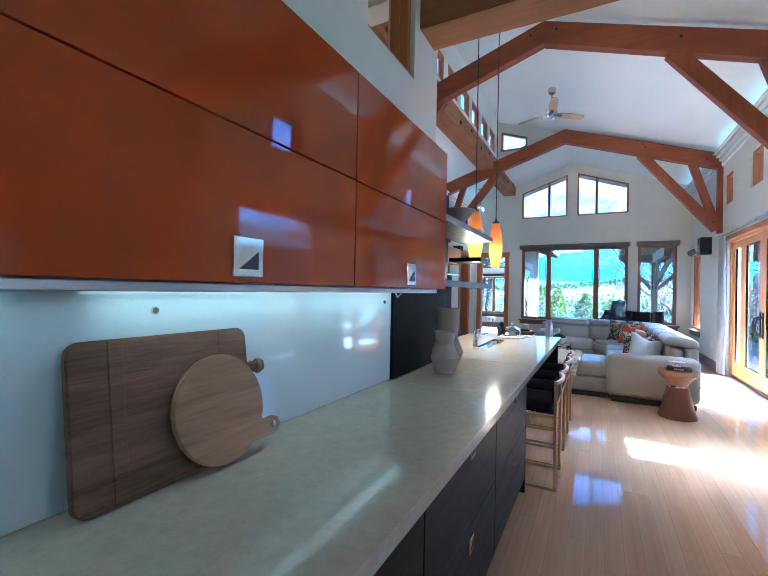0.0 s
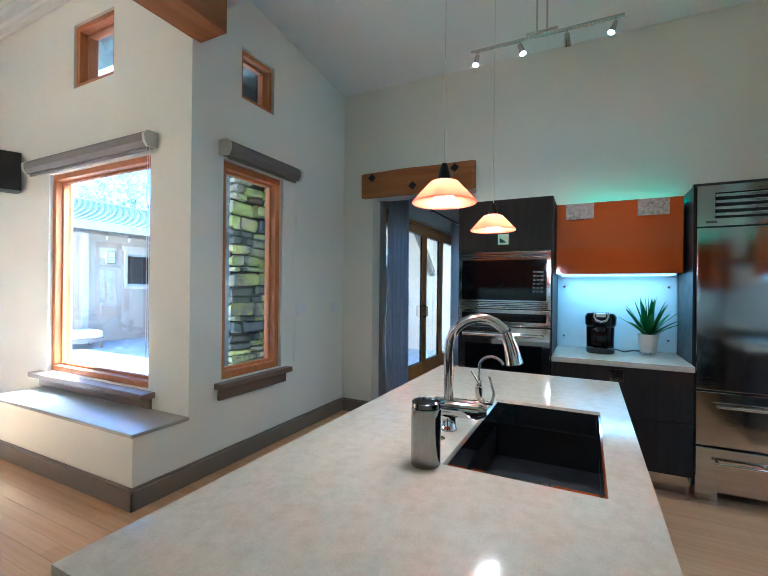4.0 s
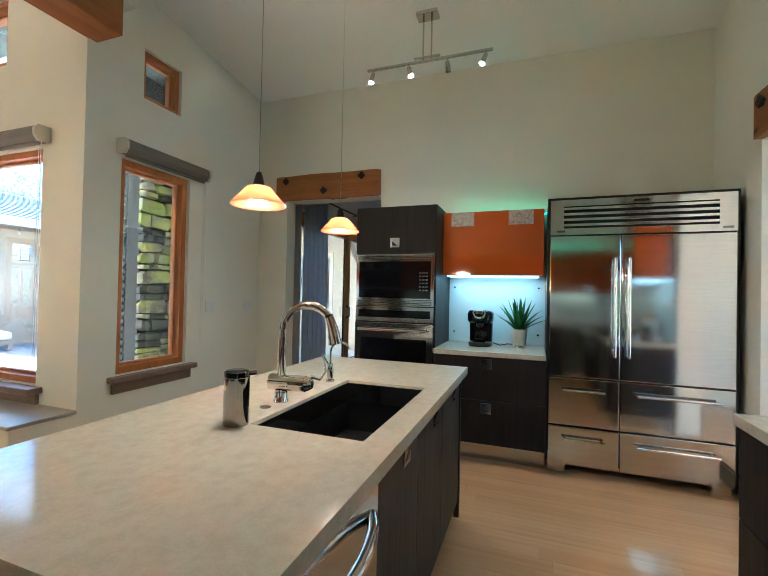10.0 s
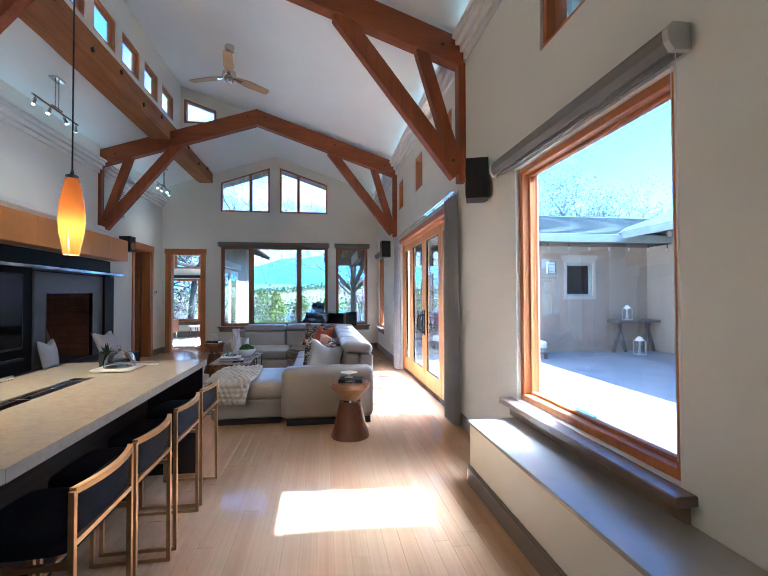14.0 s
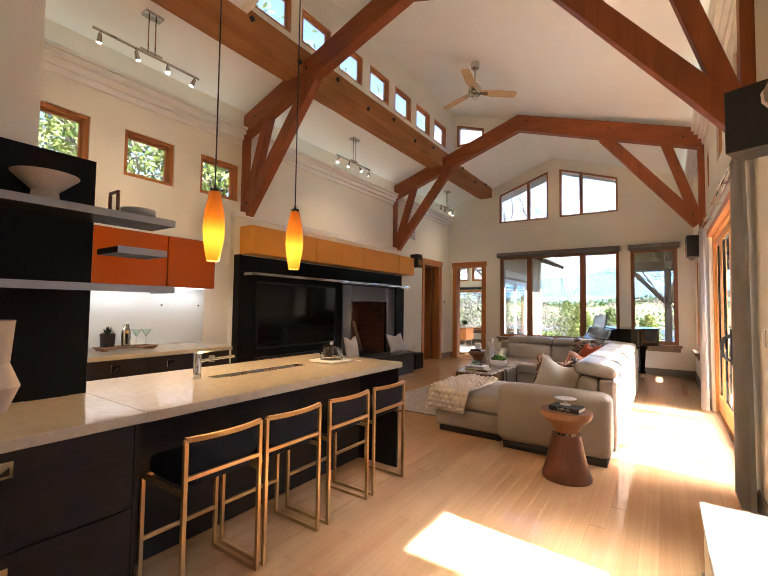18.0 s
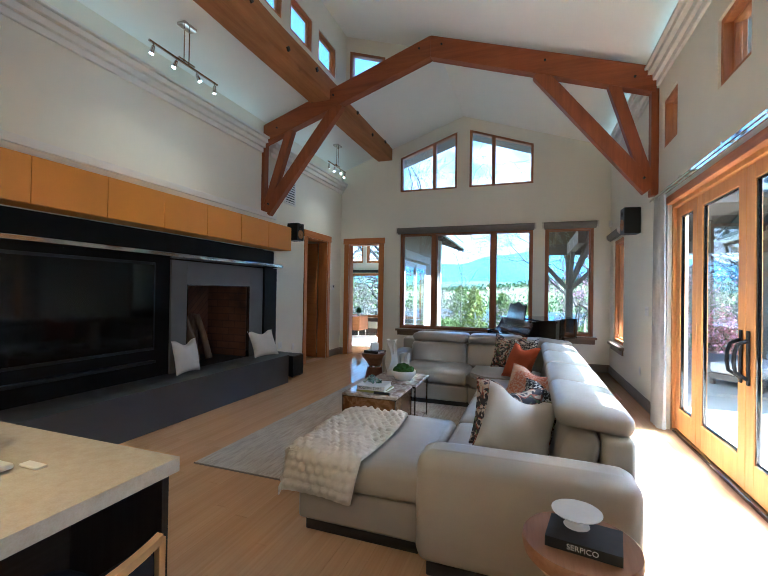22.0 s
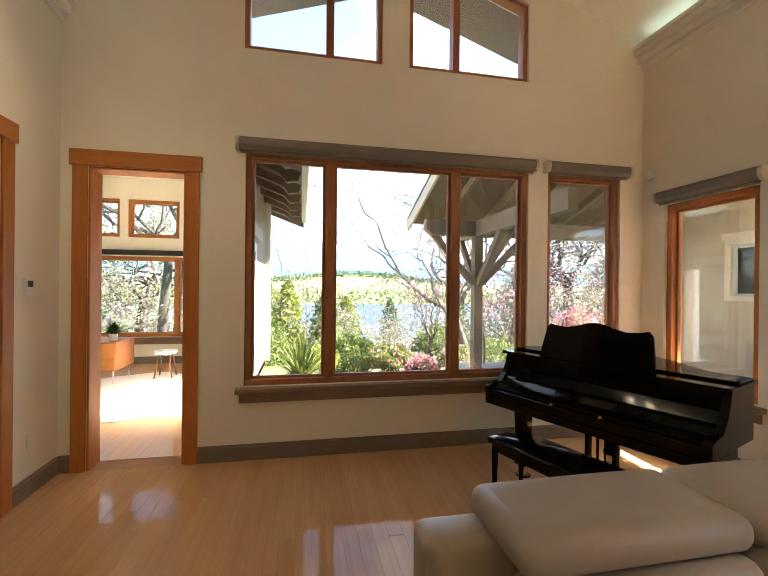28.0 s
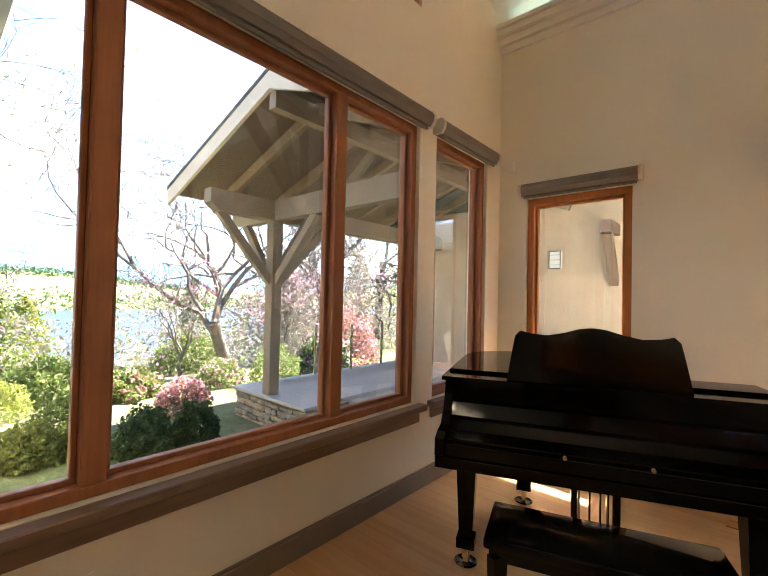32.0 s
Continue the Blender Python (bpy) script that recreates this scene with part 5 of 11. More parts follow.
def spiky(c, n, l, w, mat, parent, tilt=(0.2, 1.2), name="leaf", seg=4):
    bm = bmesh.new()
    for k in range(n):
        a = k * 2.4
        e = tilt[0] + (tilt[1] - tilt[0]) * k / n
        d = Vector((math.cos(a) * math.sin(e), math.sin(a) * math.sin(e), math.cos(e)))
        side = d.cross(Vector((0, 0, 1))).normalized() if abs(d.z) < 0.99 else Vector((1, 0, 0))
        prev = None
        for i in range(seg + 1):
            f = i / seg
            p = Vector(c) + d * (l * f) + Vector((0, 0, -l * 0.25 * f * f * math.sin(e)))
            ww = w * (1 - f) ** 0.7 * (0.6 + 0.8 * min(f * 3, 1)) + 0.0008
            up = d.cross(side) * (ww * 0.35)
            row = [bm.verts.new(p - side * ww), bm.verts.new(p + up * -1), bm.verts.new(p + side * ww)]
            if prev:
                bm.faces.new((prev[0], prev[1], row[1], row[0]))
                bm.faces.new((prev[1], prev[2], row[2], row[1]))
            prev = row
    bmesh.ops.solidify(bm, geom=bm.faces[:], thickness=0.0012)
    return part(name, bm, mat, parent)


spiky((-0.62, 5.53, CT + 0.09), 22, 0.09, 0.009, LEAF_DARK, pot, (0.1, 1.3), "leaves")

# bar stools
def bar_stool(at, first=None):
    t = thing("bar_stool", at, "brass-framed bar stool with a navy velvet seat and low back", "bar stool", "bar stools")
    x, y, z = at
    w, d, r = 0.41, 0.375, 0.010
    L = lambda a, b, nm, rad=r: part(nm, bar(bmesh.new(), (x + a[0], y + a[1], a[2]), (x + b[0], y + b[1], b[2]), 2 * rad, 2 * rad, 0.002), BRASS, t)
    h = w / 2
    for s in (-1, 1):
        L((0, s * h, 0.0), (0, s * h, 0.775), "back_leg")
        L((-d, s * h, 0.0), (-d, s * h, 0.53), "front_leg")
        L((-d, s * h, r), (0, s * h, r), "floor_bar")
        L((-d, s * h, 0.53), (0, s * h, 0.53), "seat_rail")
    L((-d, -h, 0.22), (-d, h, 0.22), "foot_rest")
    L((0, -h, 0.60), (0, h, 0.60), "back_rail")
    L((-d, -h, 0.53), (-d, h, 0.53), "seat_rail")
    part("top_rail", bar_curve(x, y, h, 0.775, r), BRASS, t)
    part("seat", cushion(bmesh.new(), 0.37, 0.40, 0.09, 0.02, 6, Matrix.Translation((x - d / 2 - 0.01, y, 0.588))), VELVET, t, smooth=60)
    part("back_pad", cushion(bmesh.new(), 0.035, 0.385, 0.15, 0.0, 6, Matrix.Translation((x - 0.012, y, 0.688))), VELVET, t, smooth=60)
    return t


def bar_curve(x, y, h, z, r):
    """One square bar bowed backwards over the stool's back."""
    bm = bmesh.new()
    n, k, prev = 12, 0.011, None
    for i in range(n + 1):
        v = -h + 2 * h * i / n
        o = x + 0.035 * (1 - (v / h) ** 2)
        ring = [bm.verts.new((o + a, y + v, z + c)) for a, c in ((-k, -k), (k, -k), (k, k), (-k, k))]
        if prev:
            for q in range(4):
                bm.faces.new((prev[q], prev[(q + 1) % 4], ring[(q + 1) % 4], ring[q]))
        else:
            bm.faces.new(ring)
        prev = ring
    bm.faces.new(prev)
    bmesh.ops.recalc_face_normals(bm, faces=bm.faces)
    return bm


stool = bar_stool((0.135, 5.41, 0.0))
for yy in (4.92, 4.415, 3.96):
    copy_thing(stool, pose(0.135, yy, 0.0))

# pendant lamps over the bar
AMBER = Mat("amber_glass_shade")
grad = AMBER.t.nodes.new("ShaderNodeSeparateXYZ")
AMBER.link(AMBER.tc.outputs["Generated"], grad.inputs[0])
AMBER.base(lin(0.40, 0.10, 0.01))
AMBER.link(AMBER.ramp(grad.outputs["Z"], [(0.0, lin(1.0, 0.24, 0.005)), (0.34, lin(1.0, 0.52, 0.02)), (0.6, lin(0.9, 0.20, 0.004)), (1.0, lin(0.5, 0.09, 0.002))]), AMBER.b.inputs["Emission Color"])
st = AMBER.ramp(grad.outputs["Z"], [(0.0, lin(0.55, 0, 0)), (0.34, lin(1.0, 0, 0)), (0.62, lin(0.42, 0, 0)), (1.0, lin(0.2, 0, 0))])
mul = AMBER.t.nodes.new("ShaderNodeMath")
mul.operation = "MULTIPLY"
mul.inputs[1].default_value = 1.3
AMBER.link(st, mul.inputs[0])
AMBER.link(mul.outputs[0], AMBER.b.inputs["Emission Strength"])
AMBER.set(Roughness=0.15)
PEND = [(-0.63, 4.345, 1.685), (-0.60, 5.06, 1.685)]
for x, y, z in PEND:
    t = thing("pendant_lamp", (x, y, z), "lit amber glass cylinder pendant on a black cord", "pendant lamp", "amber pendant lamps")
    sh = part("shade", lathe(bmesh.new(), [(0.042, z), (0.066, z + 0.14), (0.072, z + 0.22), (0.066, z + 0.33), (0.036, z + 0.48), (0.033, z + 0.48), (0.061, z + 0.32), (0.066, z + 0.22), (0.04, z + 0.004)], x, y, 28), AMBER.m, t, smooth=50)
    part("cap", lathe(bmesh.new(), [(0.034, z + 0.475), (0.034, z + 0.50), (0.012, z + 0.51), (0.006, z + 0.54)], x, y, 20), GUNMETAL, t)
    part("cord", tube(bmesh.new(), [(x, y, z + 0.53), (x, y, roof(x) - 0.02)], 0.005, 8), SATINBLACK, t)
    part("canopy", lathe(bmesh.new(), [(0.06, roof(x) - 0.03), (0.06, roof(x) + 0.01)], x, y, 20), GUNMETAL, t)
    lm = new("pendant_bulb", bpy.data.lights.new("pendant_bulb", "POINT"))
    lm.data.energy, lm.data.color, lm.data.shadow_soft_size = 3.0, (1.0, 0.62, 0.25), 0.04
    lm.location = (x, y, z - 0.05)

# sink island
IX0, IX1, IY0, IY1 = 0.88, 3.035, 0.662, 1.66
SK = (1.60, 2.37, 0.766, 1.178)
isl = thing("island_worktop", (2.0, 1.1, 0.86), "cream speckled quartz island worktop with a cut-out sink", "worktop")
for lot in ((IX0, SK[0], IY0, IY1), (SK[1], IX1, IY0, IY1), (SK[0], SK[1], IY0, SK[2]), (SK[0], SK[1], SK[3], IY1)):
    part("slab", B(*lot, CT - 0.045, CT), COUNTER, isl)
sk = thing("sink", (1.97, 0.94, 0.7), "stainless double-bowl undermount sink", "sink")
z0 = CT - 0.25
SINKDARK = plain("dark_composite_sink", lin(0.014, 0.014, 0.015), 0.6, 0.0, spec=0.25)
SINKBRIGHT = metal("polished_sink_rim", (0.68, 0.66, 0.63), 0.30)
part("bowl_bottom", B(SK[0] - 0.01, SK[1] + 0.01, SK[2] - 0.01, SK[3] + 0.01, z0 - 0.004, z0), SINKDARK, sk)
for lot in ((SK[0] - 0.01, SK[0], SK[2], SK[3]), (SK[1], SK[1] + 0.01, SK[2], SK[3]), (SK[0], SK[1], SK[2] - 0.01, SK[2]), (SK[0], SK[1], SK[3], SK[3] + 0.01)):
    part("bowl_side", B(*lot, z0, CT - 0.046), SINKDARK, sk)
for lot in ((SK[0], SK[1], SK[2] - 0.002, SK[2] + 0.006), (SK[0], SK[1], SK[3] - 0.006, SK[3] + 0.002), (SK[0] - 0.002, SK[0] + 0.006, SK[2], SK[3]), (SK[1] - 0.006, SK[1] + 0.002, SK[2], SK[3])):
    part("rim_band", B(*lot, CT - 0.105, CT - 0.012), SINKBRIGHT, sk, "polished steel rim")
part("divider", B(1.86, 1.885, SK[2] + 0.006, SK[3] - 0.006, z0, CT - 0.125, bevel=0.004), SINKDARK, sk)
part("divider_edge", B(1.862, 1.883, SK[2] + 0.007, SK[3] - 0.007, CT - 0.1245, CT - 0.119, bevel=0.002), SINKBRIGHT, sk)
for x in (1.73, 2.13):
    part("drain", lathe(bmesh.new(), [(0.045, z0 + 0.001), (0.045, z0 + 0.004), (0.03, z0 + 0.002)], x, 0.97, 24), SINKBRIGHT, sk)
icab = thing("island_cabinet", (2.0, 1.1, 0), "dark espresso island cabinets with square nickel pulls", "cabinet")
part("body", boxes((IX0 + 0.03, SK[0] - 0.03, IY0 + 0.055, IY1 - 0.03, 0.10, CT - 0.047), (SK[1] + 0.03, IX1 - 0.06, IY0 + 0.055, IY1 - 0.03, 0.10, CT - 0.047), (SK[0] - 0.03, SK[1] + 0.03, IY0 + 0.055, IY1 - 0.03, 0.10, 0.60), (SK[0] - 0.03, SK[1] + 0.03, SK[3] + 0.02, IY1 - 0.03, 0.60, CT - 0.047), (IX0 + 0.08, IX1 - 0.12, IY0 + 0.11, IY1 - 0.08, 0.0, 0.10)), DARKCAB_Z, icab)
for x0, x1 in ((1.545, 1.99), (1.995, 2.44), (2.445, 2.95)):
    dr = part("door", B(x0, x1, IY0 + 0.035, IY0 + 0.054, 0.105, CT - 0.05, bevel=0.0015, seg=1), DARKCAB_Z, icab)
    square_handle(dr, (x0 + 0.28 if x0 < 2.4 else x0 + 0.3, IY0 + 0.035, 0.80), "y", -1, 0.075)
part("leg", B(2.965, 2.995, IY0 + 0.03, IY0 + 0.06, 0.0, CT - 0.047), DARKCAB_Z, icab)
dw = thing("dishwasher", (1.24, 0.7, 0.1), "stainless dishwasher with a bowed bar handle", "dishwasher")
part("door_panel", B(0.94, 1.54, IY0 + 0.03, IY0 + 0.054, 0.11, CT - 0.05, bevel=0.004), STEEL_X, dw)
hp = [(0.99 + 0.5 * i / 10, IY0 + 0.03 - 0.055 * math.sin(math.pi * i / 10) ** 0.7, 0.755 + 0.0 * i) for i in range(11)]
part("handle", tube(bmesh.new(), hp, 0.016, 12), CHROME, dw, smooth=60)
part("badge", B(1.47, 1.50, IY0 + 0.027, IY0 + 0.031, 0.70, 0.74, bevel=0.001), SATINBLACK, dw)

# kitchen faucet, filter tap, soap pump
fa = thing("kitchen_faucet", (1.885, 1.25, CT), "brushed nickel gooseneck pull-down kitchen faucet", "faucet")
part("base", lathe(bmesh.new(), [(0.030, CT), (0.030, CT + 0.006), (0.026, CT + 0.012), (0.025, CT + 0.05)], 1.885, 1.25, 24), NICKEL, fa, smooth=40)
part("valve", tube(bmesh.new(), [(1.878, 1.297, CT + 0.078), (1.879, 1.292, CT + 0.078), (1.885, 1.25, CT + 0.078), (1.905, 1.155, CT + 0.075), (1.906, 1.15, CT + 0.075)], 0.033, 20), NICKEL, fa, smooth=50)
part("valve_cap", tube(bmesh.new(), [(1.906, 1.15, CT + 0.075), (1.91, 1.132, CT + 0.075), (1.912, 1.122, CT + 0.075)], 0.031, 20, 0.018), NICKEL, fa, smooth=50)
d = Vector((0.22, -0.97, 0)).normalized()
neck = [Vector((1.885, 1.25, CT + 0.09)), Vector((1.885, 1.25, CT + 0.29))]
neck += [Vector((1.885, 1.25, CT + 0.29)) + d * (0.105 - 0.105 * math.cos(a)) + Vector((0, 0, 0.105 * math.sin(a))) for a in [math.pi * i / 12 for i in range(1, 11)]]
part("neck", tube(bmesh.new(), neck, 0.0165, 16), NICKEL, fa, smooth=60)
e = neck[-1]
part("spray_head", tube(bmesh.new(), [e + Vector((0, 0, 0.008)) - d * 0.004, e + d * 0.012 - Vector((0, 0, 0.04)), e + d * 0.025 - Vector((0, 0, 0.10))], 0.0175, 16, 0.029), NICKEL, fa, smooth=60)
part("spray_face", tube(bmesh.new(), [e + d * 0.025 - Vector((0, 0, 0.1002)), e + d * 0.0256 - Vector((0, 0, 0.103))], 0.025, 16), GUNMETAL, fa)
part("collar", tube(bmesh.new(), [e + Vector((0, 0, 0.014)) - d * 0.006, e + Vector((0, 0, 0.006)) - d * 0.003], 0.0185, 16), GUNMETAL, fa)
part("lever", tube(bmesh.new(), [(1.93, 1.14, CT + 0.10), (1.97, 1.12, CT + 0.085), (2.02, 1.12, CT + 0.11), (2.03, 1.14, CT + 0.17)], 0.0075, 10, 0.004), NICKEL, fa, smooth=60)
ff = thing("filter_faucet", (2.305, 1.243, CT), "small brushed nickel filtered-water tap", "faucet")
part("base", lathe(bmesh.new(), [(0.022, CT), (0.022, CT + 0.008), (0.014, CT + 0.012), (0.017, CT + 0.05), (0.012, CT + 0.09)], 2.305, 1.243, 20), NICKEL, ff, smooth=40)
part("neck", tube(bmesh.new(), [(2.305, 1.243, CT + 0.08), (2.305, 1.243, CT + 0.15)] + [(2.305, 1.243 - 0.055 + 0.055 * math.cos(a), CT + 0.15 + 0.05 * math.sin(a)) for a in [math.pi * i / 8 for i in range(1, 8)]], 0.006, 10), NICKEL, ff, smooth=60)
part("lever", tube(bmesh.new(), [(2.295, 1.243, CT + 0.08), (2.265, 1.27, CT + 0.14)], 0.005, 8), NICKEL, ff)
so = thing("soap_pump", (1.58, 1.22, CT), "brushed steel soap pump", "soap pump")
part("bottle", lathe(bmesh.new(), [(0.040, CT), (0.042, CT + 0.004), (0.042, CT + 0.158), (0.038, CT + 0.162)], 1.58, 1.22, 28), metal("soap_pump_steel", (0.36, 0.35, 0.33), 0.30, "z"), so, smooth=40)
part("lid", lathe(bmesh.new(), [(0.041, CT + 0.163), (0.041, CT + 0.176), (0.033, CT + 0.181)], 1.58, 1.22, 28), GUNMETAL, so, smooth=40)
part("spout", tube(bmesh.new(), [(1.58, 1.22, CT + 0.165), (1.64, 1.19, CT + 0.165)], 0.008, 10), GUNMETAL, so)
turned("air_switch", "round brushed nickel air switch in the worktop", "switch", [(0.02, 0.0), (0.02, 0.003), (0.014, 0.005)], (1.785, 1.25, CT), NICKEL)

# glass pendants over the island
PINK = Mat("frosted_rose_glass")
PINK.base(lin(0.62, 0.17, 0.07))
PINK.set(Roughness=0.2, Emission_Color=lin(1.0, 0.26, 0.08), Emission_Strength=0.03)
see_through(PINK.m, (0.92, 0.40, 0.20), 0.6)
BULB = emit("warm_bulb", (1.0, 0.86, 0.66), 7.0)
for x, y in ((1.63, 1.19), (2.24, 1.175)):
    z = 1.648
    t = thing("pendant_lamp", (x, y, z), "lit rose glass cone pendant on a thin wire", "pendant lamp", "rose pendant lamps")
    part("shade", lathe(bmesh.new(), [(0.092, z), (0.0935, z + 0.003), (0.062, z + 0.038), (0.040, z + 0.062), (0.022, z + 0.068), (0.020, z + 0.065), (0.038, z + 0.059), (0.059, z + 0.034), (0.089, z + 0.001)], x, y, 32), PINK.m, t, smooth=50)
    part("cap", lathe(bmesh.new(), [(0.022, z + 0.066), (0.019, z + 0.078), (0.012, z + 0.105), (0.007, z + 0.116)], x, y, 18), SATINBLACK, t, smooth=50)
    part("bulb", lathe(bmesh.new(), [(0.004, z + 0.004), (0.017, z + 0.012), (0.019, z + 0.027), (0.013, z + 0.045), (0.011, z + 0.062)], x, y, 16), BULB, t, smooth=60)
    part("wire", tube(bmesh.new(), [(x, y, z + 0.11), (x, y, kitchen_ceiling(x))], 0.0013, 6), CHROME, t)
    lm = new("pendant_bulb", bpy.data.lights.new("pendant_bulb", "POINT"))
    lm.data.energy, lm.data.color, lm.data.shadow_soft_size = 1.0, (1.0, 0.78, 0.52), 0.03
    lm.location = (x, y, z - 0.012)

# oven tower
OX = 3.83
ov = thing("oven_tower", (4.15, 1.38, 0), "dark tower unit with built-in microwave and double oven", "oven")
part("body", B(OX + 0.02, XF - 0.005, 1.02, 1.755, 0.10, 2.12), DARKCAB_Z, ov)
part("plinth", B(OX + 0.06, XF - 0.01, 1.03, 1.745, 0.0, 0.10), SATINBLACK, ov)
dr = part("top_door", B(OX, OX + 0.019, 1.022, 1.753, 1.71, 2.118, bevel=0.0015, seg=1), DARKCAB_Z, ov)
square_handle(dr, (OX, 1.388, 1.80), "x", -1, 0.085)
mw = part("microwave", B(OX - 0.012, OX + 0.019, 1.03, 1.745, 1.245, 1.70, bevel=0.003), STEEL, ov, "stainless microwave with black glass")
part("glass_front", B(OX - 0.016, OX - 0.012, 1.06, 1.715, 1.315, 1.635, bevel=0.001), BLACKGLASS, mw)
part("vent_slot", boxes(*[(OX - 0.014, OX - 0.012, 1.05, 1.725, 1.648 + 0.014 * i, 1.654 + 0.014 * i) for i in range(3)]), SATINBLACK, mw)
part("vent_slot", boxes(*[(OX - 0.014, OX - 0.012, 1.05, 1.725, 1.256 + 0.014 * i, 1.262 + 0.014 * i) for i in range(4)]), SATINBLACK, mw)
part("keypad", boxes(*[(OX - 0.0175, OX - 0.016, 1.085 + 0.028 * i, 1.103 + 0.028 * i, 1.38 + 0.03 * j, 1.392 + 0.03 * j) for i in range(3) for j in range(6)]), plain("keypad_grey", lin(0.10, 0.10, 0.10), 0.4), mw)
oc = part("oven_control", B(OX - 0.012, OX + 0.019, 1.03, 1.745, 1.11, 1.24, bevel=0.003), STEEL, ov, "stainless oven control panel")
part("display", B(OX - 0.015, OX - 0.012, 1.06, 1.715, 1.145, 1.21, bevel=0.001), BLACKGLASS, oc)
od = part("oven_door", B(OX - 0.02, OX + 0.019, 1.03, 1.745, 0.45, 1.10, bevel=0.004), STEEL, ov, "stainless oven door with black glass")
part("oven_window", B(OX - 0.023, OX - 0.02, 1.09, 1.685, 0.55, 0.965, bevel=0.001), BLACKGLASS, od)
part("handle", tube(bmesh.new(), [(OX - 0.065, 1.08, 1.04), (OX - 0.065, 1.695, 1.04)], 0.013, 12), CHROME, od, smooth=60)
for yy in (1.11, 1.665):
    part("handle_post", tube(bmesh.new(), [(OX - 0.065, yy, 1.04), (OX - 0.018, yy, 1.04)], 0.009, 10), CHROME, od)
part("drawer_front", B(OX, OX + 0.019, 1.022, 1.753, 0.105, 0.44, bevel=0.0015, seg=1), DARKCAB_Z, ov)

ov.location.y += 0.034

# coffee niche
cab = thing("wall_cabinet", (4.2, 0.59, 1.55), "glossy orange wall cabinet with packing film at its top edge", "cabinet", "orange wall cabinets")
part("body", B(4.10, XF - 0.005, 0.165, 1.012, 1.55, 2.10), DARKCAB_Z, cab)
part("door", B(4.08, 4.099, 0.166, 1.011, 1.545, 2.105, bevel=0.0015, seg=1), ORANGE, cab)
foil = plain("crumpled_film", lin(0.55, 0.42, 0.35), 0.2, 0.3, var=0.5, scale=60, bump=1.0, bscale=80)
for yy in (0.25, 0.74):
    part("film_strip", B(4.076, 4.0795, yy, yy + 0.2, 1.98, 2.104), foil, cab, "crumpled clear film")
cab.location += Vector((0, 0.035, -0.016))
part("light_strip", B(4.12, 4.40, 0.235, 1.015, 1.519, 1.533), emit("niche_light_strip", (0.72, 1.0, 0.97), 0.13), cab)
nl = window_light("niche_light", (4.26, 0.625, 1.515), (4.26, 0.625, 0.9), 0.2, 0.7, 0.17, (0.78, 1.0, 0.97))
nsp = thing("niche_splashback", (XF, 0.61, CT), "pale blue-green glass splashback behind the coffee machine", "splashback")
part("glass_panel", B(XF - 0.012, XF - 0.002, 0.175, 1.053, CT, 1.53, bevel=0.001, seg=1), WHITEGLASS, nsp)
for yy in (0.23, 1.0):
    for zz in (1.0, 1.43):
        part("screw_cap", tube(bmesh.new(), [(XF - 0.018, yy, zz), (XF - 0.012, yy, zz)], 0.009, 14), CHROME, nsp)
solo("worktop", B(3.79, XF - 0.012, 0.18, 1.053, CT - 0.04, CT, bevel=0.003), COUNTER, "short cream quartz worktop beside the oven tower", "worktop")
cab = thing("base_cabinet", (4.1, 0.59, 0), "dark espresso base cabinet with square nickel pulls", "cabinet", "base cabinets")
part("body", B(OX + 0.02, XF - 0.005, 0.18, 1.051, 0.155, CT - 0.042), DARKCAB_Z, cab)
part("plinth", B(OX + 0.11, XF - 0.01, 0.18, 1.051, 0.0, 0.155), STEEL, cab, "steel kick plate")
for z0, z1 in ((0.158, 0.505), (0.51, 0.86)):
    dr = part("drawer_front", B(OX, OX + 0.019, 0.182, 1.049, z0, z1, bevel=0.0015, seg=1), DARKCAB_Z, cab)
    square_handle(dr, (OX, 0.625, z1 - 0.06), "x", -1, 0.085)
cm = thing("coffee_machine", (4.2, 0.69, CT), "black single-cup coffee machine with a chrome top handle", "coffee machine")
def oval(bm, cx, cy, rows, n=36, power=3.2):
    """A rounded-square tower: (half depth, half width, shift along x, z) from bottom to top."""
    rings = []
    for hx, hy, sx, z in rows:
        ring = []
        for i in range(n):
            c_, s_ = math.cos(2 * math.pi * i / n), math.sin(2 * math.pi * i / n)
            ring.append(bm.verts.new((cx + sx + hx * math.copysign(abs(c_) ** (2 / power), c_), cy + hy * math.copysign(abs(s_) ** (2 / power), s_), z)))
        rings.append(ring)
    for a_, b_ in zip(rings, rings[1:]):
        for i in range(n):
            bm.faces.new((a_[i], a_[(i + 1) % n], b_[(i + 1) % n], b_[i]))
    bm.faces.new(rings[0][::-1]), bm.faces.new(rings[-1])
    return bm


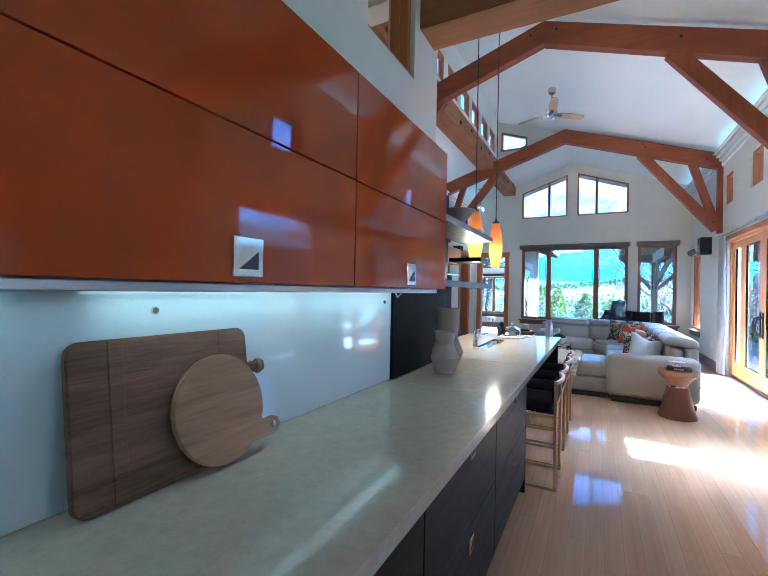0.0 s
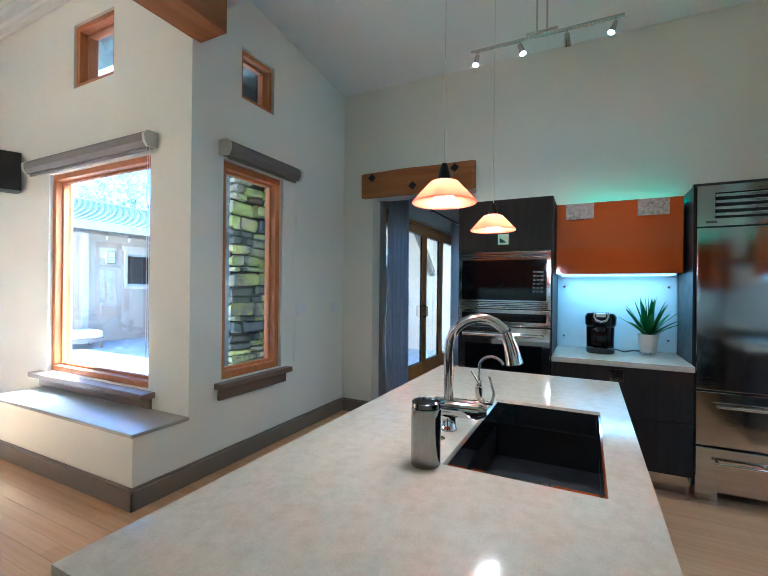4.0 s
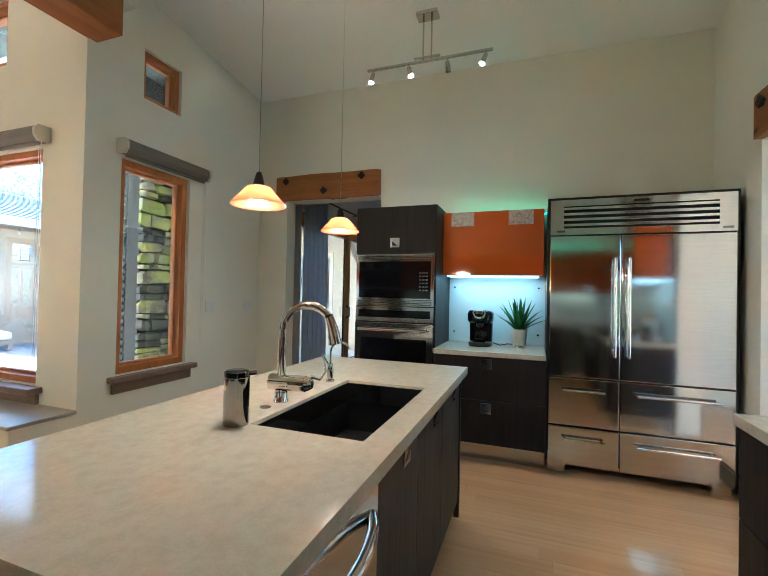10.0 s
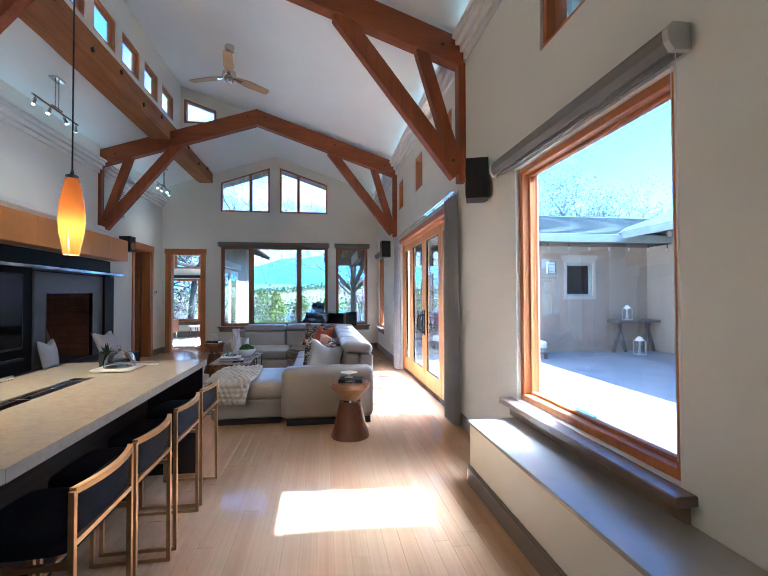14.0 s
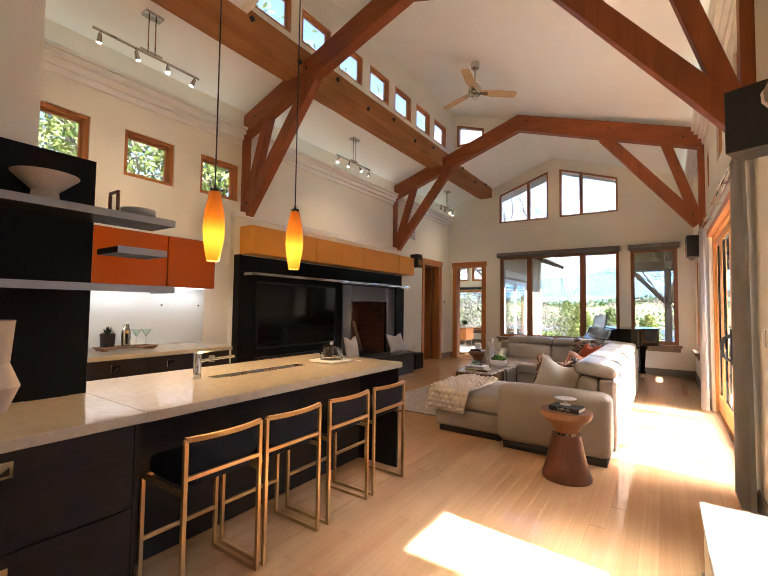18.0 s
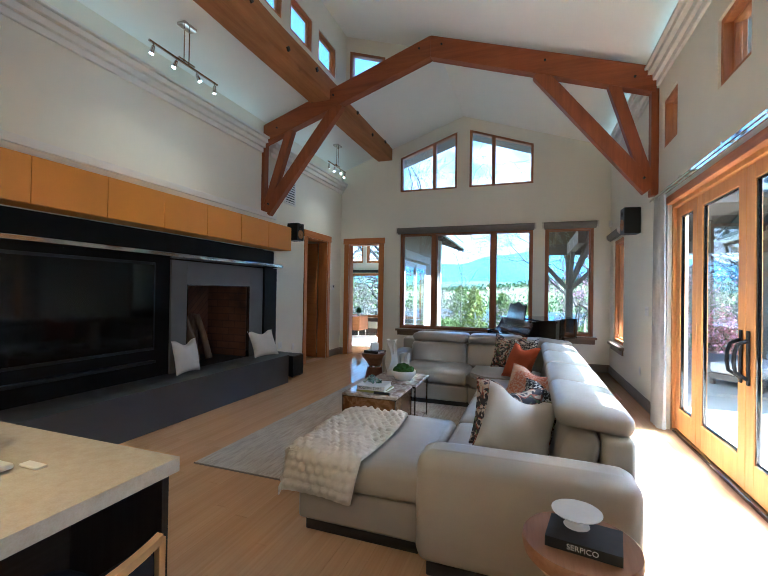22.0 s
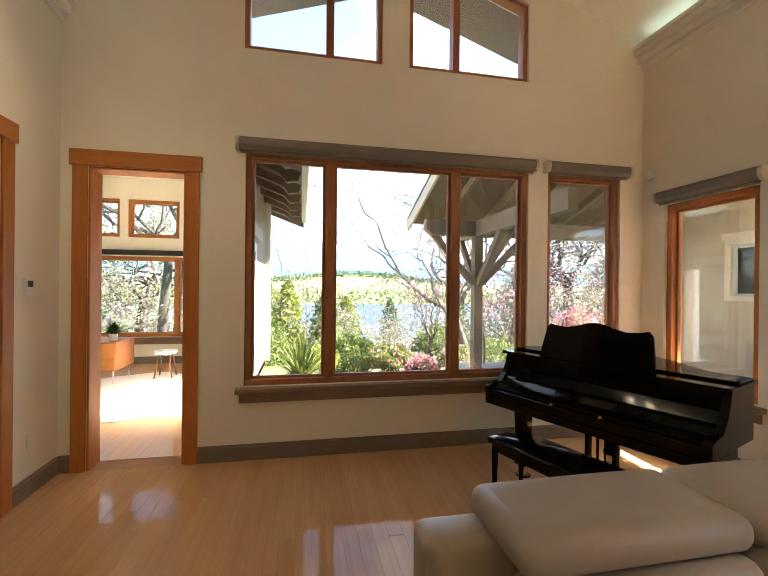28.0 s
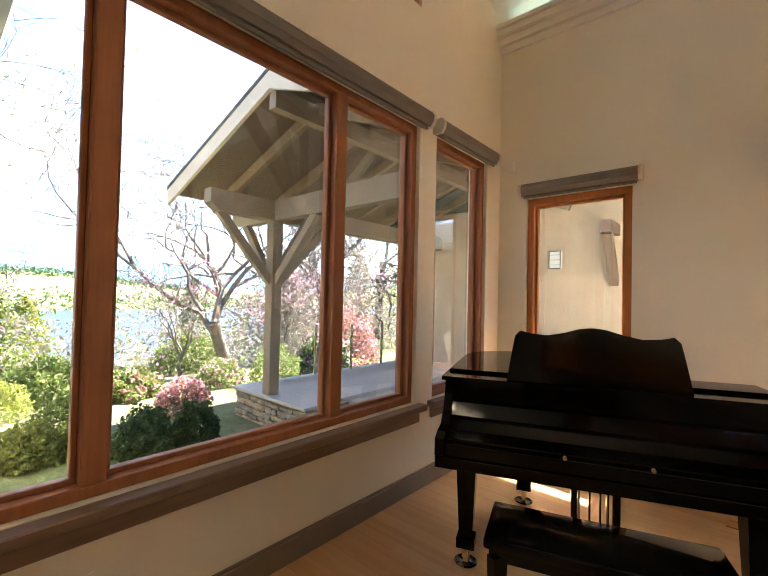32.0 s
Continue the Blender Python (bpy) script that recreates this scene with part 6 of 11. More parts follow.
part("drip_base", oval(bmesh.new(), 4.22, 0.69, [(0.125, 0.098, 0, CT), (0.13, 0.102, 0, CT + 0.008), (0.128, 0.10, 0, CT + 0.034), (0.12, 0.093, 0, CT + 0.038)]), SATINBLACK, cm, smooth=40)
part("column", oval(bmesh.new(), 4.275, 0.69, [(0.075, 0.10, 0, CT + 0.038), (0.075, 0.103, 0, CT + 0.20), (0.07, 0.105, 0, CT + 0.215)]), BLACKGLASS, cm, smooth=40)
part("head", oval(bmesh.new(), 4.225, 0.69, [(0.115, 0.10, 0.005, CT + 0.205), (0.128, 0.112, 0, CT + 0.225), (0.13, 0.114, 0, CT + 0.285), (0.115, 0.10, 0.005, CT + 0.312), (0.06, 0.06, 0.01, CT + 0.318)]), BLACKGLASS, cm, smooth=40)
part("top_ring", oval(bmesh.new(), 4.225, 0.69, [(0.118, 0.103, 0.003, CT + 0.3085), (0.115, 0.10, 0.003, CT + 0.3155), (0.10, 0.088, 0.003, CT + 0.3165)]), CHROME, cm, smooth=40)
part("brew_spout", lathe(bmesh.new(), [(0.022, CT + 0.165), (0.030, CT + 0.175), (0.034, CT + 0.206)], 4.165, 0.69, 20), SATINBLACK, cm, smooth=40)
part("handle", tube(bmesh.new(), [(4.10, 0.645, CT + 0.315), (4.085, 0.64, CT + 0.29), (4.082, 0.655, CT + 0.262), (4.081, 0.69, CT + 0.25), (4.082, 0.725, CT + 0.262), (4.085, 0.74, CT + 0.29), (4.10, 0.735, CT + 0.315)], 0.011, 10), CHROME, cm, smooth=60)
part("handle_plate", B(4.084, 4.10, 0.655, 0.725, CT + 0.285, CT + 0.318, bevel=0.005), CHROME, cm)
part("grille", boxes(*[(4.105 + 0.014 * i, 4.112 + 0.014 * i, 0.64, 0.74, CT + 0.038, CT + 0.041) for i in range(6)]), CHROME, cm)
part("cable", tube(bmesh.new(), [(4.3, 0.585, CT + 0.02), (4.25, 0.52, CT + 0.008), (4.28, 0.46, CT + 0.02), (4.36, 0.40, CT + 0.01)], 0.005, 6), SATINBLACK, cm)
cm.location.y += 0.03
pot = thing("potted_plant", (4.25, 0.36, CT), "spiky green plant in a white footed pot", "potted plant")
part("pot", lathe(bmesh.new(), [(0.055, CT + 0.02), (0.068, CT + 0.13), (0.07, CT + 0.16), (0.064, CT + 0.16), (0.06, CT + 0.14), (0.0, CT + 0.14)], 4.25, 0.36, 28), WHITE_CERAMIC, pot, smooth=40)
for a in range(3):
    part("foot", lathe(bmesh.new(), [(0.008, CT), (0.012, CT + 0.022)], 4.25 + 0.04 * math.cos(a * 2.1), 0.36 + 0.04 * math.sin(a * 2.1), 10), WHITE_CERAMIC, pot)
spiky((4.25, 0.36, CT + 0.13), 24, 0.34, 0.021, plain("sword_leaf_green", lin(0.05, 0.17, 0.03), 0.38, var=0.3, scale=14), pot, (0.08, 1.0), "leaves", 7)
pot.location.y += 0.03

# refrigerator
FX = 3.905
fg = thing("refrigerator", (4.2, -0.49, 0), "stainless side-by-side refrigerator with a louvred grille and bottom drawers", "refrigerator")
part("body", B(FX + 0.04, XF - 0.005, -1.085, 0.128, 0.09, 2.12), SATINBLACK, fg)
part("surround", boxes((FX + 0.01, FX + 0.05, -1.09, -1.078, 0.09, 2.125), (FX + 0.01, FX + 0.05, 0.122, 0.135, 0.09, 2.125), (FX + 0.01, FX + 0.05, -1.09, 0.135, 2.108, 2.125)), SATINBLACK, fg)
gr = part("grille", boxes((FX, FX + 0.04, -1.072, 0.116, 2.055, 2.105), (FX, FX + 0.04, -1.072, 0.116, 1.835, 1.885), (FX, FX + 0.04, -1.072, -0.97, 1.885, 2.055), (FX, FX + 0.04, 0.02, 0.116, 1.885, 2.055)), STEEL, fg, "stainless louvred grille")
for k in range(4):
    part("louvre", B(FX - 0.002, FX + 0.03, -0.97, 0.02, 1.899 + 0.042 * k, 1.921 + 0.042 * k, bevel=0.003), STEEL, gr)
for yy in (-1.02, 0.04):
    part("badge", B(FX - 0.003, FX, yy - 0.03, yy + 0.03, 1.855, 1.870), GUNMETAL, gr)
part("badge", B(FX - 0.003, FX, -0.55, -0.45, 2.072, 2.088), GUNMETAL, gr)


def fridge_front(nm, y0, y1, z0, z1):
    return part(nm, B(FX, FX + 0.038, y0, y1, z0, z1, bevel=0.005), STEEL, fg)


def bar_handle(parent, p, q, off, r=0.011):
    p, q = Vector(p), Vector(q)
    o = Vector(off)
    h = part("handle", tube(bmesh.new(), [p + o, q + o], r, 12), CHROME, parent, smooth=60)
    for f in (0.06, 0.94):
        c = p + (q - p) * f
        part("handle_post", tube(bmesh.new(), [c, c + o], r * 0.7, 8), CHROME, h)


MIDY = -0.375
for nm, y0, y1, hy in (("door", MIDY + 0.003, 0.116, MIDY + 0.045), ("door", -1.072, MIDY - 0.003, MIDY - 0.045)):
    d = fridge_front(nm, y0, y1, 0.745, 1.825)
    bar_handle(d, (FX, hy, 0.92), (FX, hy, 1.65), (-0.055, 0, 0))
for z0, z1 in ((0.375, 0.735), (0.075, 0.365)):
    for y0, y1 in ((MIDY + 0.003, 0.116), (-1.072, MIDY - 0.003)):
        d = fridge_front("drawer", y0, y1, z0, z1)
        bar_handle(d, (FX, y0 + 0.10, z1 - 0.085), (FX, y1 - 0.10, z1 - 0.085), (-0.05, 0, 0), 0.010)
for yy in (-1.0, 0.05):
    part("foot", B(FX + 0.02, FX + 0.10, yy - 0.06, yy + 0.06, 0.0, 0.09, bevel=0.004), STEEL, fg)

fg.location += Vector((-0.02, 0.044, 0))

# cooker run
rc = solo("worktop", B(1.882, 2.47, YR + 0.002, -0.468, CT - 0.045, CT, bevel=0.003), COUNTER, "short cream quartz worktop beside the cooker", "worktop")
cab = thing("base_cabinet", (2.1, -0.8, 0), "dark espresso base cabinet with square nickel pulls", "cabinet", "base cabinets")
part("body", B(1.882, 2.45, YR + 0.005, -0.502, 0.15, CT - 0.047), DARKCAB_Z, cab)
part("plinth", B(1.882, 2.40, YR + 0.01, -0.55, 0.0, 0.15), STEEL_X, cab, "steel kick plate")
for z0, z1 in ((0.153, 0.50), (0.505, CT - 0.05)):
    dr = part("drawer_front", B(1.884, 2.448, -0.501, -0.482, z0, z1, bevel=0.0015, seg=1), DARKCAB_Z, cab)
    square_handle(dr, (2.10, -0.482, z1 - 0.075), "y", 1, 0.085)
RX0, RX1, RY = 0.905, 1.876, -0.43
rg = thing("range_cooker", (1.18, -0.8, 0), "stainless professional gas cooker with black iron grates and knobs", "range cooker")
part("body", B(RX0, RX1, YR + 0.01, RY - 0.02, 0.13, CT - 0.03), STEEL_X, rg)
part("cooktop", B(RX0, RX1, YR + 0.01, RY + 0.05, CT - 0.028, CT + 0.004, bevel=0.012, seg=3), STEEL_X, rg)
part("burner_tray", B(RX0 + 0.03, RX1 - 0.03, YR + 0.06, RY - 0.06, CT + 0.004, CT + 0.010), SATINBLACK, rg)
part("control_panel", prism(bmesh.new(), [(RY - 0.02, CT - 0.03), (RY + 0.03, CT - 0.03), (RY + 0.01, CT - 0.20), (RY - 0.02, CT - 0.20)], "x", RX0, RX1), STEEL_X, rg)
part("oven_door", B(RX0 + 0.01, RX1 - 0.01, RY - 0.02, RY + 0.012, 0.20, CT - 0.215, bevel=0.004), STEEL_X, rg)
part("oven_window", B(RX0 + 0.17, RX1 - 0.24, RY + 0.012, RY + 0.015, 0.28, 0.56), BLACKGLASS, rg)
for a, b in ((RX0 + 0.03, RX1 - 0.03),):
    h = part("handle", tube(bmesh.new(), [(a, RY + 0.075, 0.655), (b, RY + 0.075, 0.655)], 0.016, 12), CHROME, rg, smooth=60)
    for xx in (a + 0.03, b - 0.03):
        part("handle_post", tube(bmesh.new(), [(xx, RY + 0.075, 0.655), (xx, RY + 0.01, 0.655)], 0.012, 10), CHROME, h)
part("kick", B(RX0 + 0.02, RX1 - 0.02, YR + 0.05, RY - 0.06, 0.0, 0.13), STEEL_X, rg)
for xx in (1.80, 1.712, 1.617, 1.31, 1.215, 1.12):
    kn = bmesh.new()
    m = Matrix.Translation((xx, RY + 0.026, CT - 0.115)) @ Matrix.Rotation(radians(-83), 4, "X")
    bmesh.ops.create_cone(kn, cap_ends=True, segments=20, radius1=0.042, radius2=0.039, depth=0.012, matrix=m)
    k = part("bezel", kn, STEEL_X, rg)
    kn = bmesh.new()
    bmesh.ops.create_cone(kn, cap_ends=True, segments=20, radius1=0.034, radius2=0.029, depth=0.05, matrix=m @ Matrix.Translation((0, 0, 0.027)))
    part("knob", kn, SATINBLACK, k, "black control knob")
part("display_panel", B(1.385, 1.55, RY + 0.018, RY + 0.027, CT - 0.17, CT - 0.05, bevel=0.003), GUNMETAL, rg)


def grate(x0, x1, y0, y1):
    bm = bmesh.new()
    z = CT + 0.03
    for a, b, c, d in ((x0, x1, y0, y0 + 0.02), (x0, x1, y1 - 0.02, y1), (x0, x0 + 0.02, y0, y1), (x1 - 0.02, x1, y0, y1), (x0, x1, (y0 + y1) / 2 - 0.01, (y0 + y1) / 2 + 0.01)):
        box(bm, a, b, c, d, CT + 0.008, z + 0.012, bevel=0.003, seg=1)
    for cy in ((y0 * 3 + y1) / 4, (y0 + y1 * 3) / 4):
        cx = (x0 + x1) / 2
        for k in range(8):
            a = math.pi / 4 * k
            p = Vector((cx + 0.04 * math.cos(a), cy + 0.04 * math.sin(a), z + 0.008))
            hx, hy = (x1 - x0) / 2 - 0.01, (y1 - y0) / 4 - 0.01
            s = min(hx / max(abs(math.cos(a)), 1e-3), hy / max(abs(math.sin(a)), 1e-3))
            q = Vector((cx + s * math.cos(a), cy + s * math.sin(a), z + 0.008))
            bar(bm, p, q, 0.011, 0.016)
    part("grate", bm, BLACK_IRON, rg)
    for cy in ((y0 * 3 + y1) / 4, (y0 + y1 * 3) / 4):
        part("burner", lathe(bmesh.new(), [(0.05, CT + 0.010), (0.05, CT + 0.02), (0.03, CT + 0.024), (0.028, CT + 0.03)], (x0 + x1) / 2, cy, 20), SATINBLACK, rg)


for k in range(3):
    w = (RX1 - RX0 - 0.06) / 3
    grate(RX0 + 0.03 + k * w + 0.003, RX0 + 0.03 + (k + 1) * w - 0.003, YR + 0.06, RY - 0.06)
part("back_guard", B(RX0, RX1, YR + 0.012, YR + 0.05, CT, CT + 0.03, bevel=0.005), STEEL_X, rg)
sp = thing("splashback", (1.2, YR, CT), "pale blue-green glass splashback behind the cooker", "splashback")
part("glass_panel", B(1.842, 2.47, YR + 0.001, YR + 0.011, CT + 0.001, 1.545), WHITEGLASS, sp)
part("glass_panel", B(XK + 0.02, 1.838, YR + 0.001, YR + 0.011, CT + 0.035, 1.515), WHITEGLASS, sp)
for xx in (1.873, 1.803, 2.40, 0.6):
    bm = bmesh.new()
    bmesh.ops.create_cone(bm, cap_ends=True, segments=14, radius1=0.011, radius2=0.009, depth=0.006, matrix=Matrix.Translation((xx, YR + 0.0145, 1.343)) @ Matrix.Rotation(radians(-90), 4, "X"))
    part("screw_cap", bm, CHROME, sp)
solo("worktop", B(0.017, 0.903, YR + 0.002, -0.468, CT - 0.045, CT, bevel=0.003), COUNTER, "cream quartz worktop between the cooker and the long counter", "worktop")
cab = thing("base_cabinet", (0.45, -0.8, 0), "dark espresso base cabinet with square nickel pulls", "cabinet", "base cabinets")
part("body", B(0.02, 0.90, YR + 0.005, -0.502, 0.15, CT - 0.047), DARKCAB_Z, cab)
part("plinth", B(0.02, 0.90, YR + 0.01, -0.55, 0.0, 0.15), STEEL_X, cab, "steel kick plate")
for z0, z1 in ((0.153, 0.50), (0.505, CT - 0.05)):
    dr = part("drawer_front", B(0.022, 0.898, -0.501, -0.482, z0, z1, bevel=0.0015, seg=1), DARKCAB_Z, cab)
    square_handle(dr, (0.46, -0.482, z1 - 0.075), "y", 1, 0.085)
# orange cabinet and hood
cab = thing("wall_cabinet", (2.06, -0.92, 1.55), "glossy orange wall cabinet beside the hood", "cabinet", "orange wall cabinets")
part("body", B(1.815, 2.374, YR + 0.012, -0.74, 1.562, 2.125), ORANGE, cab)
part("door", B(1.815, 2.376, -0.738, -0.72, 1.555, 2.13, bevel=0.0015, seg=1), ORANGE, cab)
part("edge_trim", B(1.807, 1.814, -0.755, -0.718, 1.555, 2.13), STEEL_Z, cab)
part("light_strip", B(1.86, 2.36, -1.07, -0.77, 1.546, 1.561), emit("cooker_light_strip", (0.72, 1.0, 0.97), 0.12), cab)
hl = window_light("cooker_strip_light", (2.10, -0.91, 1.54), (2.10, -0.91, 0.9), 0.45, 0.2, 0.07, (0.78, 1.0, 0.97))
hood = thing("range_hood", (1.16, -0.86, 1.70), "stainless chimney hood with filters and lamps", "range hood")
part("canopy", prism(bmesh.new(), [(YR + 0.004, 1.712), (-0.60, 1.712), (-0.595, 1.716), (-0.595, 1.75), (-0.63, 1.772), (YR + 0.004, 1.83)], "x", 0.93, 1.797), STEEL_X, hood)
part("chimney", B(1.257, 1.533, YR + 0.004, -0.80, 1.80, kitchen_ceiling(1.3), bevel=0.002, seg=1), STEEL_Z, hood)
for k in range(3):
    fl = part("filter", B(0.955 + 0.28 * k, 1.215 + 0.28 * k, -1.02, -0.74, 1.704, 1.711), GUNMETAL, hood)
    part("filter_slats", boxes(*[(0.962 + 0.28 * k + 0.0165 * i, 0.970 + 0.28 * k + 0.0165 * i, -1.01, -0.75, 1.701, 1.704) for i in range(15)]), STEEL_X, fl)
    part("filter_latch", B(1.06 + 0.28 * k, 1.11 + 0.28 * k, -0.765, -0.752, 1.697, 1.701, bevel=0.001, seg=1), CHROME, fl)
for xx in (1.10, 1.63):
    ln = part("lamp_ring", lathe(bmesh.new(), [(0.040, 1.712), (0.040, 1.706), (0.030, 1.704), (0.029, 1.708)], xx, -0.67, 24), CHROME, hood)
    part("lamp_lens", lathe(bmesh.new(), [(0.029, 1.7075), (0.0, 1.7068)], xx, -0.67, 18), WHITEPLASTIC, ln)
for k in range(6):
    bm = bmesh.new()
    bmesh.ops.create_cone(bm, cap_ends=True, segments=10, radius1=0.006, radius2=0.005, depth=0.006, matrix=Matrix.Translation((1.42 + 0.03 * k, -0.592, 1.733)) @ Matrix.Rotation(radians(-90), 4, "X"))
    part("button", bm, CHROME, hood)
part("back_plate", B(0.93, 1.80, YR + 0.002, YR + 0.012, 1.517, 1.712), STEEL_X, hood)

# things on the short worktop
z = CT
stack = []
for k, (c, w, d, h, a, lab) in enumerate(((lin(0.06, 0.17, 0.42), 0.25, 0.20, 0.017, 4, "thin blue cookbook"), (lin(0.72, 0.72, 0.70), 0.24, 0.19, 0.022, -3, "white cookbook"), (lin(0.42, 0.40, 0.42), 0.22, 0.18, 0.020, 2, "grey cookbook"))):
    t = thing("book", (2.10, -0.93, z), lab + " lying in a stack on the worktop", "book", "stacked cookbooks")
    m = Matrix.Translation((2.10, -0.93, z)) @ Matrix.Rotation(radians(a), 4, "Z")
    cv = plain("book_cover_%d" % k, c, 0.35, var=0.04)
    for nm, lot, mt in (("cover", (-w / 2, w / 2, -d / 2, d / 2, 0, 0.002), cv), ("pages", (-w / 2 + 0.004, w / 2 - 0.004, -d / 2 + 0.002, d / 2 - 0.004, 0.002, h - 0.002), PAPER), ("cover", (-w / 2, w / 2, -d / 2, d / 2, h - 0.002, h), cv), ("spine", (-w / 2, w / 2, d / 2 - 0.002, d / 2, 0.002, h - 0.002), cv)):
        bm = B(*lot)
        bmesh.ops.transform(bm, matrix=m, verts=bm.verts)
        part(nm, bm, mt, t)
    z += h
crock = thing("utensil_crock", (2.10, -0.95, z), "white and tan ceramic crock holding wooden utensils", "crock")
part("crock", lathe(bmesh.new(), [(0.07, z), (0.075, z + 0.01), (0.077, z + 0.165), (0.08, z + 0.175), (0.073, z + 0.175), (0.07, z + 0.02), (0.0, z + 0.015)], 2.10, -0.95, 32), WHITE_CERAMIC, crock, smooth=40)
part("band", lathe(bmesh.new(), [(0.0765, z + 0.004), (0.0785, z + 0.05)], 2.10, -0.95, 32), CLAY, crock, smooth=40)
part("ear", tube(bmesh.new(), [(2.025, -0.925, z + 0.15), (2.01, -0.92, z + 0.135), (2.026, -0.925, z + 0.115)], 0.008, 8), WHITE_CERAMIC, crock)
for k, (dx, dy) in enumerate(((0.02, 0.03), (-0.03, 0.0), (0.03, -0.03))):
    u = part("utensil", bar(bmesh.new(), (2.10, -0.95, z + 0.03), (2.10 + dx, -0.95 + dy, z + 0.19), 0.012, 0.012), BOARD_LIGHT, crock)
    part("blade", B(2.10 + dx - 0.022, 2.10 + dx + 0.022, -0.95 + dy - 0.005, -0.95 + dy + 0.005, z + 0.17, z + 0.225, bevel=0.004), plain("utensil_wood_%d" % k, (lin(0.62, 0.40, 0.12), lin(0.30, 0.15, 0.06), lin(0.58, 0.36, 0.15))[k], 0.6), u)
pot = thing("potted_plant", (2.30, -0.86, CT), "tufted green plant in a round taupe pot", "potted plant")
part("pot", lathe(bmesh.new(), [(0.045, CT), (0.066, CT + 0.03), (0.07, CT + 0.07), (0.058, CT + 0.105), (0.052, CT + 0.10), (0.0, CT + 0.09)], 2.30, -0.86, 28), plain("taupe_pot", lin(0.20, 0.15, 0.12), 0.8), pot, smooth=50)
spiky((2.30, -0.86, CT + 0.095), 60, 0.085, 0.005, LEAF, pot, (0.0, 1.1), "leaves", 3)

# track light over the kitchen and smoke detector
def track_light(c, ends, drop, lamps, power, axis_dir, top):
    t = thing("track_light", c, "brushed nickel track light with small adjustable spot heads", "track light", "track lights")
    p, q = Vector(ends[0]), Vector(ends[1])
    part("bar", bar(bmesh.new(), p, q, 0.02, 0.02, 0.002), NICKEL, t)
    mid = (p + q) / 2
    u = (q - p).normalized()
    part("canopy", bar(bmesh.new(), Vector((mid.x, mid.y, top)) - u * 0.09, Vector((mid.x, mid.y, top)) + u * 0.09, 0.11, 0.03, 0.003), NICKEL, t)
    for s in (-1, 1):
        part("stem", tube(bmesh.new(), [Vector((mid.x, mid.y, top)) + u * 0.035 * s, mid + u * 0.035 * s + Vector((0, 0, 0.01))], 0.007, 8), NICKEL, t)
    part("cross_bar", bar(bmesh.new(), mid - u * 0.11 + Vector((0, 0, 0.03)), mid + u * 0.11 + Vector((0, 0, 0.03)), 0.018, 0.014), NICKEL, t)
    for n, (f, on) in enumerate(lamps):
        b = p + (q - p) * f
        aim = Vector((0.35 * math.sin(n * 2.1 + c[0]), 0.35 * math.cos(n * 1.7 + c[1]), -1.0)).normalized()
        part("swivel", tube(bmesh.new(), [b, b - Vector((0, 0, 0.035))], 0.006, 8), NICKEL, t)
        e = b - Vector((0, 0, 0.03))
        hd = part("spot_head", tube(bmesh.new(), [e, e + aim * 0.012, e + aim * 0.05, e + aim * 0.085], 0.015, 14, 0.024), NICKEL, t, smooth=40)
        part("lens", tube(bmesh.new(), [e + aim * 0.084, e + aim * 0.088], 0.019, 16), SPOT if on else GUNMETAL, hd)
        if on and power:
            lm = new("spot_lamp", bpy.data.lights.new("spot_lamp", "SPOT"))
            lm.data.energy, lm.data.color, lm.data.spot_size, lm.data.spot_blend, lm.data.shadow_soft_size = power, (1.0, 0.80, 0.52), radians(120), 1.0, 0.03
            lm.matrix_world = look(e + aim * 0.094, e + aim * 0.094 + Vector((axis_dir[0], axis_dir[1], -1.0)))


SPOT = emit("lit_spot_lens", (1.0, 0.95, 0.85), 8.0)
track_light((3.7, 1.135, 3.5), ((3.71, 1.665, 3.288), (3.71, 0.605, 3.288)), 0.3, ((0.05, True), (0.35, True), (0.66, False), (0.95, True)), 2.6, (-0.12, 0.0), kitchen_ceiling(3.7) - 0.015)
sm = solo("smoke_detector", lathe(bmesh.new(), [(0.055, 0), (0.06, 0.01), (0.055, 0.035), (0.03, 0.045)], 0, 0, 24), WHITEPLASTIC, "round white smoke detector on the wall", "smoke detector", smooth=40)
sm.matrix_world = Matrix.Translation((3.19, YR, 3.315)) @ Matrix.Rotation(radians(-90), 4, "X")


def plate(name, axis, face, s, u, z, w, h, label, slots=1):
    a, b = sorted((face, face + s * 0.007))
    t = thing(name, (face, u, z) if axis == "x" else (u, face, z), label, "switch plate" if "switch" in name else "outlet")
    part("cover", B(a, b, u - w / 2, u + w / 2, z - h / 2, z + h / 2, bevel=0.002, seg=1) if axis == "x" else B(u - w / 2, u + w / 2, a, b, z - h / 2, z + h / 2, bevel=0.002, seg=1), WHITEPLASTIC, t)
    a, b = sorted((face + s * 0.007, face + s * 0.011))
    for k in range(slots):
        c = u + (k - (slots - 1) / 2) * 0.046
        part("rocker", B(a, b, c - 0.013, c + 0.013, z - h * 0.28, z + h * 0.28, bevel=0.002, seg=1) if axis == "x" else B(c - 0.013, c + 0.013, a, b, z - h * 0.28, z + h * 0.28, bevel=0.002, seg=1), WHITEPLASTIC, t)


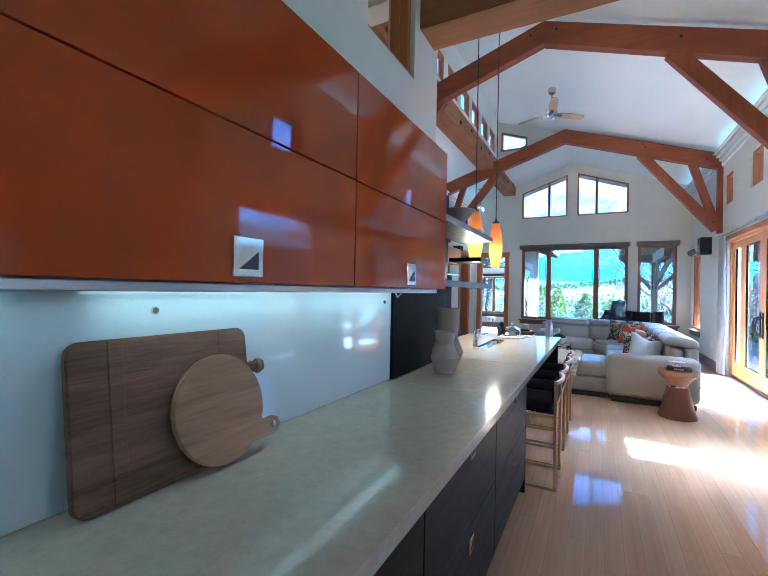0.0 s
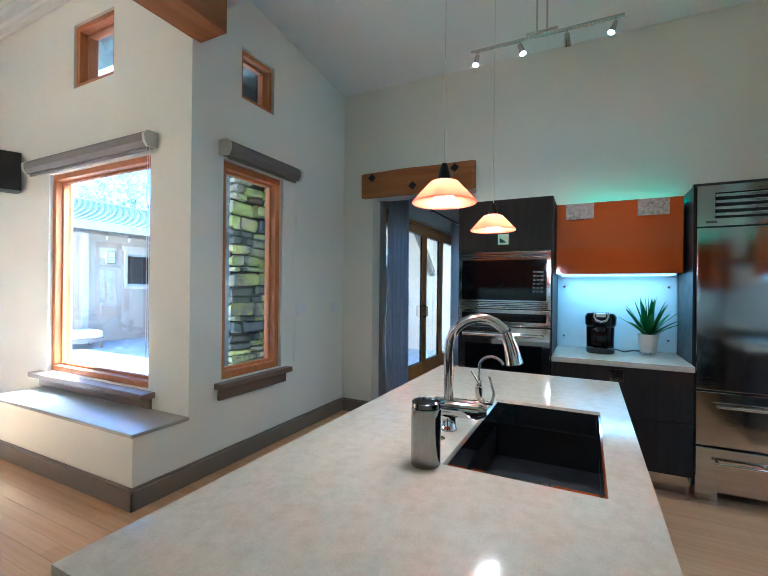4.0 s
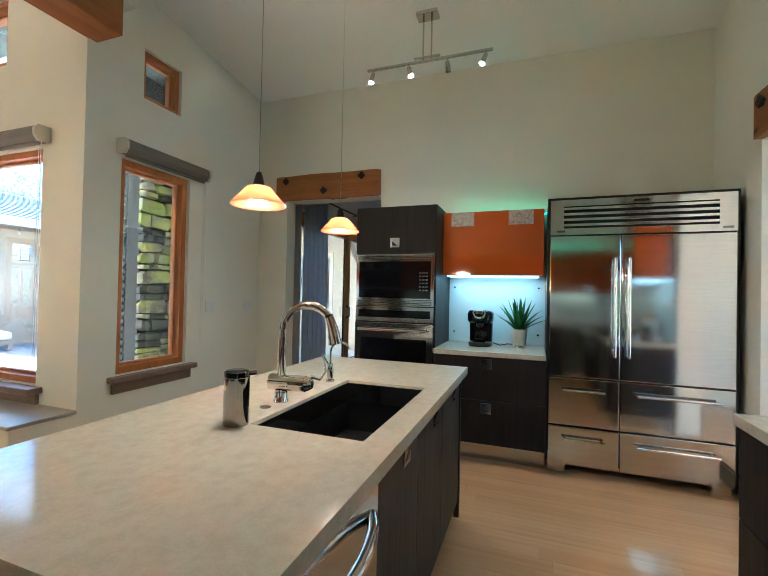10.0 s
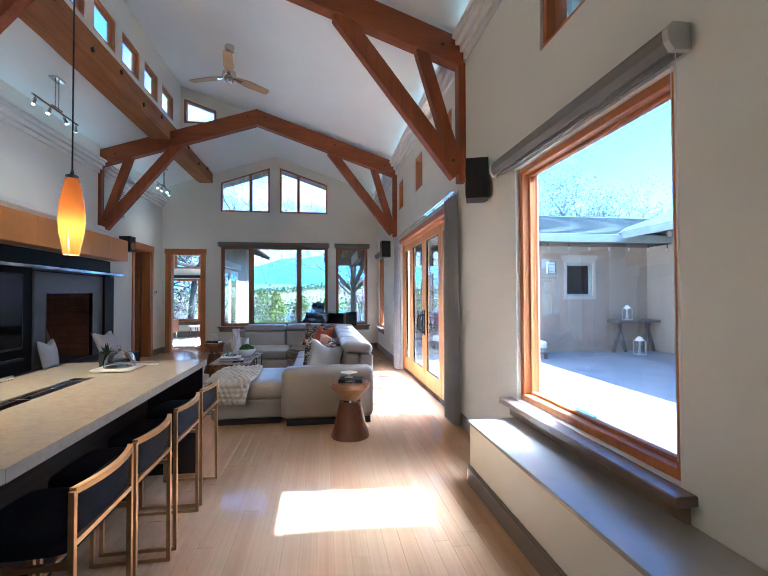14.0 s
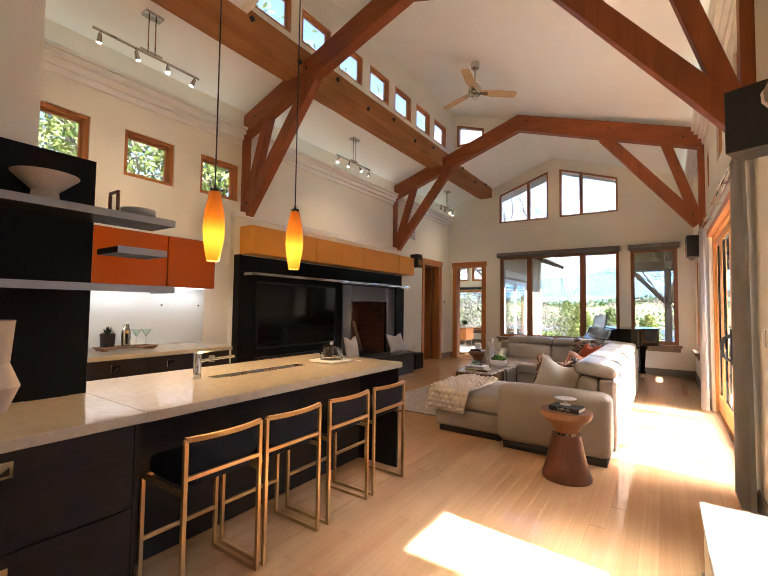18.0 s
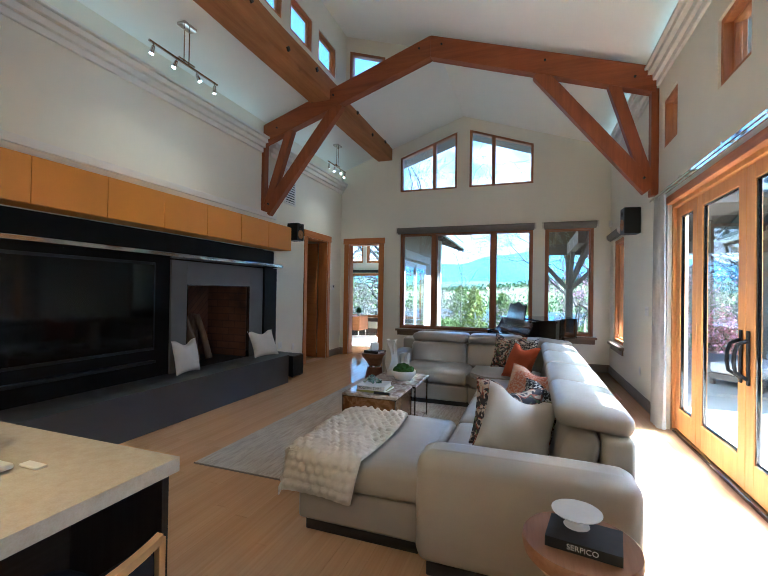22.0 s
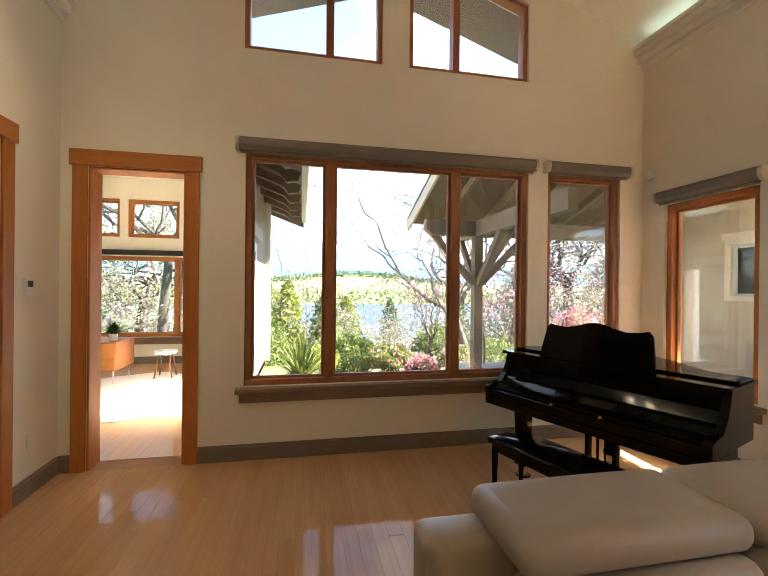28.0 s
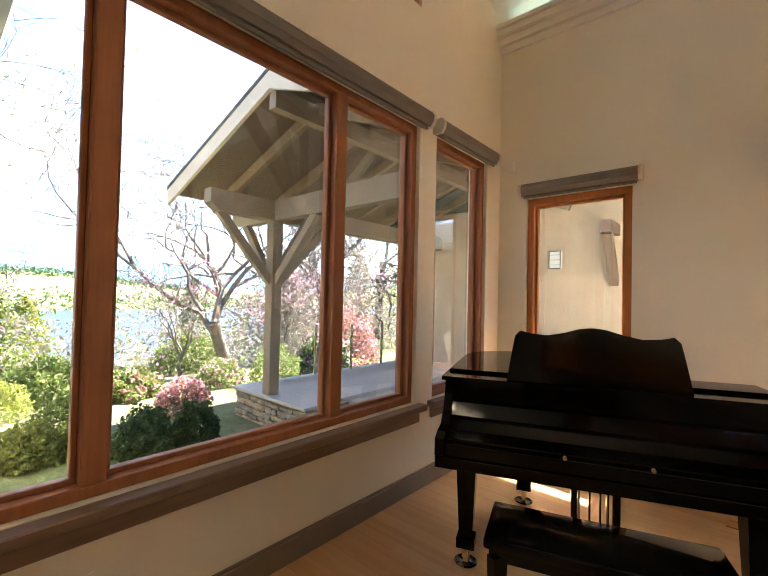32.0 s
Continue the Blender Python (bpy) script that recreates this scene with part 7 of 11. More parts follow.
plate("light_switch", "y", YS, -1, 3.71, 1.19, 0.12, 0.115, "white double light switch plate", 2)
plate("light_switch", "y", YS, -1, 4.28, 1.18, 0.12, 0.115, "white double light switch plate", 2)
plate("light_switch", "x", XR, -1, 6.28, 1.22, 0.075, 0.115, "white light switch plate")
plate("light_switch", "x", XR, -1, 10.785, 1.245, 0.165, 0.115, "white triple light switch plate", 3)
plate("wall_outlet", "x", XR, -1, 11.107, 0.428, 0.072, 0.115, "white plastic wall outlet cover")
plate("wall_outlet", "y", YE, -1, -0.93, 0.33, 0.072, 0.115, "white plastic wall outlet cover")
plate("wall_outlet", "x", XL, 1, 11.35, 0.40, 0.072, 0.115, "white plastic wall outlet cover")
plate("wall_outlet", "x", XL, 1, 12.98, 0.40, 0.072, 0.115, "white plastic wall outlet cover")

# strips under the long run of wall cabinets
for y in (-0.4, 0.55, 1.5, 2.3):
    window_light("counter_strip_light", (XK + 0.08, y, 1.40), (XK - 0.02, y, 0.9), 0.75, 0.06, 0.05, (1.0, 0.92, 0.55))

# ---- great room ----
def around(c, fn):
    return Matrix.Translation(c) @ fn


def tilt(c, rx=0.0, ry=0.0, rz=0.0):
    return pose(c[0], c[1], c[2], rx, ry, rz)


# media wall
media = thing("media_wall_panel", (-2.98, 8.45, 0.0), "matt black panelled media wall round a television and fireplace", "wall panel")
FY0, FY1, FZ0, FZ1 = FIREBOX
part("panel", wall_mesh("x", -2.99, -2.965, 6.20, 10.53, 0.0, 2.08, [FIREBOX]), BLACKPANEL, media)
part("end_panel", B(-2.99, -2.86, 6.175, 6.199, 0.0, 2.08), BLACKPANEL, media)
part("ledge", B(-2.964, -2.90, 6.54, 8.24, 0.60, 0.63, bevel=0.004), SATINBLACK, media, "thin satin black ledge")
part("side_pilaster", B(-2.964, -2.90, 10.215, 10.53, 0.0, 1.79), BLACKPANEL, media)
part("top_recess", B(-2.964, -2.93, 6.22, 10.21, 1.85, 2.08), BLACKPANEL, media)
tv = thing("television", (-2.94, 7.47, 0.745), "large black flat-screen television on the wall", "television")
part("housing", B(-2.964, -2.93, 6.535, 8.24, 0.745, 1.73, bevel=0.006), SATINBLACK, tv)
part("bezel", wall_mesh("x", -2.93, -2.922, 6.54, 8.235, 0.75, 1.715, [(6.555, 8.22, 0.775, 1.70)]), SATINBLACK, tv)
part("screen", B(-2.929, -2.926, 6.555, 8.22, 0.775, 1.70), BLACKGLASS, tv)
sur = thing("fireplace_surround", (-2.95, 9.43, 0.43), "flat grey stone fireplace surround", "fireplace")
SURR = plain("grey_surround", lin(0.135, 0.127, 0.12), 0.5, var=0.1, scale=3.0, bump=0.08)
part("jamb", B(-2.964, -2.935, 8.465, FY0, 0.431, 1.78, bevel=0.003), SURR, sur)
part("jamb", B(-2.964, -2.935, FY1, 10.21, 0.431, 1.78, bevel=0.003), SURR, sur)
part("lintel", B(-2.964, -2.935, FY0, FY1, FZ1, 1.78, bevel=0.003), SURR, sur)
part("steel_edge", wall_mesh("x", -2.98, -2.931, FY0, FY1, 0.432, FZ1, [(FY0 + 0.008, FY1 - 0.008, 0.43, FZ1 - 0.008)]), GUNMETAL, sur)
bx = thing("firebox", (-3.5, 9.4, 0.43), "soot-stained firebox with rust-coloured herringbone brick panels", "firebox")
HERR = Mat("rust_herringbone_brick")
hv = HERR.coords((1, 1, 1), rot=(radians(45), 0, 0))
hb = HERR.t.nodes.new("ShaderNodeTexBrick")
for k_, v_ in (("Scale", 1.0), ("Mortar Size", 0.006), ("Brick Width", 0.22), ("Row Height", 0.075)):
    hb.inputs[k_].default_value = v_
hb.inputs["Color1"].default_value = lin(0.15, 0.052, 0.022)
hb.inputs["Color2"].default_value = lin(0.20, 0.075, 0.034)
hb.inputs["Mortar"].default_value = lin(0.10, 0.04, 0.02)
sw = HERR.t.nodes.new("ShaderNodeVectorMath")
sw.operation = "DOT_PRODUCT"
HERR.link(hv, hb.inputs["Vector"])
HERR.base(HERR.mix(HERR.ramp(HERR.noise(HERR.coords(), 2.2, 4.0), [(0.35, lin(0, 0, 0)), (0.7, lin(0.8, 0.8, 0.8))]), hb.outputs["Color"], lin(0.02, 0.014, 0.01)))
HERR.set(Roughness=0.8)
HERR.bump(hb.outputs["Fac"], 0.3, 0.004)
part("back_panel", B(-3.72, -3.70, FY0, FY1, FZ0, FZ1), HERR.m, bx)
part("side_panel", B(-3.70, -2.985, FY1 - 0.02, FY1 - 0.004, FZ0 + 0.004, FZ1 - 0.004), HERR.m, bx)
part("side_panel", B(-3.70, -2.985, FY0 + 0.004, FY0 + 0.02, FZ0 + 0.004, FZ1 - 0.004), SOOT, bx)
part("floor_panel", B(-3.70, -2.966, FY0 + 0.004, FY1 - 0.004, FZ0 - 0.02, FZ0 + 0.004), SOOT, bx)
part("top_panel", B(-3.70, -2.985, FY0 + 0.004, FY1 - 0.004, FZ1 - 0.004, FZ1 + 0.02), SOOT, bx)
LOG = wood("split_log_bark", lin(0.30, 0.19, 0.12), lin(0.09, 0.055, 0.035), "z", 14, 0.9, knots=False, bump=1.0)
for y0, y1, x, r in ((9.06, 9.14, -3.33, 0.055), (9.20, 9.10, -3.25, 0.05), (9.30, 9.42, -3.42, 0.06), (9.48, 9.36, -3.30, 0.05)):
    lg = bmesh.new()
    tube(lg, [(x, y0, FZ0 + 0.02), (x - 0.05, (y0 + y1) / 2, FZ0 + 0.33), (x - 0.14, y1, FZ0 + 0.64)], r, 9, r * 0.85)
    for v in lg.verts:
        v.co += Vector((random.uniform(-1, 1), random.uniform(-1, 1), 0)) * 0.006
    solo("log", lg, LOG, "split log leaning upright in the firebox", "log", group="firewood", smooth=50)
solo("steel_ledge_shelf", B(-2.964, -2.62, 6.21, 10.30, 1.79, 1.83, bevel=0.004), STEEL, "long brushed stainless ledge shelf over the television", "shelf")
seams = [6.26, 6.89, 7.52, 8.155, 8.785, 9.415, 10.04, 10.665]
for a, b in zip(seams, seams[1:]):
    c = thing("wall_cabinet", (-2.85, (a + b) / 2, 2.10), "mustard yellow lacquered wall cabinet above the media wall", "cabinet", "mustard wall cabinets")
    part("body", B(-2.99, -2.74, a + 0.002, b - 0.002, 2.10, 2.49), YELLOW, c)
    part("door", B(-2.739, -2.72, a + 0.003, b - 0.003, 2.102, 2.488, bevel=0.0015, seg=1), YELLOW, c)
hearth = thing("hearth", (-2.7, 8.5, 0), "long grey slab hearth bench with a chamfered end", "hearth")
part("body", prism(bmesh.new(), [(-2.99, 6.20), (-2.487, 6.20), (-2.487, 10.29), (-2.75, 10.53), (-2.99, 10.53)], "z", 0.0, 0.392), GREYSTONE, hearth)
part("top_slab", prism(bmesh.new(), [(-2.964, 6.20), (-2.48, 6.20), (-2.48, 10.294), (-2.745, 10.538), (-2.964, 10.538)], "z", 0.393, 0.43), GREYSTONE, hearth)
sub = thing("subwoofer", (-2.78, 10.88, 0), "black box subwoofer on the floor by the hearth", "speaker")
part("cabinet", B(-2.96, -2.60, 10.60, 10.92, 0.015, 0.36, bevel=0.008), SATINBLACK, sub)
part("grille", B(-2.604, -2.594, 10.615, 10.905, 0.03, 0.345, bevel=0.003), plain("speaker_cloth", lin(0.01, 0.01, 0.01), 0.95, bump=0.4, bscale=500), sub)
for sx in (-2.92, -2.64):
    for sy in (10.64, 10.88):
        part("foot", lathe(bmesh.new(), [(0.015, 0.0), (0.015, 0.016)], sx, sy, 10), SATINBLACK, sub)
plate("wall_outlet", "x", XL, 1, 10.93, 0.47, 0.115, 0.115, "white double outlet with black plugs", 2)

PILLOW_W = plain("cream_linen", lin(0.66, 0.61, 0.54), 0.9, var=0.06, scale=9, bump=0.3, bscale=260)


def fabric(name, kind, a, b, c):
    m = Mat(name)
    v = m.coords()
    if kind == "floral":
        n1, n2 = m.noise(v, 13.0, 3.0, 0.5, 1.2), m.noise(v, 22.0, 2.0, 0.4, 0.6)
        col = m.ramp(n1, [(0.36, a), (0.42, b), (0.50, b), (0.53, c), (0.60, a), (0.68, lin(0.20, 0.25, 0.10))])
        col = m.mix(m.ramp(n2, [(0.52, lin(0, 0, 0)), (0.58, lin(1, 1, 1))]), col, a)
    elif kind == "knit":
        br = m.t.nodes.new("ShaderNodeTexChecker")
        br.inputs["Scale"].default_value = 42.0
        br.inputs["Color1"].default_value, br.inputs["Color2"].default_value = a, b
        m.link(m.coords((1, 1, 1), rot=(0.6, 0.5, 0.8)), br.inputs["Vector"])
        col = m.mix(m.ramp(m.noise(v, 60.0, 2.0), [(0.42, lin(0, 0, 0)), (0.6, lin(0.8, 0.8, 0.8))]), br.outputs["Color"], c)
    else:
        n1 = m.noise(m.coords((1, 1, 1)), 4.0, 1.0, 0.3)
        col = m.ramp(n1, [(0.44, a), (0.47, b), (0.55, b), (0.58, c)])
        col = m.mix(m.ramp(m.noise(v, 70.0, 3.0), [(0.45, lin(0, 0, 0)), (0.6, lin(0.6, 0.6, 0.6))]), col, lin(0.6, 0.5, 0.42))
    m.base(col)
    m.set(Roughness=0.9)
    m.bump(m.noise(v, 240.0, 2.0), 0.4, 0.002)
    return m.m


FLORAL = fabric("floral_print_fabric", "floral", lin(0.035, 0.03, 0.035), lin(0.50, 0.40, 0.29), lin(0.36, 0.10, 0.05))
KNIT = fabric("black_white_knit", "knit", lin(0.012, 0.012, 0.014), lin(0.60, 0.56, 0.50), lin(0.02, 0.02, 0.02))
PATCH = fabric("orange_cream_patchwork", "patch", lin(0.42, 0.13, 0.055), lin(0.60, 0.36, 0.24), lin(0.56, 0.47, 0.38))
RUST = plain("burnt_orange_linen", lin(0.44, 0.085, 0.022), 0.9, var=0.1, scale=9, bump=0.3, bscale=260)


def pillow(label, c, w, h, rx, ry, rz, mat, thick=0.13, sag=0.05, back=None):
    """A square scatter pillow standing on its lower edge, with pointed corners and a chopped top."""
    t = thing("pillow", c, label, "pillow", "scatter pillows")
    n = 18
    bm = bmesh.new()
    rows = {}
    rnd = random.Random(len(bpy.data.objects))
    ph = rnd.uniform(0, 6)
    for s in (1, -1):
        for i in range(n + 1):
            for j in range(n + 1):
                u, v = -1 + 2 * i / n, -1 + 2 * j / n
                edge = i in (0, n) or j in (0, n)
                if edge and s < 0:
                    continue
                k = max(0.0, (1 - u * u) * (1 - v * v)) ** 0.42
                pin = 1 - 0.10 * (1 - u * u) * abs(v) - 0.0
                pin2 = 1 - 0.10 * (1 - v * v) * abs(u)
                z = v * h / 2 * pin - (sag * max(0.0, v) ** 2 * max(0.0, 1 - (u * 1.7) ** 2))
                wob = 0.006 * math.sin(5 * u + 3 * v + ph) * k
                rows[(s, i, j)] = bm.verts.new((u * w / 2 * pin2, s * (k * thick / 2 + wob + 0.002), z))
    g = lambda s, i, j: rows.get((s, i, j)) or rows[(1, i, j)]
    for s in (1, -1):
        for i in range(n):
            for j in range(n):
                f = [g(s, i, j), g(s, i + 1, j), g(s, i + 1, j + 1), g(s, i, j + 1)]
                bm.faces.new(f if s < 0 else f[::-1])
    m = pose(c[0], c[1], c[2], 0, 0, 0)
    mm = Matrix.Translation(c) @ Matrix.Rotation(radians(rz), 4, "Z") @ Matrix.Rotation(radians(rx), 4, "X") @ Matrix.Rotation(radians(ry), 4, "Y") @ Matrix.Translation((0, 0, h / 2))
    bmesh.ops.transform(bm, matrix=mm, verts=bm.verts)
    part("cover", bm, mat, t, smooth=70)
    pi = bmesh.new()
    ring = [(-1 + 2 * k / 12, -1) for k in range(12)] + [(1, -1 + 2 * k / 12) for k in range(12)] + [(1 - 2 * k / 12, 1) for k in range(12)] + [(-1, 1 - 2 * k / 12) for k in range(13)]
    pts = []
    for u, v in ring:
        z = v * h / 2 * (1 - 0.10 * (1 - u * u) * abs(v)) - (sag * max(0.0, v) ** 2 * max(0.0, 1 - (u * 1.7) ** 2))
        pts.append(mm @ Vector((u * w / 2 * (1 - 0.10 * (1 - v * v) * abs(u)), 0.002, z)))
    tube(pi, pts, 0.004, 6)
    part("piping", pi, back or mat, t)
    return t


pillow("plump cream linen pillow on the hearth", (-2.80, 8.62, 0.431), 0.40, 0.40, -12, 0, 96, PILLOW_W)
pillow("cream linen pillow leaning in the hearth corner", (-2.72, 10.06, 0.431), 0.46, 0.42, -26, 0, 76, PILLOW_W)


# loudspeakers
def speaker(c, size, face, label, mount):
    """face: direction in the plan towards the room; mount: the wall's direction."""
    t = thing("wall_speaker", c, label, "speaker", "wall speakers")
    w, d, h = size
    m = tilt(c, 0, 0, math.degrees(math.atan2(face[1], face[0])))
    put = lambda bm: (bmesh.ops.transform(bm, matrix=m, verts=bm.verts), bm)[1]
    part("cabinet", put(B(-d / 2, d / 2, -w / 2, w / 2, -h / 2, h / 2, bevel=0.006)), SATINBLACK, t)
    for z, r, mt in ((-h * 0.14, w * 0.34, CONE), (h * 0.28, w * 0.17, SATINBLACK)):
        cone = lathe(bmesh.new(), [(r * 1.12, 0.0), (r * 1.12, 0.006), (r, 0.006), (r * 0.45, -0.012), (r * 0.3, 0.006), (0.0, 0.012)], 0, 0, 24)
        bmesh.ops.transform(cone, matrix=Matrix.Translation((d / 2 + 0.001, 0, z)) @ Matrix.Rotation(radians(90), 4, "Y"), verts=cone.verts)
        part("cone", put(cone), mt, t, smooth=40)
    part("bracket", bar(bmesh.new(), Vector(c) + Vector((mount[0] * d * 0.3, mount[1] * d * 0.3, -0.02)), Vector(c) + Vector((mount[0], mount[1], 0)) * 1.0 + Vector((0, 0, -0.02)), 0.04, 0.05), SATINBLACK, t)


CONE = plain("amber_speaker_cone", lin(0.38, 0.17, 0.05), 0.5, var=0.1)
speaker((-2.94, 5.83, 2.465), (0.20, 0.22, 0.33), (0.85, -0.53), "black bookshelf speaker with a copper cone on the wall", (-0.15, 0))
speaker((-2.95, 11.16, 2.49), (0.20, 0.22, 0.31), (0.99, -0.10), "black bookshelf speaker high on the wall", (-0.16, 0))
speaker((2.355, 5.78, 2.47), (0.22, 0.20, 0.36), (-0.93, 0.37), "black speaker bracketed high on the wall", (0.12, 0))
speaker((2.345, 11.2, 2.465), (0.20, 0.20, 0.355), (-0.99, -0.06), "black speaker with an amber cone on the wall", (0.125, 0))


# rug
def rug_mat():
    m = Mat("beige_flatweave_rug")
    v = m.coords()
    st = m.noise(m.coords((1, 0.12, 1)), 55.0, 3.0, 0.6)
    kn = m.noise(v, 170.0, 2.0)
    col = m.ramp(st, [(0.34, lin(0.29, 0.235, 0.18)), (0.5, lin(0.43, 0.365, 0.29)), (0.66, lin(0.54, 0.47, 0.385))])
    m.base(m.mix(0.35, col, m.ramp(kn, [(0.35, lin(0.28, 0.24, 0.20)), (0.65, lin(0.60, 0.55, 0.48))])))
    m.set(Roughness=0.95)
    m.bump(st, 0.5, 0.004)
    return m.m


rug = thing("rug", (-0.27, 9.3, 0), "beige and grey striped flatweave area rug", "rug")
part("weave", B(-1.535, 0.93, 7.44, 11.1, 0.001, 0.011, bevel=0.003), rug_mat(), rug)
part("hem", B(-1.537, 0.932, 7.432, 7.440, 0.001, 0.012), plain("rug_hem", lin(0.23, 0.18, 0.14), 0.95), rug)

# coffee tables
def stone_mat(name, lo, mid, hi, scale, rough, metal_=0.0):
    m = Mat(name)
    v = m.coords()
    a, b = m.noise(v, scale, 7.0, 0.62, 1.6), m.noise(v, scale * 0.4, 4.0, 0.6, 0.8)
    col = m.ramp(a, [(0.30, lo), (0.46, mid), (0.54, hi), (0.62, mid), (0.75, lo)])
    m.base(m.mix(0.35, col, m.ramp(b, [(0.35, lo), (0.65, hi)])))
    m.set(Roughness=rough, Metallic=metal_)
    return m.m


PATINA = stone_mat("copper_patina_sheet", lin(0.11, 0.045, 0.018), lin(0.30, 0.125, 0.042), lin(0.52, 0.33, 0.16), 5.0, 0.25, 0.55)
MARBLE = stone_mat("brown_veined_marble", lin(0.13, 0.075, 0.05), lin(0.34, 0.25, 0.19), lin(0.66, 0.60, 0.54), 7.0, 0.08)
TZ = 0.468
CX0, CX1, CY0, CY1 = -0.635, -0.09, 8.34, 8.885
ct = thing("coffee_table", (-0.36, 8.61, 0.011), "cube coffee table clad in copper-toned burl with a marble top", "coffee table", "nesting coffee tables")
part("body", B(CX0 + 0.006, CX1 - 0.006, CY0 + 0.006, CY1 - 0.006, 0.012, TZ - 0.025), PATINA, ct)
part("top", B(CX0, CX1, CY0, CY1, TZ - 0.024, TZ, bevel=0.003), MARBLE, ct)
for x in (CX0 + 0.003, CX1 - 0.012):
    for y in (CY0 + 0.003, CY1 - 0.012):
        part("edge_strip", B(x, x + 0.009, y, y + 0.009, 0.012, TZ - 0.025), GUNMETAL, ct)
part("edge_strip", B(CX0 + 0.003, CX1 - 0.003, CY0 + 0.003, CY0 + 0.012, TZ - 0.034, TZ - 0.0245), GUNMETAL, ct)
DX0, DX1, DY0, DY1 = -0.60, -0.055, 8.92, 9.475
ct2 = thing("coffee_table", (-0.33, 9.2, 0.011), "coffee table with a marble top on slim dark metal legs", "coffee table", "nesting coffee tables")
part("top", B(DX0, DX1, DY0, DY1, TZ - 0.024, TZ + 0.003, bevel=0.003), MARBLE, ct2)
for x in (DX0 + 0.01, DX1 - 0.022):
    for y in (DY0 + 0.01, DY1 - 0.022):
        part("leg", B(x, x + 0.012, y, y + 0.012, 0.012, TZ - 0.025), GUNMETAL, ct2)
part("rail", boxes((DX0 + 0.022, DX1 - 0.022, DY0 + 0.01, DY0 + 0.022, TZ - 0.042, TZ - 0.025), (DX0 + 0.022, DX1 - 0.022, DY1 - 0.022, DY1 - 0.01, TZ - 0.042, TZ - 0.025)), GUNMETAL, ct2)
part("lower_shelf", B(DX0 + 0.022, DX1 - 0.022, DY0 + 0.022, DY1 - 0.022, 0.03, 0.045), MARBLE, ct2)


def twisted(c, w0, h, turn, label, bulge):
    bm = bmesh.new()
    n, rings = 28, []
    for k in range(n + 1):
        f = k / n
        w = w0 * (1 + bulge * math.sin(f * math.pi * 2.0)) * (0.92 + 0.12 * f)
        a = turn * math.sin(f * math.pi)
        r = []
        for s in range(16):
            q = s // 4
            e = (s % 4) / 4
            p0, p1 = [((-1, -1), (1, -1), (1, 1), (-1, 1))[i % 4] for i in (q, q + 1)]
            x, y = p0[0] + (p1[0] - p0[0]) * e, p0[1] + (p1[1] - p0[1]) * e
            r.append(bm.verts.new((c[0] + w * (x * math.cos(a) - y * math.sin(a)), c[1] + w * (x * math.sin(a) + y * math.cos(a)), c[2] + h * f)))
        rings.append(r)
    inner = [bm.verts.new((v.co.x * 0.82 + c[0] * 0.18, v.co.y * 0.82 + c[1] * 0.18, v.co.z)) for v in rings[-1]]
    low = [bm.verts.new((v.co.x * 0.8 + c[0] * 0.2, v.co.y * 0.8 + c[1] * 0.2, c[2] + h * 0.6)) for v in rings[-1]]
    for a, b in zip(rings + [inner], rings[1:] + [inner, low]):
        for s in range(16):
            bm.faces.new((a[s], a[(s + 1) % 16], b[(s + 1) % 16], b[s]))
    bm.faces.new(rings[0][::-1])
    bm.faces.new(low)
    bmesh.ops.recalc_face_normals(bm, faces=bm.faces)
    return solo("vase", bm, VASEW, label, "vase", group="twisted vases", smooth=50)


VASEW = plain("chalky_white_stoneware", lin(0.68, 0.63, 0.56), 0.7, var=0.05, bump=0.12)
twisted((-0.46, 9.30, TZ + 0.004), 0.050, 0.41, 1.1, "tall twisted chalk-white square vase", 0.10)
twisted((-0.325, 9.40, TZ + 0.004), 0.042, 0.25, -1.0, "small twisted chalk-white square vase", 0.10)
mb = thing("moss_bowl", (-0.255, 9.12, TZ + 0.004), "round white bowl filled with green moss balls", "bowl")
part("bowl", lathe(bmesh.new(), [(0.075, TZ + 0.004), (0.085, TZ + 0.008), (0.128, 0.526), (0.137, 0.566), (0.132, 0.576), (0.124, 0.571), (0.113, 0.531), (0.0, 0.501)], -0.255, 9.12, 36), WHITE_CERAMIC, mb, smooth=50)
MOSS = plain("green_moss", lin(0.05, 0.115, 0.012), 0.95, var=0.45, scale=40, bump=0.9, bscale=90)
for k in range(19):
    a, ring = k * 2.4, (0.0, 0.047, 0.088)[0 if k < 1 else (1 if k < 7 else 2)]
    q = 0.03 + 0.005 * math.sin(k * 3.7)
    mo = bmesh.new()
    bmesh.ops.create_icosphere(mo, subdivisions=3, radius=q, matrix=Matrix.Translation((-0.255 + ring * math.cos(a), 9.12 + ring * math.sin(a), 0.626 - ring * ring * 6.0)))
    for v in mo.verts:
        v.co += Vector((random.uniform(-1, 1), random.uniform(-1, 1), random.uniform(-1, 1))) * 0.0022
    part("moss_ball", mo, MOSS, mb)
mo = bmesh.new()
bmesh.ops.create_uvsphere(mo, u_segments=24, v_segments=10, radius=0.107, matrix=Matrix.Translation((-0.255, 9.12, 0.551)) @ Matrix.Diagonal((1, 1, 0.6, 1)))
part("moss_bed", mo, MOSS, mb)


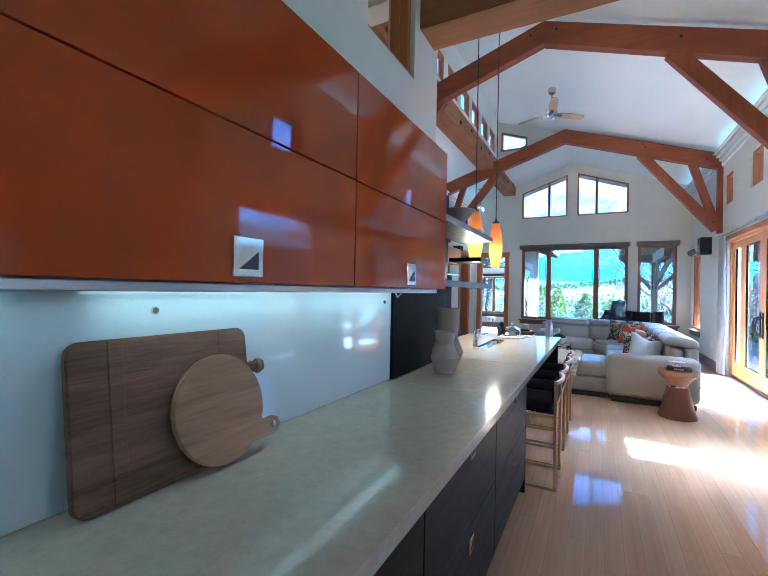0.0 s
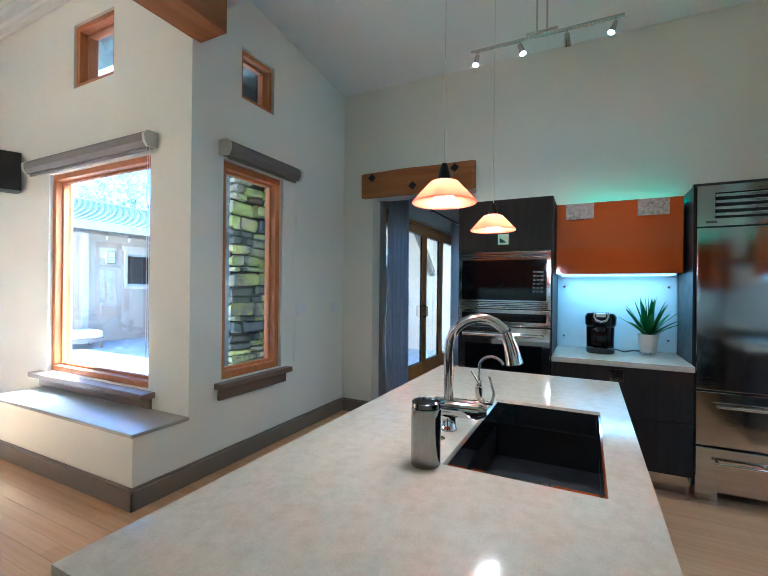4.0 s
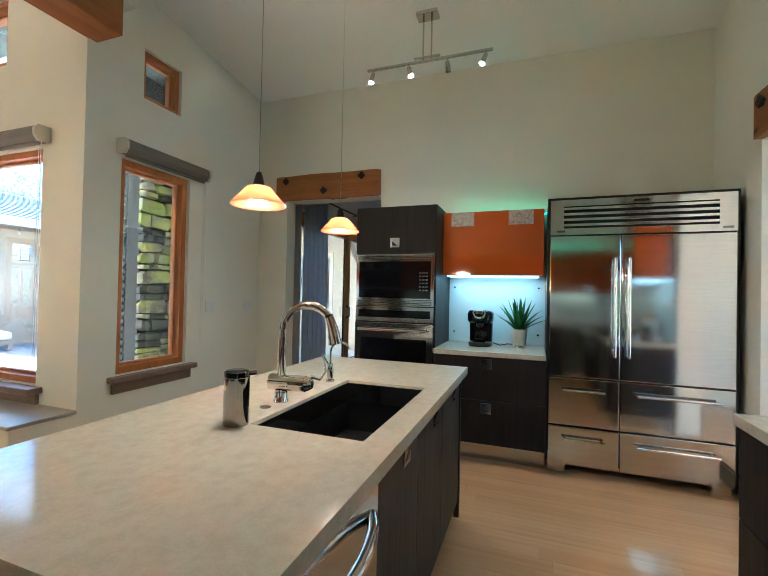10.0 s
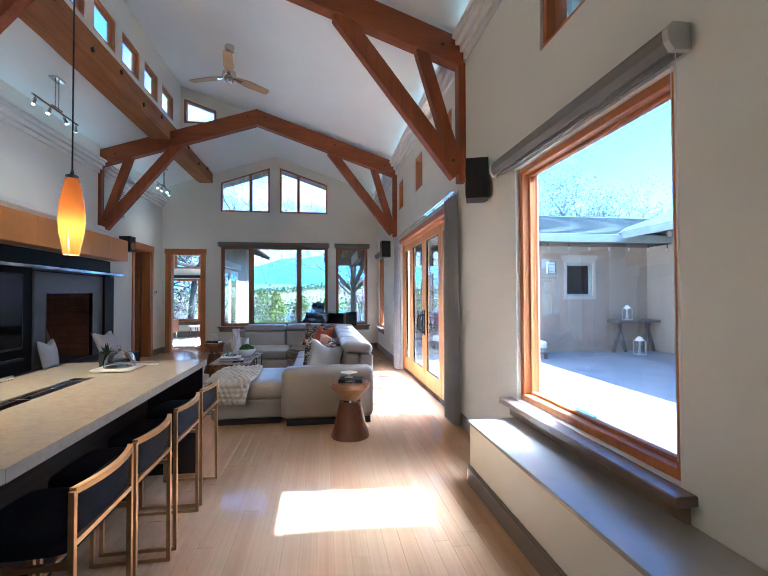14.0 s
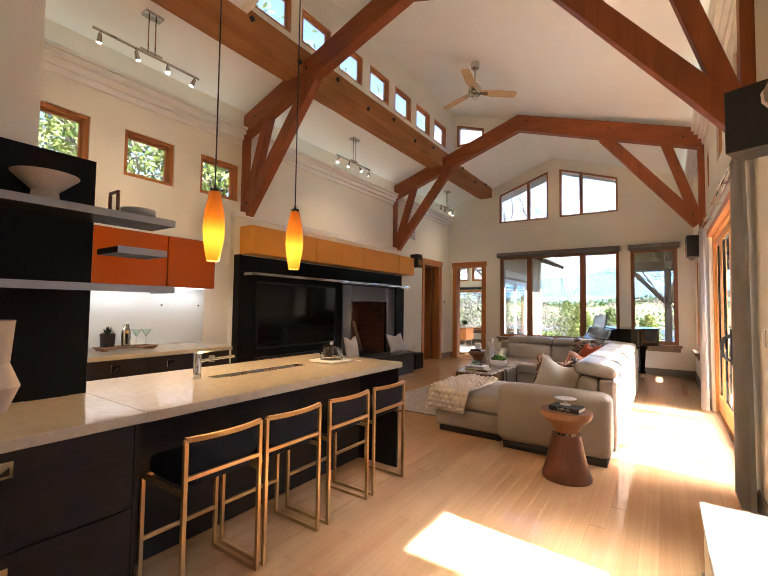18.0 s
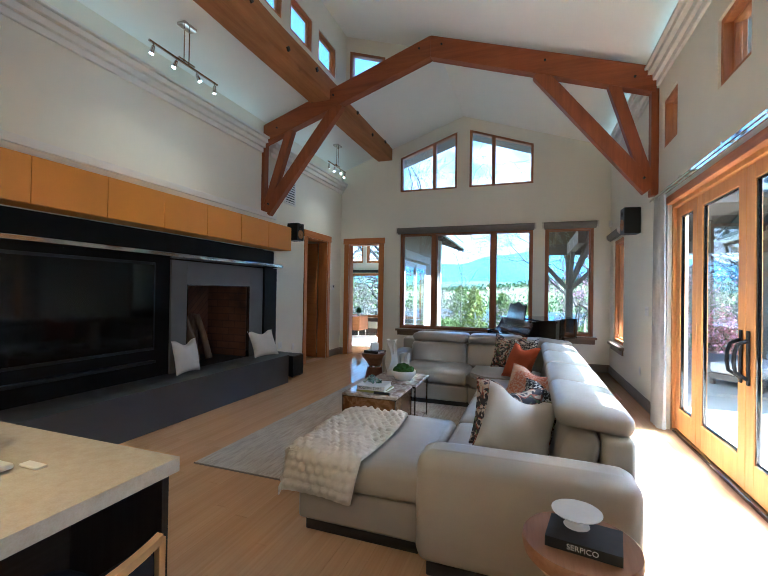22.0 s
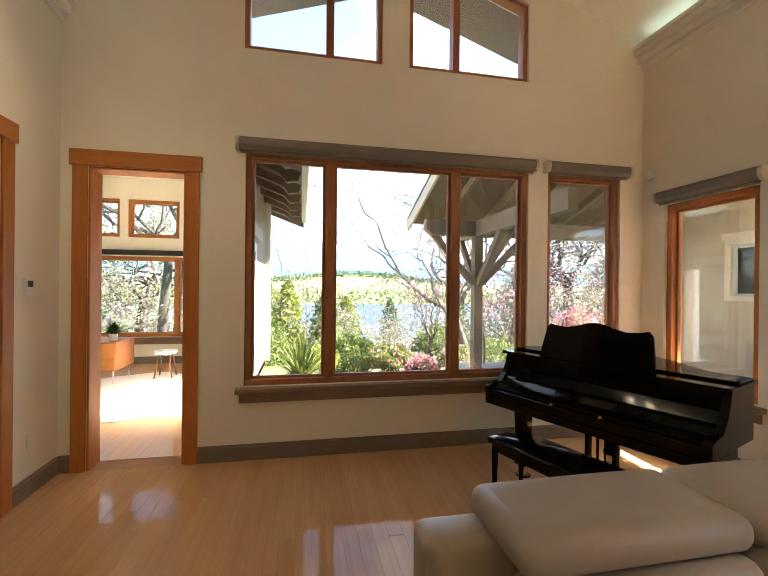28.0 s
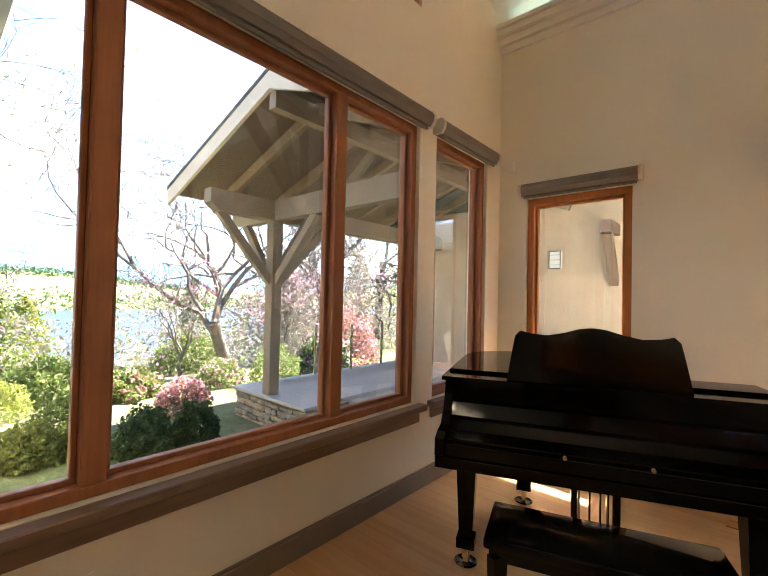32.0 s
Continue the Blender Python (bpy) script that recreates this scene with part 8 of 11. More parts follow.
def book(c, w, d, h, rz, cover, label, page=True):
    t = thing("book", c, label, "book", "books")
    m = tilt(c, 0, 0, rz)
    put = lambda bm: (bmesh.ops.transform(bm, matrix=m, verts=bm.verts), bm)[1]
    part("pages", put(B(-w / 2 + 0.006, w / 2 - 0.006, -d / 2 + 0.004, d / 2 - 0.006, 0.003, h - 0.003)), PAPER, t)
    part("cover", put(boxes((-w / 2, w / 2, -d / 2, d / 2, 0.0, 0.003), (-w / 2, w / 2, -d / 2, d / 2, h - 0.003, h), (-w / 2, w / 2, -d / 2, -d / 2 + 0.003, 0.003, h - 0.003))), cover, t)
    return t, m


def lettering(text, size, m, mat, name, parent):
    cu = bpy.data.curves.new(name, "FONT")
    cu.body, cu.size, cu.extrude, cu.align_x, cu.align_y = text, size, 0.0006, "CENTER", "CENTER"
    tmp = bpy.data.objects.new(name, cu)
    scene.collection.objects.link(tmp)
    me = bpy.data.meshes.new_from_object(tmp.evaluated_get(bpy.context.evaluated_depsgraph_get()))
    bpy.data.objects.remove(tmp)
    me.transform(m)
    ob = new(name, me)
    ob.data.materials.clear()
    ob.data.materials.append(mat)
    ob.parent = parent
    ob.matrix_parent_inverse = Matrix.Translation(-parent.location)
    return ob


COVERW = plain("white_book_cover", lin(0.62, 0.60, 0.56), 0.4, var=0.06)
COVERY = plain("yellow_green_book_cover", lin(0.30, 0.30, 0.06), 0.4, var=0.1)
INK = plain("black_ink", lin(0.01, 0.01, 0.01), 0.6)
b1, bm1 = book((-0.375, 8.57, TZ + 0.001), 0.29, 0.28, 0.022, -3, COVERY, "yellow-green hardback book on the coffee table")
b2, bm2 = book((-0.385, 8.56, TZ + 0.0235), 0.28, 0.27, 0.042, 4, COVERW, "white hardback book with a lettered spine")
lettering("MODERN TIMES", 0.034, bm2 @ Matrix.Translation((-0.01, -0.1362, 0.021)) @ Matrix.Rotation(radians(90), 4, "X"), INK, "spine_title", b2)
dec = thing("glass_cluster_ornament", (-0.39, 8.58, TZ + 0.066), "pale green glass grape-cluster ornament on the books", "ornament")
CLEAR = glass("pale_green_glass", (0.80, 0.92, 0.86))
rnd = random.Random(3)
for k in range(34):
    q = rnd.uniform(0.014, 0.019)
    f_ = k / 34
    lay = 0 if k < 20 else (1 if k < 30 else 2)
    bb = bmesh.new()
    bmesh.ops.create_icosphere(bb, subdivisions=2, radius=q, matrix=Matrix.Translation((-0.41 + rnd.uniform(-1, 1) * (0.085 - 0.025 * lay), 8.57 + rnd.uniform(-1, 1) * (0.05 - 0.015 * lay), TZ + 0.066 + q + lay * 0.021)))
    part("bubble", bb, CLEAR, dec, smooth=80)
rem = thing("remote_control", (-0.25, 8.395, TZ + 0.001), "black wedge-shaped remote control with a silver edge", "remote control")
part("body", prism(bmesh.new(), [(8.37, TZ + 0.001), (8.42, TZ + 0.001), (8.42, TZ + 0.015), (8.383, TZ + 0.031), (8.37, TZ + 0.027)], "x", -0.32, -0.17), SATINBLACK, rem)
part("edge", B(-0.32, -0.17, 8.366, 8.37, TZ + 0.001, TZ + 0.009), CHROME, rem)

# sectional sofa
LEATHER = plain("greige_leather", lin(0.37, 0.325, 0.265), 0.36, var=0.07, scale=5.0, bump=0.22, bscale=220)
SEAM = plain("leather_seam", lin(0.16, 0.135, 0.105), 0.6)
PLINTH = plain("dark_sofa_foot", lin(0.02, 0.017, 0.015), 0.5)
sofa = thing("sectional_sofa", (0.6, 9.0, 0), "greige leather U-shaped sectional sofa with raised headrests", "sofa")
def soft(name, lot, bevel=0.05, mat=None, label="", m=None, seg=4, crown=0.0):
    bm = box(bmesh.new(), *lot, bevel=bevel, seg=seg)
    if crown:
        x0, x1, y0, y1, z0, z1 = lot
        top = [f for f in bm.faces if f.normal.z > 0.99]
        bmesh.ops.subdivide_edges(bm, edges=list({e for f in top for e in f.edges}), cuts=6, use_grid_fill=True)
        for v in bm.verts:
            if v.co.z > z1 - 0.003:
                u, w = (2 * v.co.x - x0 - x1) / (x1 - x0), (2 * v.co.y - y0 - y1) / (y1 - y0)
                v.co.z += crown * max(0, 1 - u ** 4) * max(0, 1 - w ** 4)
    if m is not None:
        bmesh.ops.transform(bm, matrix=m, verts=bm.verts)
    return part(name, bm, mat or LEATHER, sofa, label, smooth=50)


# chaise at the near end
soft("base", (-0.18, 0.60, 7.03, 8.05, 0.07, 0.27), 0.025)
soft("seat_cushion", (-0.20, 0.605, 7.02, 8.07, 0.272, 0.45), 0.05, crown=0.02)
soft("arm", (0.58, 1.60, 6.87, 7.14, 0.07, 0.625), 0.075, crown=0.012)
for lot in ((-0.14, 0.56, 7.06, 8.0, 0.0, 0.069), (0.64, 1.56, 6.92, 9.7, 0.0, 0.069), (-0.68, 1.3, 10.05, 10.88, 0.0, 0.069)):
    soft("plinth", lot, 0.004, PLINTH, "dark recessed plinth", seg=1)
# run along the windows
ys = [7.145, 8.05, 8.90, 9.755]
for a, b in zip(ys, ys[1:]):
    soft("base", (0.63, 1.58, a + 0.004, b - 0.004, 0.07, 0.27), 0.025)
    soft("seat_cushion", (0.605, 1.34, a + 0.003, b - 0.003, 0.272, 0.452), 0.05, crown=0.022)
hs = [7.145, 7.87, 8.60, 9.33, 10.05]
for a, b in zip(hs, hs[1:]):
    m = Matrix.Translation((1.37, 0, 0.62)) @ Matrix.Rotation(radians(13), 4, "Y") @ Matrix.Translation((-1.37, 0, -0.62))
    soft("back_cushion", (1.28, 1.46, a + 0.003, b - 0.003, 0.40, 0.74), 0.06, m=m)
    m = Matrix.Translation((1.45, 0, 0.80)) @ Matrix.Rotation(radians(6), 4, "Y") @ Matrix.Translation((-1.45, 0, -0.80))
    soft("headrest", (1.25, 1.62, a + 0.004, b - 0.004, 0.745, 0.86), 0.05, m=m, crown=0.012)
soft("back_shell", (1.47, 1.62, 7.142, 11.02, 0.07, 0.735), 0.04)
# corner wedge
bm = prism(bmesh.new(), [(0.392, 9.99), (0.622, 9.758), (1.36, 9.758), (1.46, 10.62), (1.34, 10.72), (0.392, 10.72)], "z", 0.272, 0.455)
bmesh.ops.bevel(bm, geom=[e for e in bm.edges if abs(e.verts[0].co.z - e.verts[1].co.z) < 0.01], offset=0.045, segments=4, affect="EDGES")
part("seat_cushion", bm, LEATHER, sofa, smooth=50)
bm = prism(bmesh.new(), [(0.41, 10.01), (0.635, 9.785), (1.46, 9.758), (1.46, 10.85), (0.41, 10.85)], "z", 0.07, 0.268)
part("base", bm, LEATHER, sofa)
m = Matrix.Translation((1.26, 10.46, 0)) @ Matrix.Rotation(radians(-45), 4, "Z")
soft("back_cushion", (-0.30, 0.30, -0.08, 0.10, 0.42, 0.75), 0.06, m=m)
soft("headrest", (-0.30, 0.30, -0.10, 0.24, 0.755, 0.862), 0.05, m=m)
# far run
for a, b in ((-0.495, 0.387),):
    soft("seat_cushion", (a, b, 9.985, 10.70, 0.272, 0.455), 0.05, crown=0.022)
    soft("base", (a, b + 0.02, 10.01, 10.85, 0.07, 0.268), 0.025)
for a, b in ((-0.49, 0.30), (0.306, 1.04)):
    m = Matrix.Translation((0, 10.66, 0.62)) @ Matrix.Rotation(radians(-12), 4, "X") @ Matrix.Translation((0, -10.66, -0.62))
    soft("back_cushion", (a, b, 10.58, 10.76, 0.40, 0.73), 0.06, m=m)
    soft("headrest", (a, b, 10.63, 11.03, 0.735, 0.85), 0.05, crown=0.012)
soft("back_shell", (-0.70, 1.465, 10.85, 11.02, 0.07, 0.75), 0.04)
soft("arm", (-0.74, -0.50, 9.99, 10.84, 0.05, 0.605), 0.07, crown=0.012)
SOFA_AT = Vector((-0.07, -0.09, 0))
sofa.location += SOFA_AT


# throw
def throw_mesh():
    bm = bmesh.new()
    nu, nv = 44, 96
    L1 = 1.22
    grid = []
    for j in range(nv + 1):
        s = L1 * j / nv
        row = []
        for i in range(nu + 1):
            w = 0.54 * i / nu
            # across: starts on the seat, hangs down the side past x = -0.215
            x = 0.24 - w + 0.03 * math.sin(s * 3.1)
            side = max(0.0, -0.225 - x)
            x = max(x, -0.225 - 0.02 * (side > 0))
            y, z = 7.97 - s, 0.485 - side * 0.95
            if s > 0.98:
                over = s - 0.98
                y, z = 6.99 - 0.02 * math.sin(over * 8 + w * 9), 0.485 - over - side * 0.3
                x -= over * 0.12
            elif s < 0.06:
                z -= (0.06 - s) * 1.2
            z = max(z, 0.03)
            stag = 0.5 * (int(s / 0.055) % 2)
            bob = abs(math.sin(math.pi * (w / 0.06 + stag))) ** 0.7 * abs(math.sin(math.pi * s / 0.055)) ** 0.6
            k = 0.024 * bob * (0.75 + 0.5 * math.sin(w * 61 + s * 37) ** 2) + 0.008 * math.sin(w * 23 + s * 6) + 0.006 * math.sin(s * 17)
            nz = Vector((0, 0, 1)) if s <= 0.98 and side <= 0 else (Vector((0, -1, 0.1)) if s > 0.98 else Vector((-1, 0, 0.2)))
            edge = min(1.0, min(i, nu - i, j, nv - j) / 2.0)
            row.append((bm.verts.new(Vector((x, y, z)) + nz * (k * (0.5 + 0.5 * edge) + 0.010)), bm.verts.new(Vector((x, y, z)) + nz * 0.001)))
        grid.append(row)
    for a, b in zip(grid, grid[1:]):
        for i in range(nu):
            bm.faces.new((a[i][0], b[i][0], b[i + 1][0], a[i + 1][0]))
            bm.faces.new((a[i][1], a[i + 1][1], b[i + 1][1], b[i][1]))
        for i in (0, nu):
            bm.faces.new((a[i][0], a[i][1], b[i][1], b[i][0]))
    for row in (grid[0], grid[-1]):
        for p, q in zip(row, row[1:]):
            bm.faces.new((p[0], p[1], q[1], q[0]))
    bmesh.ops.recalc_face_normals(bm, faces=bm.faces)
    return bm


solo("knitted_throw", throw_mesh(), plain("cream_chunky_knit", lin(0.62, 0.55, 0.45), 0.95, var=0.1, scale=15, bump=0.6, bscale=140), "chunky cream bobble-knit throw draped over the chaise", "throw blanket", smooth=70).location += SOFA_AT

pillow("floral printed pillow leaning on the sofa arm", (0.985, 7.50, 0.475), 0.43, 0.42, -24, 8, 12, FLORAL).location += SOFA_AT
pillow("pale grey linen pillow with a floral back", (1.02, 7.31, 0.475), 0.44, 0.43, -26, 20, 20, plain("pale_grey_linen", lin(0.50, 0.47, 0.42), 0.9, bump=0.3, bscale=260), back=FLORAL).location += SOFA_AT
pillow("black and white knitted pillow on the sofa", (1.20, 7.64, 0.475), 0.44, 0.42, -28, 0, -30, KNIT).location += SOFA_AT
pillow("orange and cream patchwork pillow on the sofa", (1.08, 7.99, 0.475), 0.54, 0.48, -34, 0, -34, PATCH).location += SOFA_AT
pillow("burnt orange linen pillow on the sofa", (0.955, 9.69, 0.478), 0.46, 0.42, -26, 0, -53, RUST).location += SOFA_AT
pillow("black and white houndstooth pillow in the sofa corner", (0.99, 10.03, 0.478), 0.46, 0.44, -20, -6, -48, KNIT).location += SOFA_AT
pillow("floral printed pillow in the sofa corner", (0.84, 10.30, 0.478), 0.46, 0.44, -16, 0, -30, FLORAL).location += SOFA_AT


# side tables
def side_table(x, y, h, r, z0, label):
    t = thing("side_table", (x, y, z0), label, "side table", "hourglass side tables")
    k = h / 0.55
    part("foot", lathe(bmesh.new(), [(r * 0.96, z0), (r * 0.97, z0 + 0.02), (r * 0.80, z0 + 0.12 * k), (r * 0.60, z0 + 0.30 * k), (r * 0.54, z0 + 0.355 * k), (0.0, z0 + 0.355 * k)], x, y, 40), WALNUT, t, smooth=30)
    part("collar", lathe(bmesh.new(), [(r * 0.44, z0 + 0.355 * k), (r * 0.42, z0 + 0.375 * k)], x, y, 32), NICKEL, t)
    part("head", lathe(bmesh.new(), [(0.0, z0 + 0.375 * k), (r * 0.48, z0 + 0.375 * k), (r * 0.62, z0 + 0.43 * k), (r * 0.97, z0 + 0.50 * k), (r, z0 + 0.53 * k), (r * 0.98, z0 + h), (0.0, z0 + h)], x, y, 40), WALNUT_TOP, t, smooth=30)


side_table(1.235, 6.425, 0.55, 0.20, 0.0, "hourglass turned wooden side table in two tones")
side_table(-1.04, 10.27, 0.55, 0.19, 0.012, "hourglass turned wooden side table beside the sofa")
BLACKBOOK = plain("black_book_cover", lin(0.016, 0.016, 0.017), 0.5)
for c, rz in (((1.245, 6.41, 0.551), -10), ((-1.04, 10.25, 0.563), -14)):
    bk, mk = book(c, 0.24, 0.17, 0.035, rz, BLACKBOOK, "thick black hardback book on the side table")
    if c[0] > 0:
        lettering("SERPICO", 0.026, mk @ Matrix.Translation((0.0, -0.0858, 0.0175)) @ Matrix.Rotation(radians(90), 4, "X"), PAPER, "spine_title", bk)
dish = thing("pedestal_dish", (1.225, 6.455, 0.587), "shallow glass pedestal dish on a black book", "dish")
part("dish", lathe(bmesh.new(), [(0.045, 0.587), (0.012, 0.595), (0.012, 0.615), (0.03, 0.622), (0.085, 0.636), (0.087, 0.640), (0.03, 0.630), (0.0, 0.628)], 1.225, 6.455, 36), WHITE_CERAMIC, dish, smooth=40)
cube = thing("cube_ornament", (-1.05, 10.27, 0.599), "faceted white stone cube on a black book", "ornament")
cb = B(-0.055, 0.055, -0.055, 0.055, 0.0, 0.115, bevel=0.012, seg=1)
bmesh.ops.transform(cb, matrix=tilt((-1.05, 10.27, 0.599), 0, 0, 30), verts=cb.verts)
part("cube", cb, WHITE_CERAMIC, cube)

# ceiling fan
FX, FY, FZ = -0.395, 8.45, 4.64
fan = thing("ceiling_fan", (FX, FY, FZ), "three-bladed ceiling fan with pale wood blades and nickel motor", "ceiling fan")
part("canopy", lathe(bmesh.new(), [(0.065, 5.115), (0.072, 5.09), (0.06, 5.03), (0.02, 5.00)], FX, FY, 28), NICKEL, fan, smooth=40)
part("downrod", tube(bmesh.new(), [(FX, FY, 5.10), (FX, FY, 4.74)], 0.014, 12), NICKEL, fan)
part("motor", lathe(bmesh.new(), [(0.02, 4.79), (0.05, 4.78), (0.06, 4.74), (0.095, 4.72), (0.10, 4.66), (0.085, 4.62), (0.05, 4.61), (0.045, 4.57), (0.0, 4.565)], FX, FY, 32), NICKEL, fan, smooth=35)
part("lamp", lathe(bmesh.new(), [(0.04, 4.57), (0.036, 4.545), (0.0, 4.54)], FX, FY, 20), WHITEPLASTIC, fan, smooth=40)
BLADE = wood("pale_blade_wood", lin(0.62, 0.42, 0.22), lin(0.46, 0.28, 0.13), "x", 16, 0.4, knots=False)
for ang in (40, 160, 280):
    bl = bmesh.new()
    prism(bl, [(0.10, -0.045), (0.30, -0.075), (0.62, -0.062), (0.645, -0.04), (0.645, 0.04), (0.62, 0.058), (0.30, 0.072), (0.10, 0.045)], "z", -0.006, 0.006)
    bmesh.ops.transform(bl, matrix=tilt((FX, FY, 4.66), 0, 0, ang) @ Matrix.Rotation(radians(-11), 4, "X"), verts=bl.verts)
    b = part("blade", bl, BLADE, fan)
    ir = bmesh.new()
    prism(ir, [(0.06, -0.02), (0.20, -0.03), (0.20, 0.03), (0.06, 0.02)], "z", -0.014, -0.007)
    bmesh.ops.transform(ir, matrix=tilt((FX, FY, 4.66), 0, 0, ang) @ Matrix.Rotation(radians(-11), 4, "X"), verts=ir.verts)
    part("blade_iron", ir, NICKEL, b)

# track lights along the low side
for y0, y1, x in ((7.79, 8.74, -2.57), (4.2, 5.26, -2.45), (11.69, 12.49, -2.60)):
    zc = roof(x)
    track_light((x, (y0 + y1) / 2, zc - 0.2), ((x, y0, zc - 0.45), (x, y1, zc - 0.45)), 0.3, ((0.06, True), (0.36, True), (0.66, True), (0.95, True)), 1.5, (0.1, 0.0), zc - 0.03)

# back bar
bb = thing("back_bar_cabinet", (-2.65, 4.0, 0), "black back-bar base cabinets with square nickel pulls", "cabinet")
part("body", B(XL + 0.002, -2.29, 2.41, 5.65, 0.10, 0.86), DARKCAB, bb)
part("toe_kick", B(XL + 0.002, -2.35, 2.41, 5.62, 0.0, 0.10), SATINBLACK, bb)
ye = [2.45, 3.02, 3.59, 4.16, 4.73, 5.19, 5.645]
for a, b in zip(ye, ye[1:]):
    for z0, z1 in ((0.685, 0.855), (0.40, 0.68), (0.105, 0.395)):
        d = part("drawer", B(-2.289, -2.27, a + 0.002, b - 0.002, z0, z1, bevel=0.0015, seg=1), DARKCAB, bb)
        square_handle(d, (-2.27, (a + b) / 2, z1 - 0.075), "x", 1, 0.075)
solo("back_bar_worktop", B(XL + 0.002, -2.25, 2.41, 5.67, 0.862, CT, bevel=0.003), COUNTER, "cream speckled quartz worktop of the back bar", "worktop")
solo("glass_splashback", B(XL + 0.002, XL + 0.012, 2.41, 5.80, CT + 0.002, 1.578), WHITEGLASS, "pale back-painted glass splashback", "splashback")
for y in (3.9, 4.42, 5.25, 5.72):
    solo("splashback_stud", tube(bmesh.new(), [(XL + 0.011, y, 1.37), (XL + 0.02, y, 1.37)], 0.012, 12), CHROME, "small round chrome splashback fixing stud", "fixing", group="splashback studs")
UCS = emit("under_cabinet_strip", (1.0, 0.97, 0.9), 0.4)
ow = [2.45, 3.35, 4.24, 5.145, 5.745]
for a, b in zip(ow, ow[1:]):
    c = thing("wall_cabinet", (-2.9, (a + b) / 2, 1.58), "gloss orange lacquered wall cabinet with steel edges", "cabinet", "orange wall cabinets")
    part("body", B(XL + 0.002, -2.78, a + 0.004, b - 0.004, 1.58, 2.17), STEEL, c)
    part("door", B(-2.779, -2.76, a + 0.006, b - 0.006, 1.585, 2.165, bevel=0.002, seg=1), ORANGE, c)
    part("light_strip", B(-2.95, -2.90, a + 0.06, b - 0.06, 1.572, 1.579), UCS, c)
    window_light("back_bar_light", (-2.92, (a + b) / 2, 1.565), (-2.98, (a + b) / 2, 0.9), 0.6, 0.05, 0.18, (1.0, 0.97, 0.88))
tr = thing("bar_tray", (-2.72, 4.72, CT), "dark wooden serving tray with raised handles", "tray")
part("tray", B(-2.84, -2.60, 4.46, 4.99, CT + 0.018, CT + 0.036, bevel=0.006), BOARD_DARK, tr)
for y in (4.50, 4.95):
    part("foot", B(-2.82, -2.62, y - 0.02, y + 0.02, CT, CT + 0.018), BOARD_DARK, tr)
pot = thing("potted_plant", (-2.75, 4.56, CT + 0.036), "succulent in a black square pot on the bar tray", "potted plant")
part("pot", lathe(bmesh.new(), [(0.062, CT + 0.036), (0.07, CT + 0.17), (0.064, CT + 0.17), (0.06, CT + 0.15), (0.0, CT + 0.15)], -2.75, 4.56, 24), SATINBLACK, pot, smooth=40)
spiky((-2.75, 4.56, CT + 0.15), 26, 0.10, 0.014, LEAF_DARK, pot, (0.1, 1.3), "leaves")
turned("cocktail_shaker", "polished steel cocktail shaker on the tray", "cocktail shaker", [(0.032, 0), (0.042, 0.01), (0.046, 0.14), (0.04, 0.17), (0.028, 0.20), (0.026, 0.23), (0.0, 0.235)], (-2.70, 4.71, CT + 0.0365), CHROME)
for y in (4.82, 4.92):
    turned("martini_glass", "clear stemmed martini glass on the tray", "glass", [(0.038, 0), (0.036, 0.003), (0.004, 0.008), (0.0035, 0.09), (0.052, 0.17), (0.051, 0.17), (0.0, 0.095)], (-2.72, y, CT + 0.0365), CLEAR)

# vents, thermostat, sensors
vg = thing("vent_grille", (XL, 11.17, 3.3), "white louvred return-air grille on the wall", "vent")
part("frame", wall_mesh("x", XL, XL + 0.012, 11.0, 11.35, 3.0, 3.64, [(11.03, 11.32, 3.03, 3.61)]), WHITEPLASTIC, vg)
for k in range(13):
    part("louvre", bar(bmesh.new(), (XL + 0.006, 11.03, 3.055 + k * 0.0445), (XL + 0.006, 11.32, 3.055 + k * 0.0445), 0.004, 0.024), WHITEPLASTIC, vg)
part("backing", B(XL + 0.0005, XL + 0.002, 11.03, 11.32, 3.03, 3.61), SATINBLACK, vg)
fv = thing("floor_vent", (2.2, 11.37, 0), "flush slotted wooden floor vent", "vent")
part("frame", boxes((2.14, 2.26, 11.17, 11.19, 0.0, 0.006), (2.14, 2.26, 11.55, 11.57, 0.0, 0.006), (2.14, 2.155, 11.19, 11.55, 0.0, 0.006), (2.245, 2.26, 11.19, 11.55, 0.0, 0.006)), TRIM_Y, fv)
for k in range(12):
    part("slat", B(2.155, 2.245, 11.20 + k * 0.029, 11.216 + k * 0.029, 0.0, 0.005), TRIM_X, fv)
th = thing("thermostat", (XL, 12.93, 1.52), "small white wall thermostat with dark display", "thermostat")
part("case", B(XL, XL + 0.025, 12.885, 12.975, 1.46, 1.58, bevel=0.005), WHITEPLASTIC, th)
part("display", B(XL + 0.0255, XL + 0.027, 12.90, 12.96, 1.52, 1.565), SATINBLACK, th)
se = thing("motion_detector", (XR, 13.2, 2.75), "small white security detector in the corner", "detector")
se.name = "security_detector"
part("case", B(XR - 0.05, XR, 13.16, 13.24, 2.70, 2.81, bevel=0.012), WHITEPLASTIC, se)

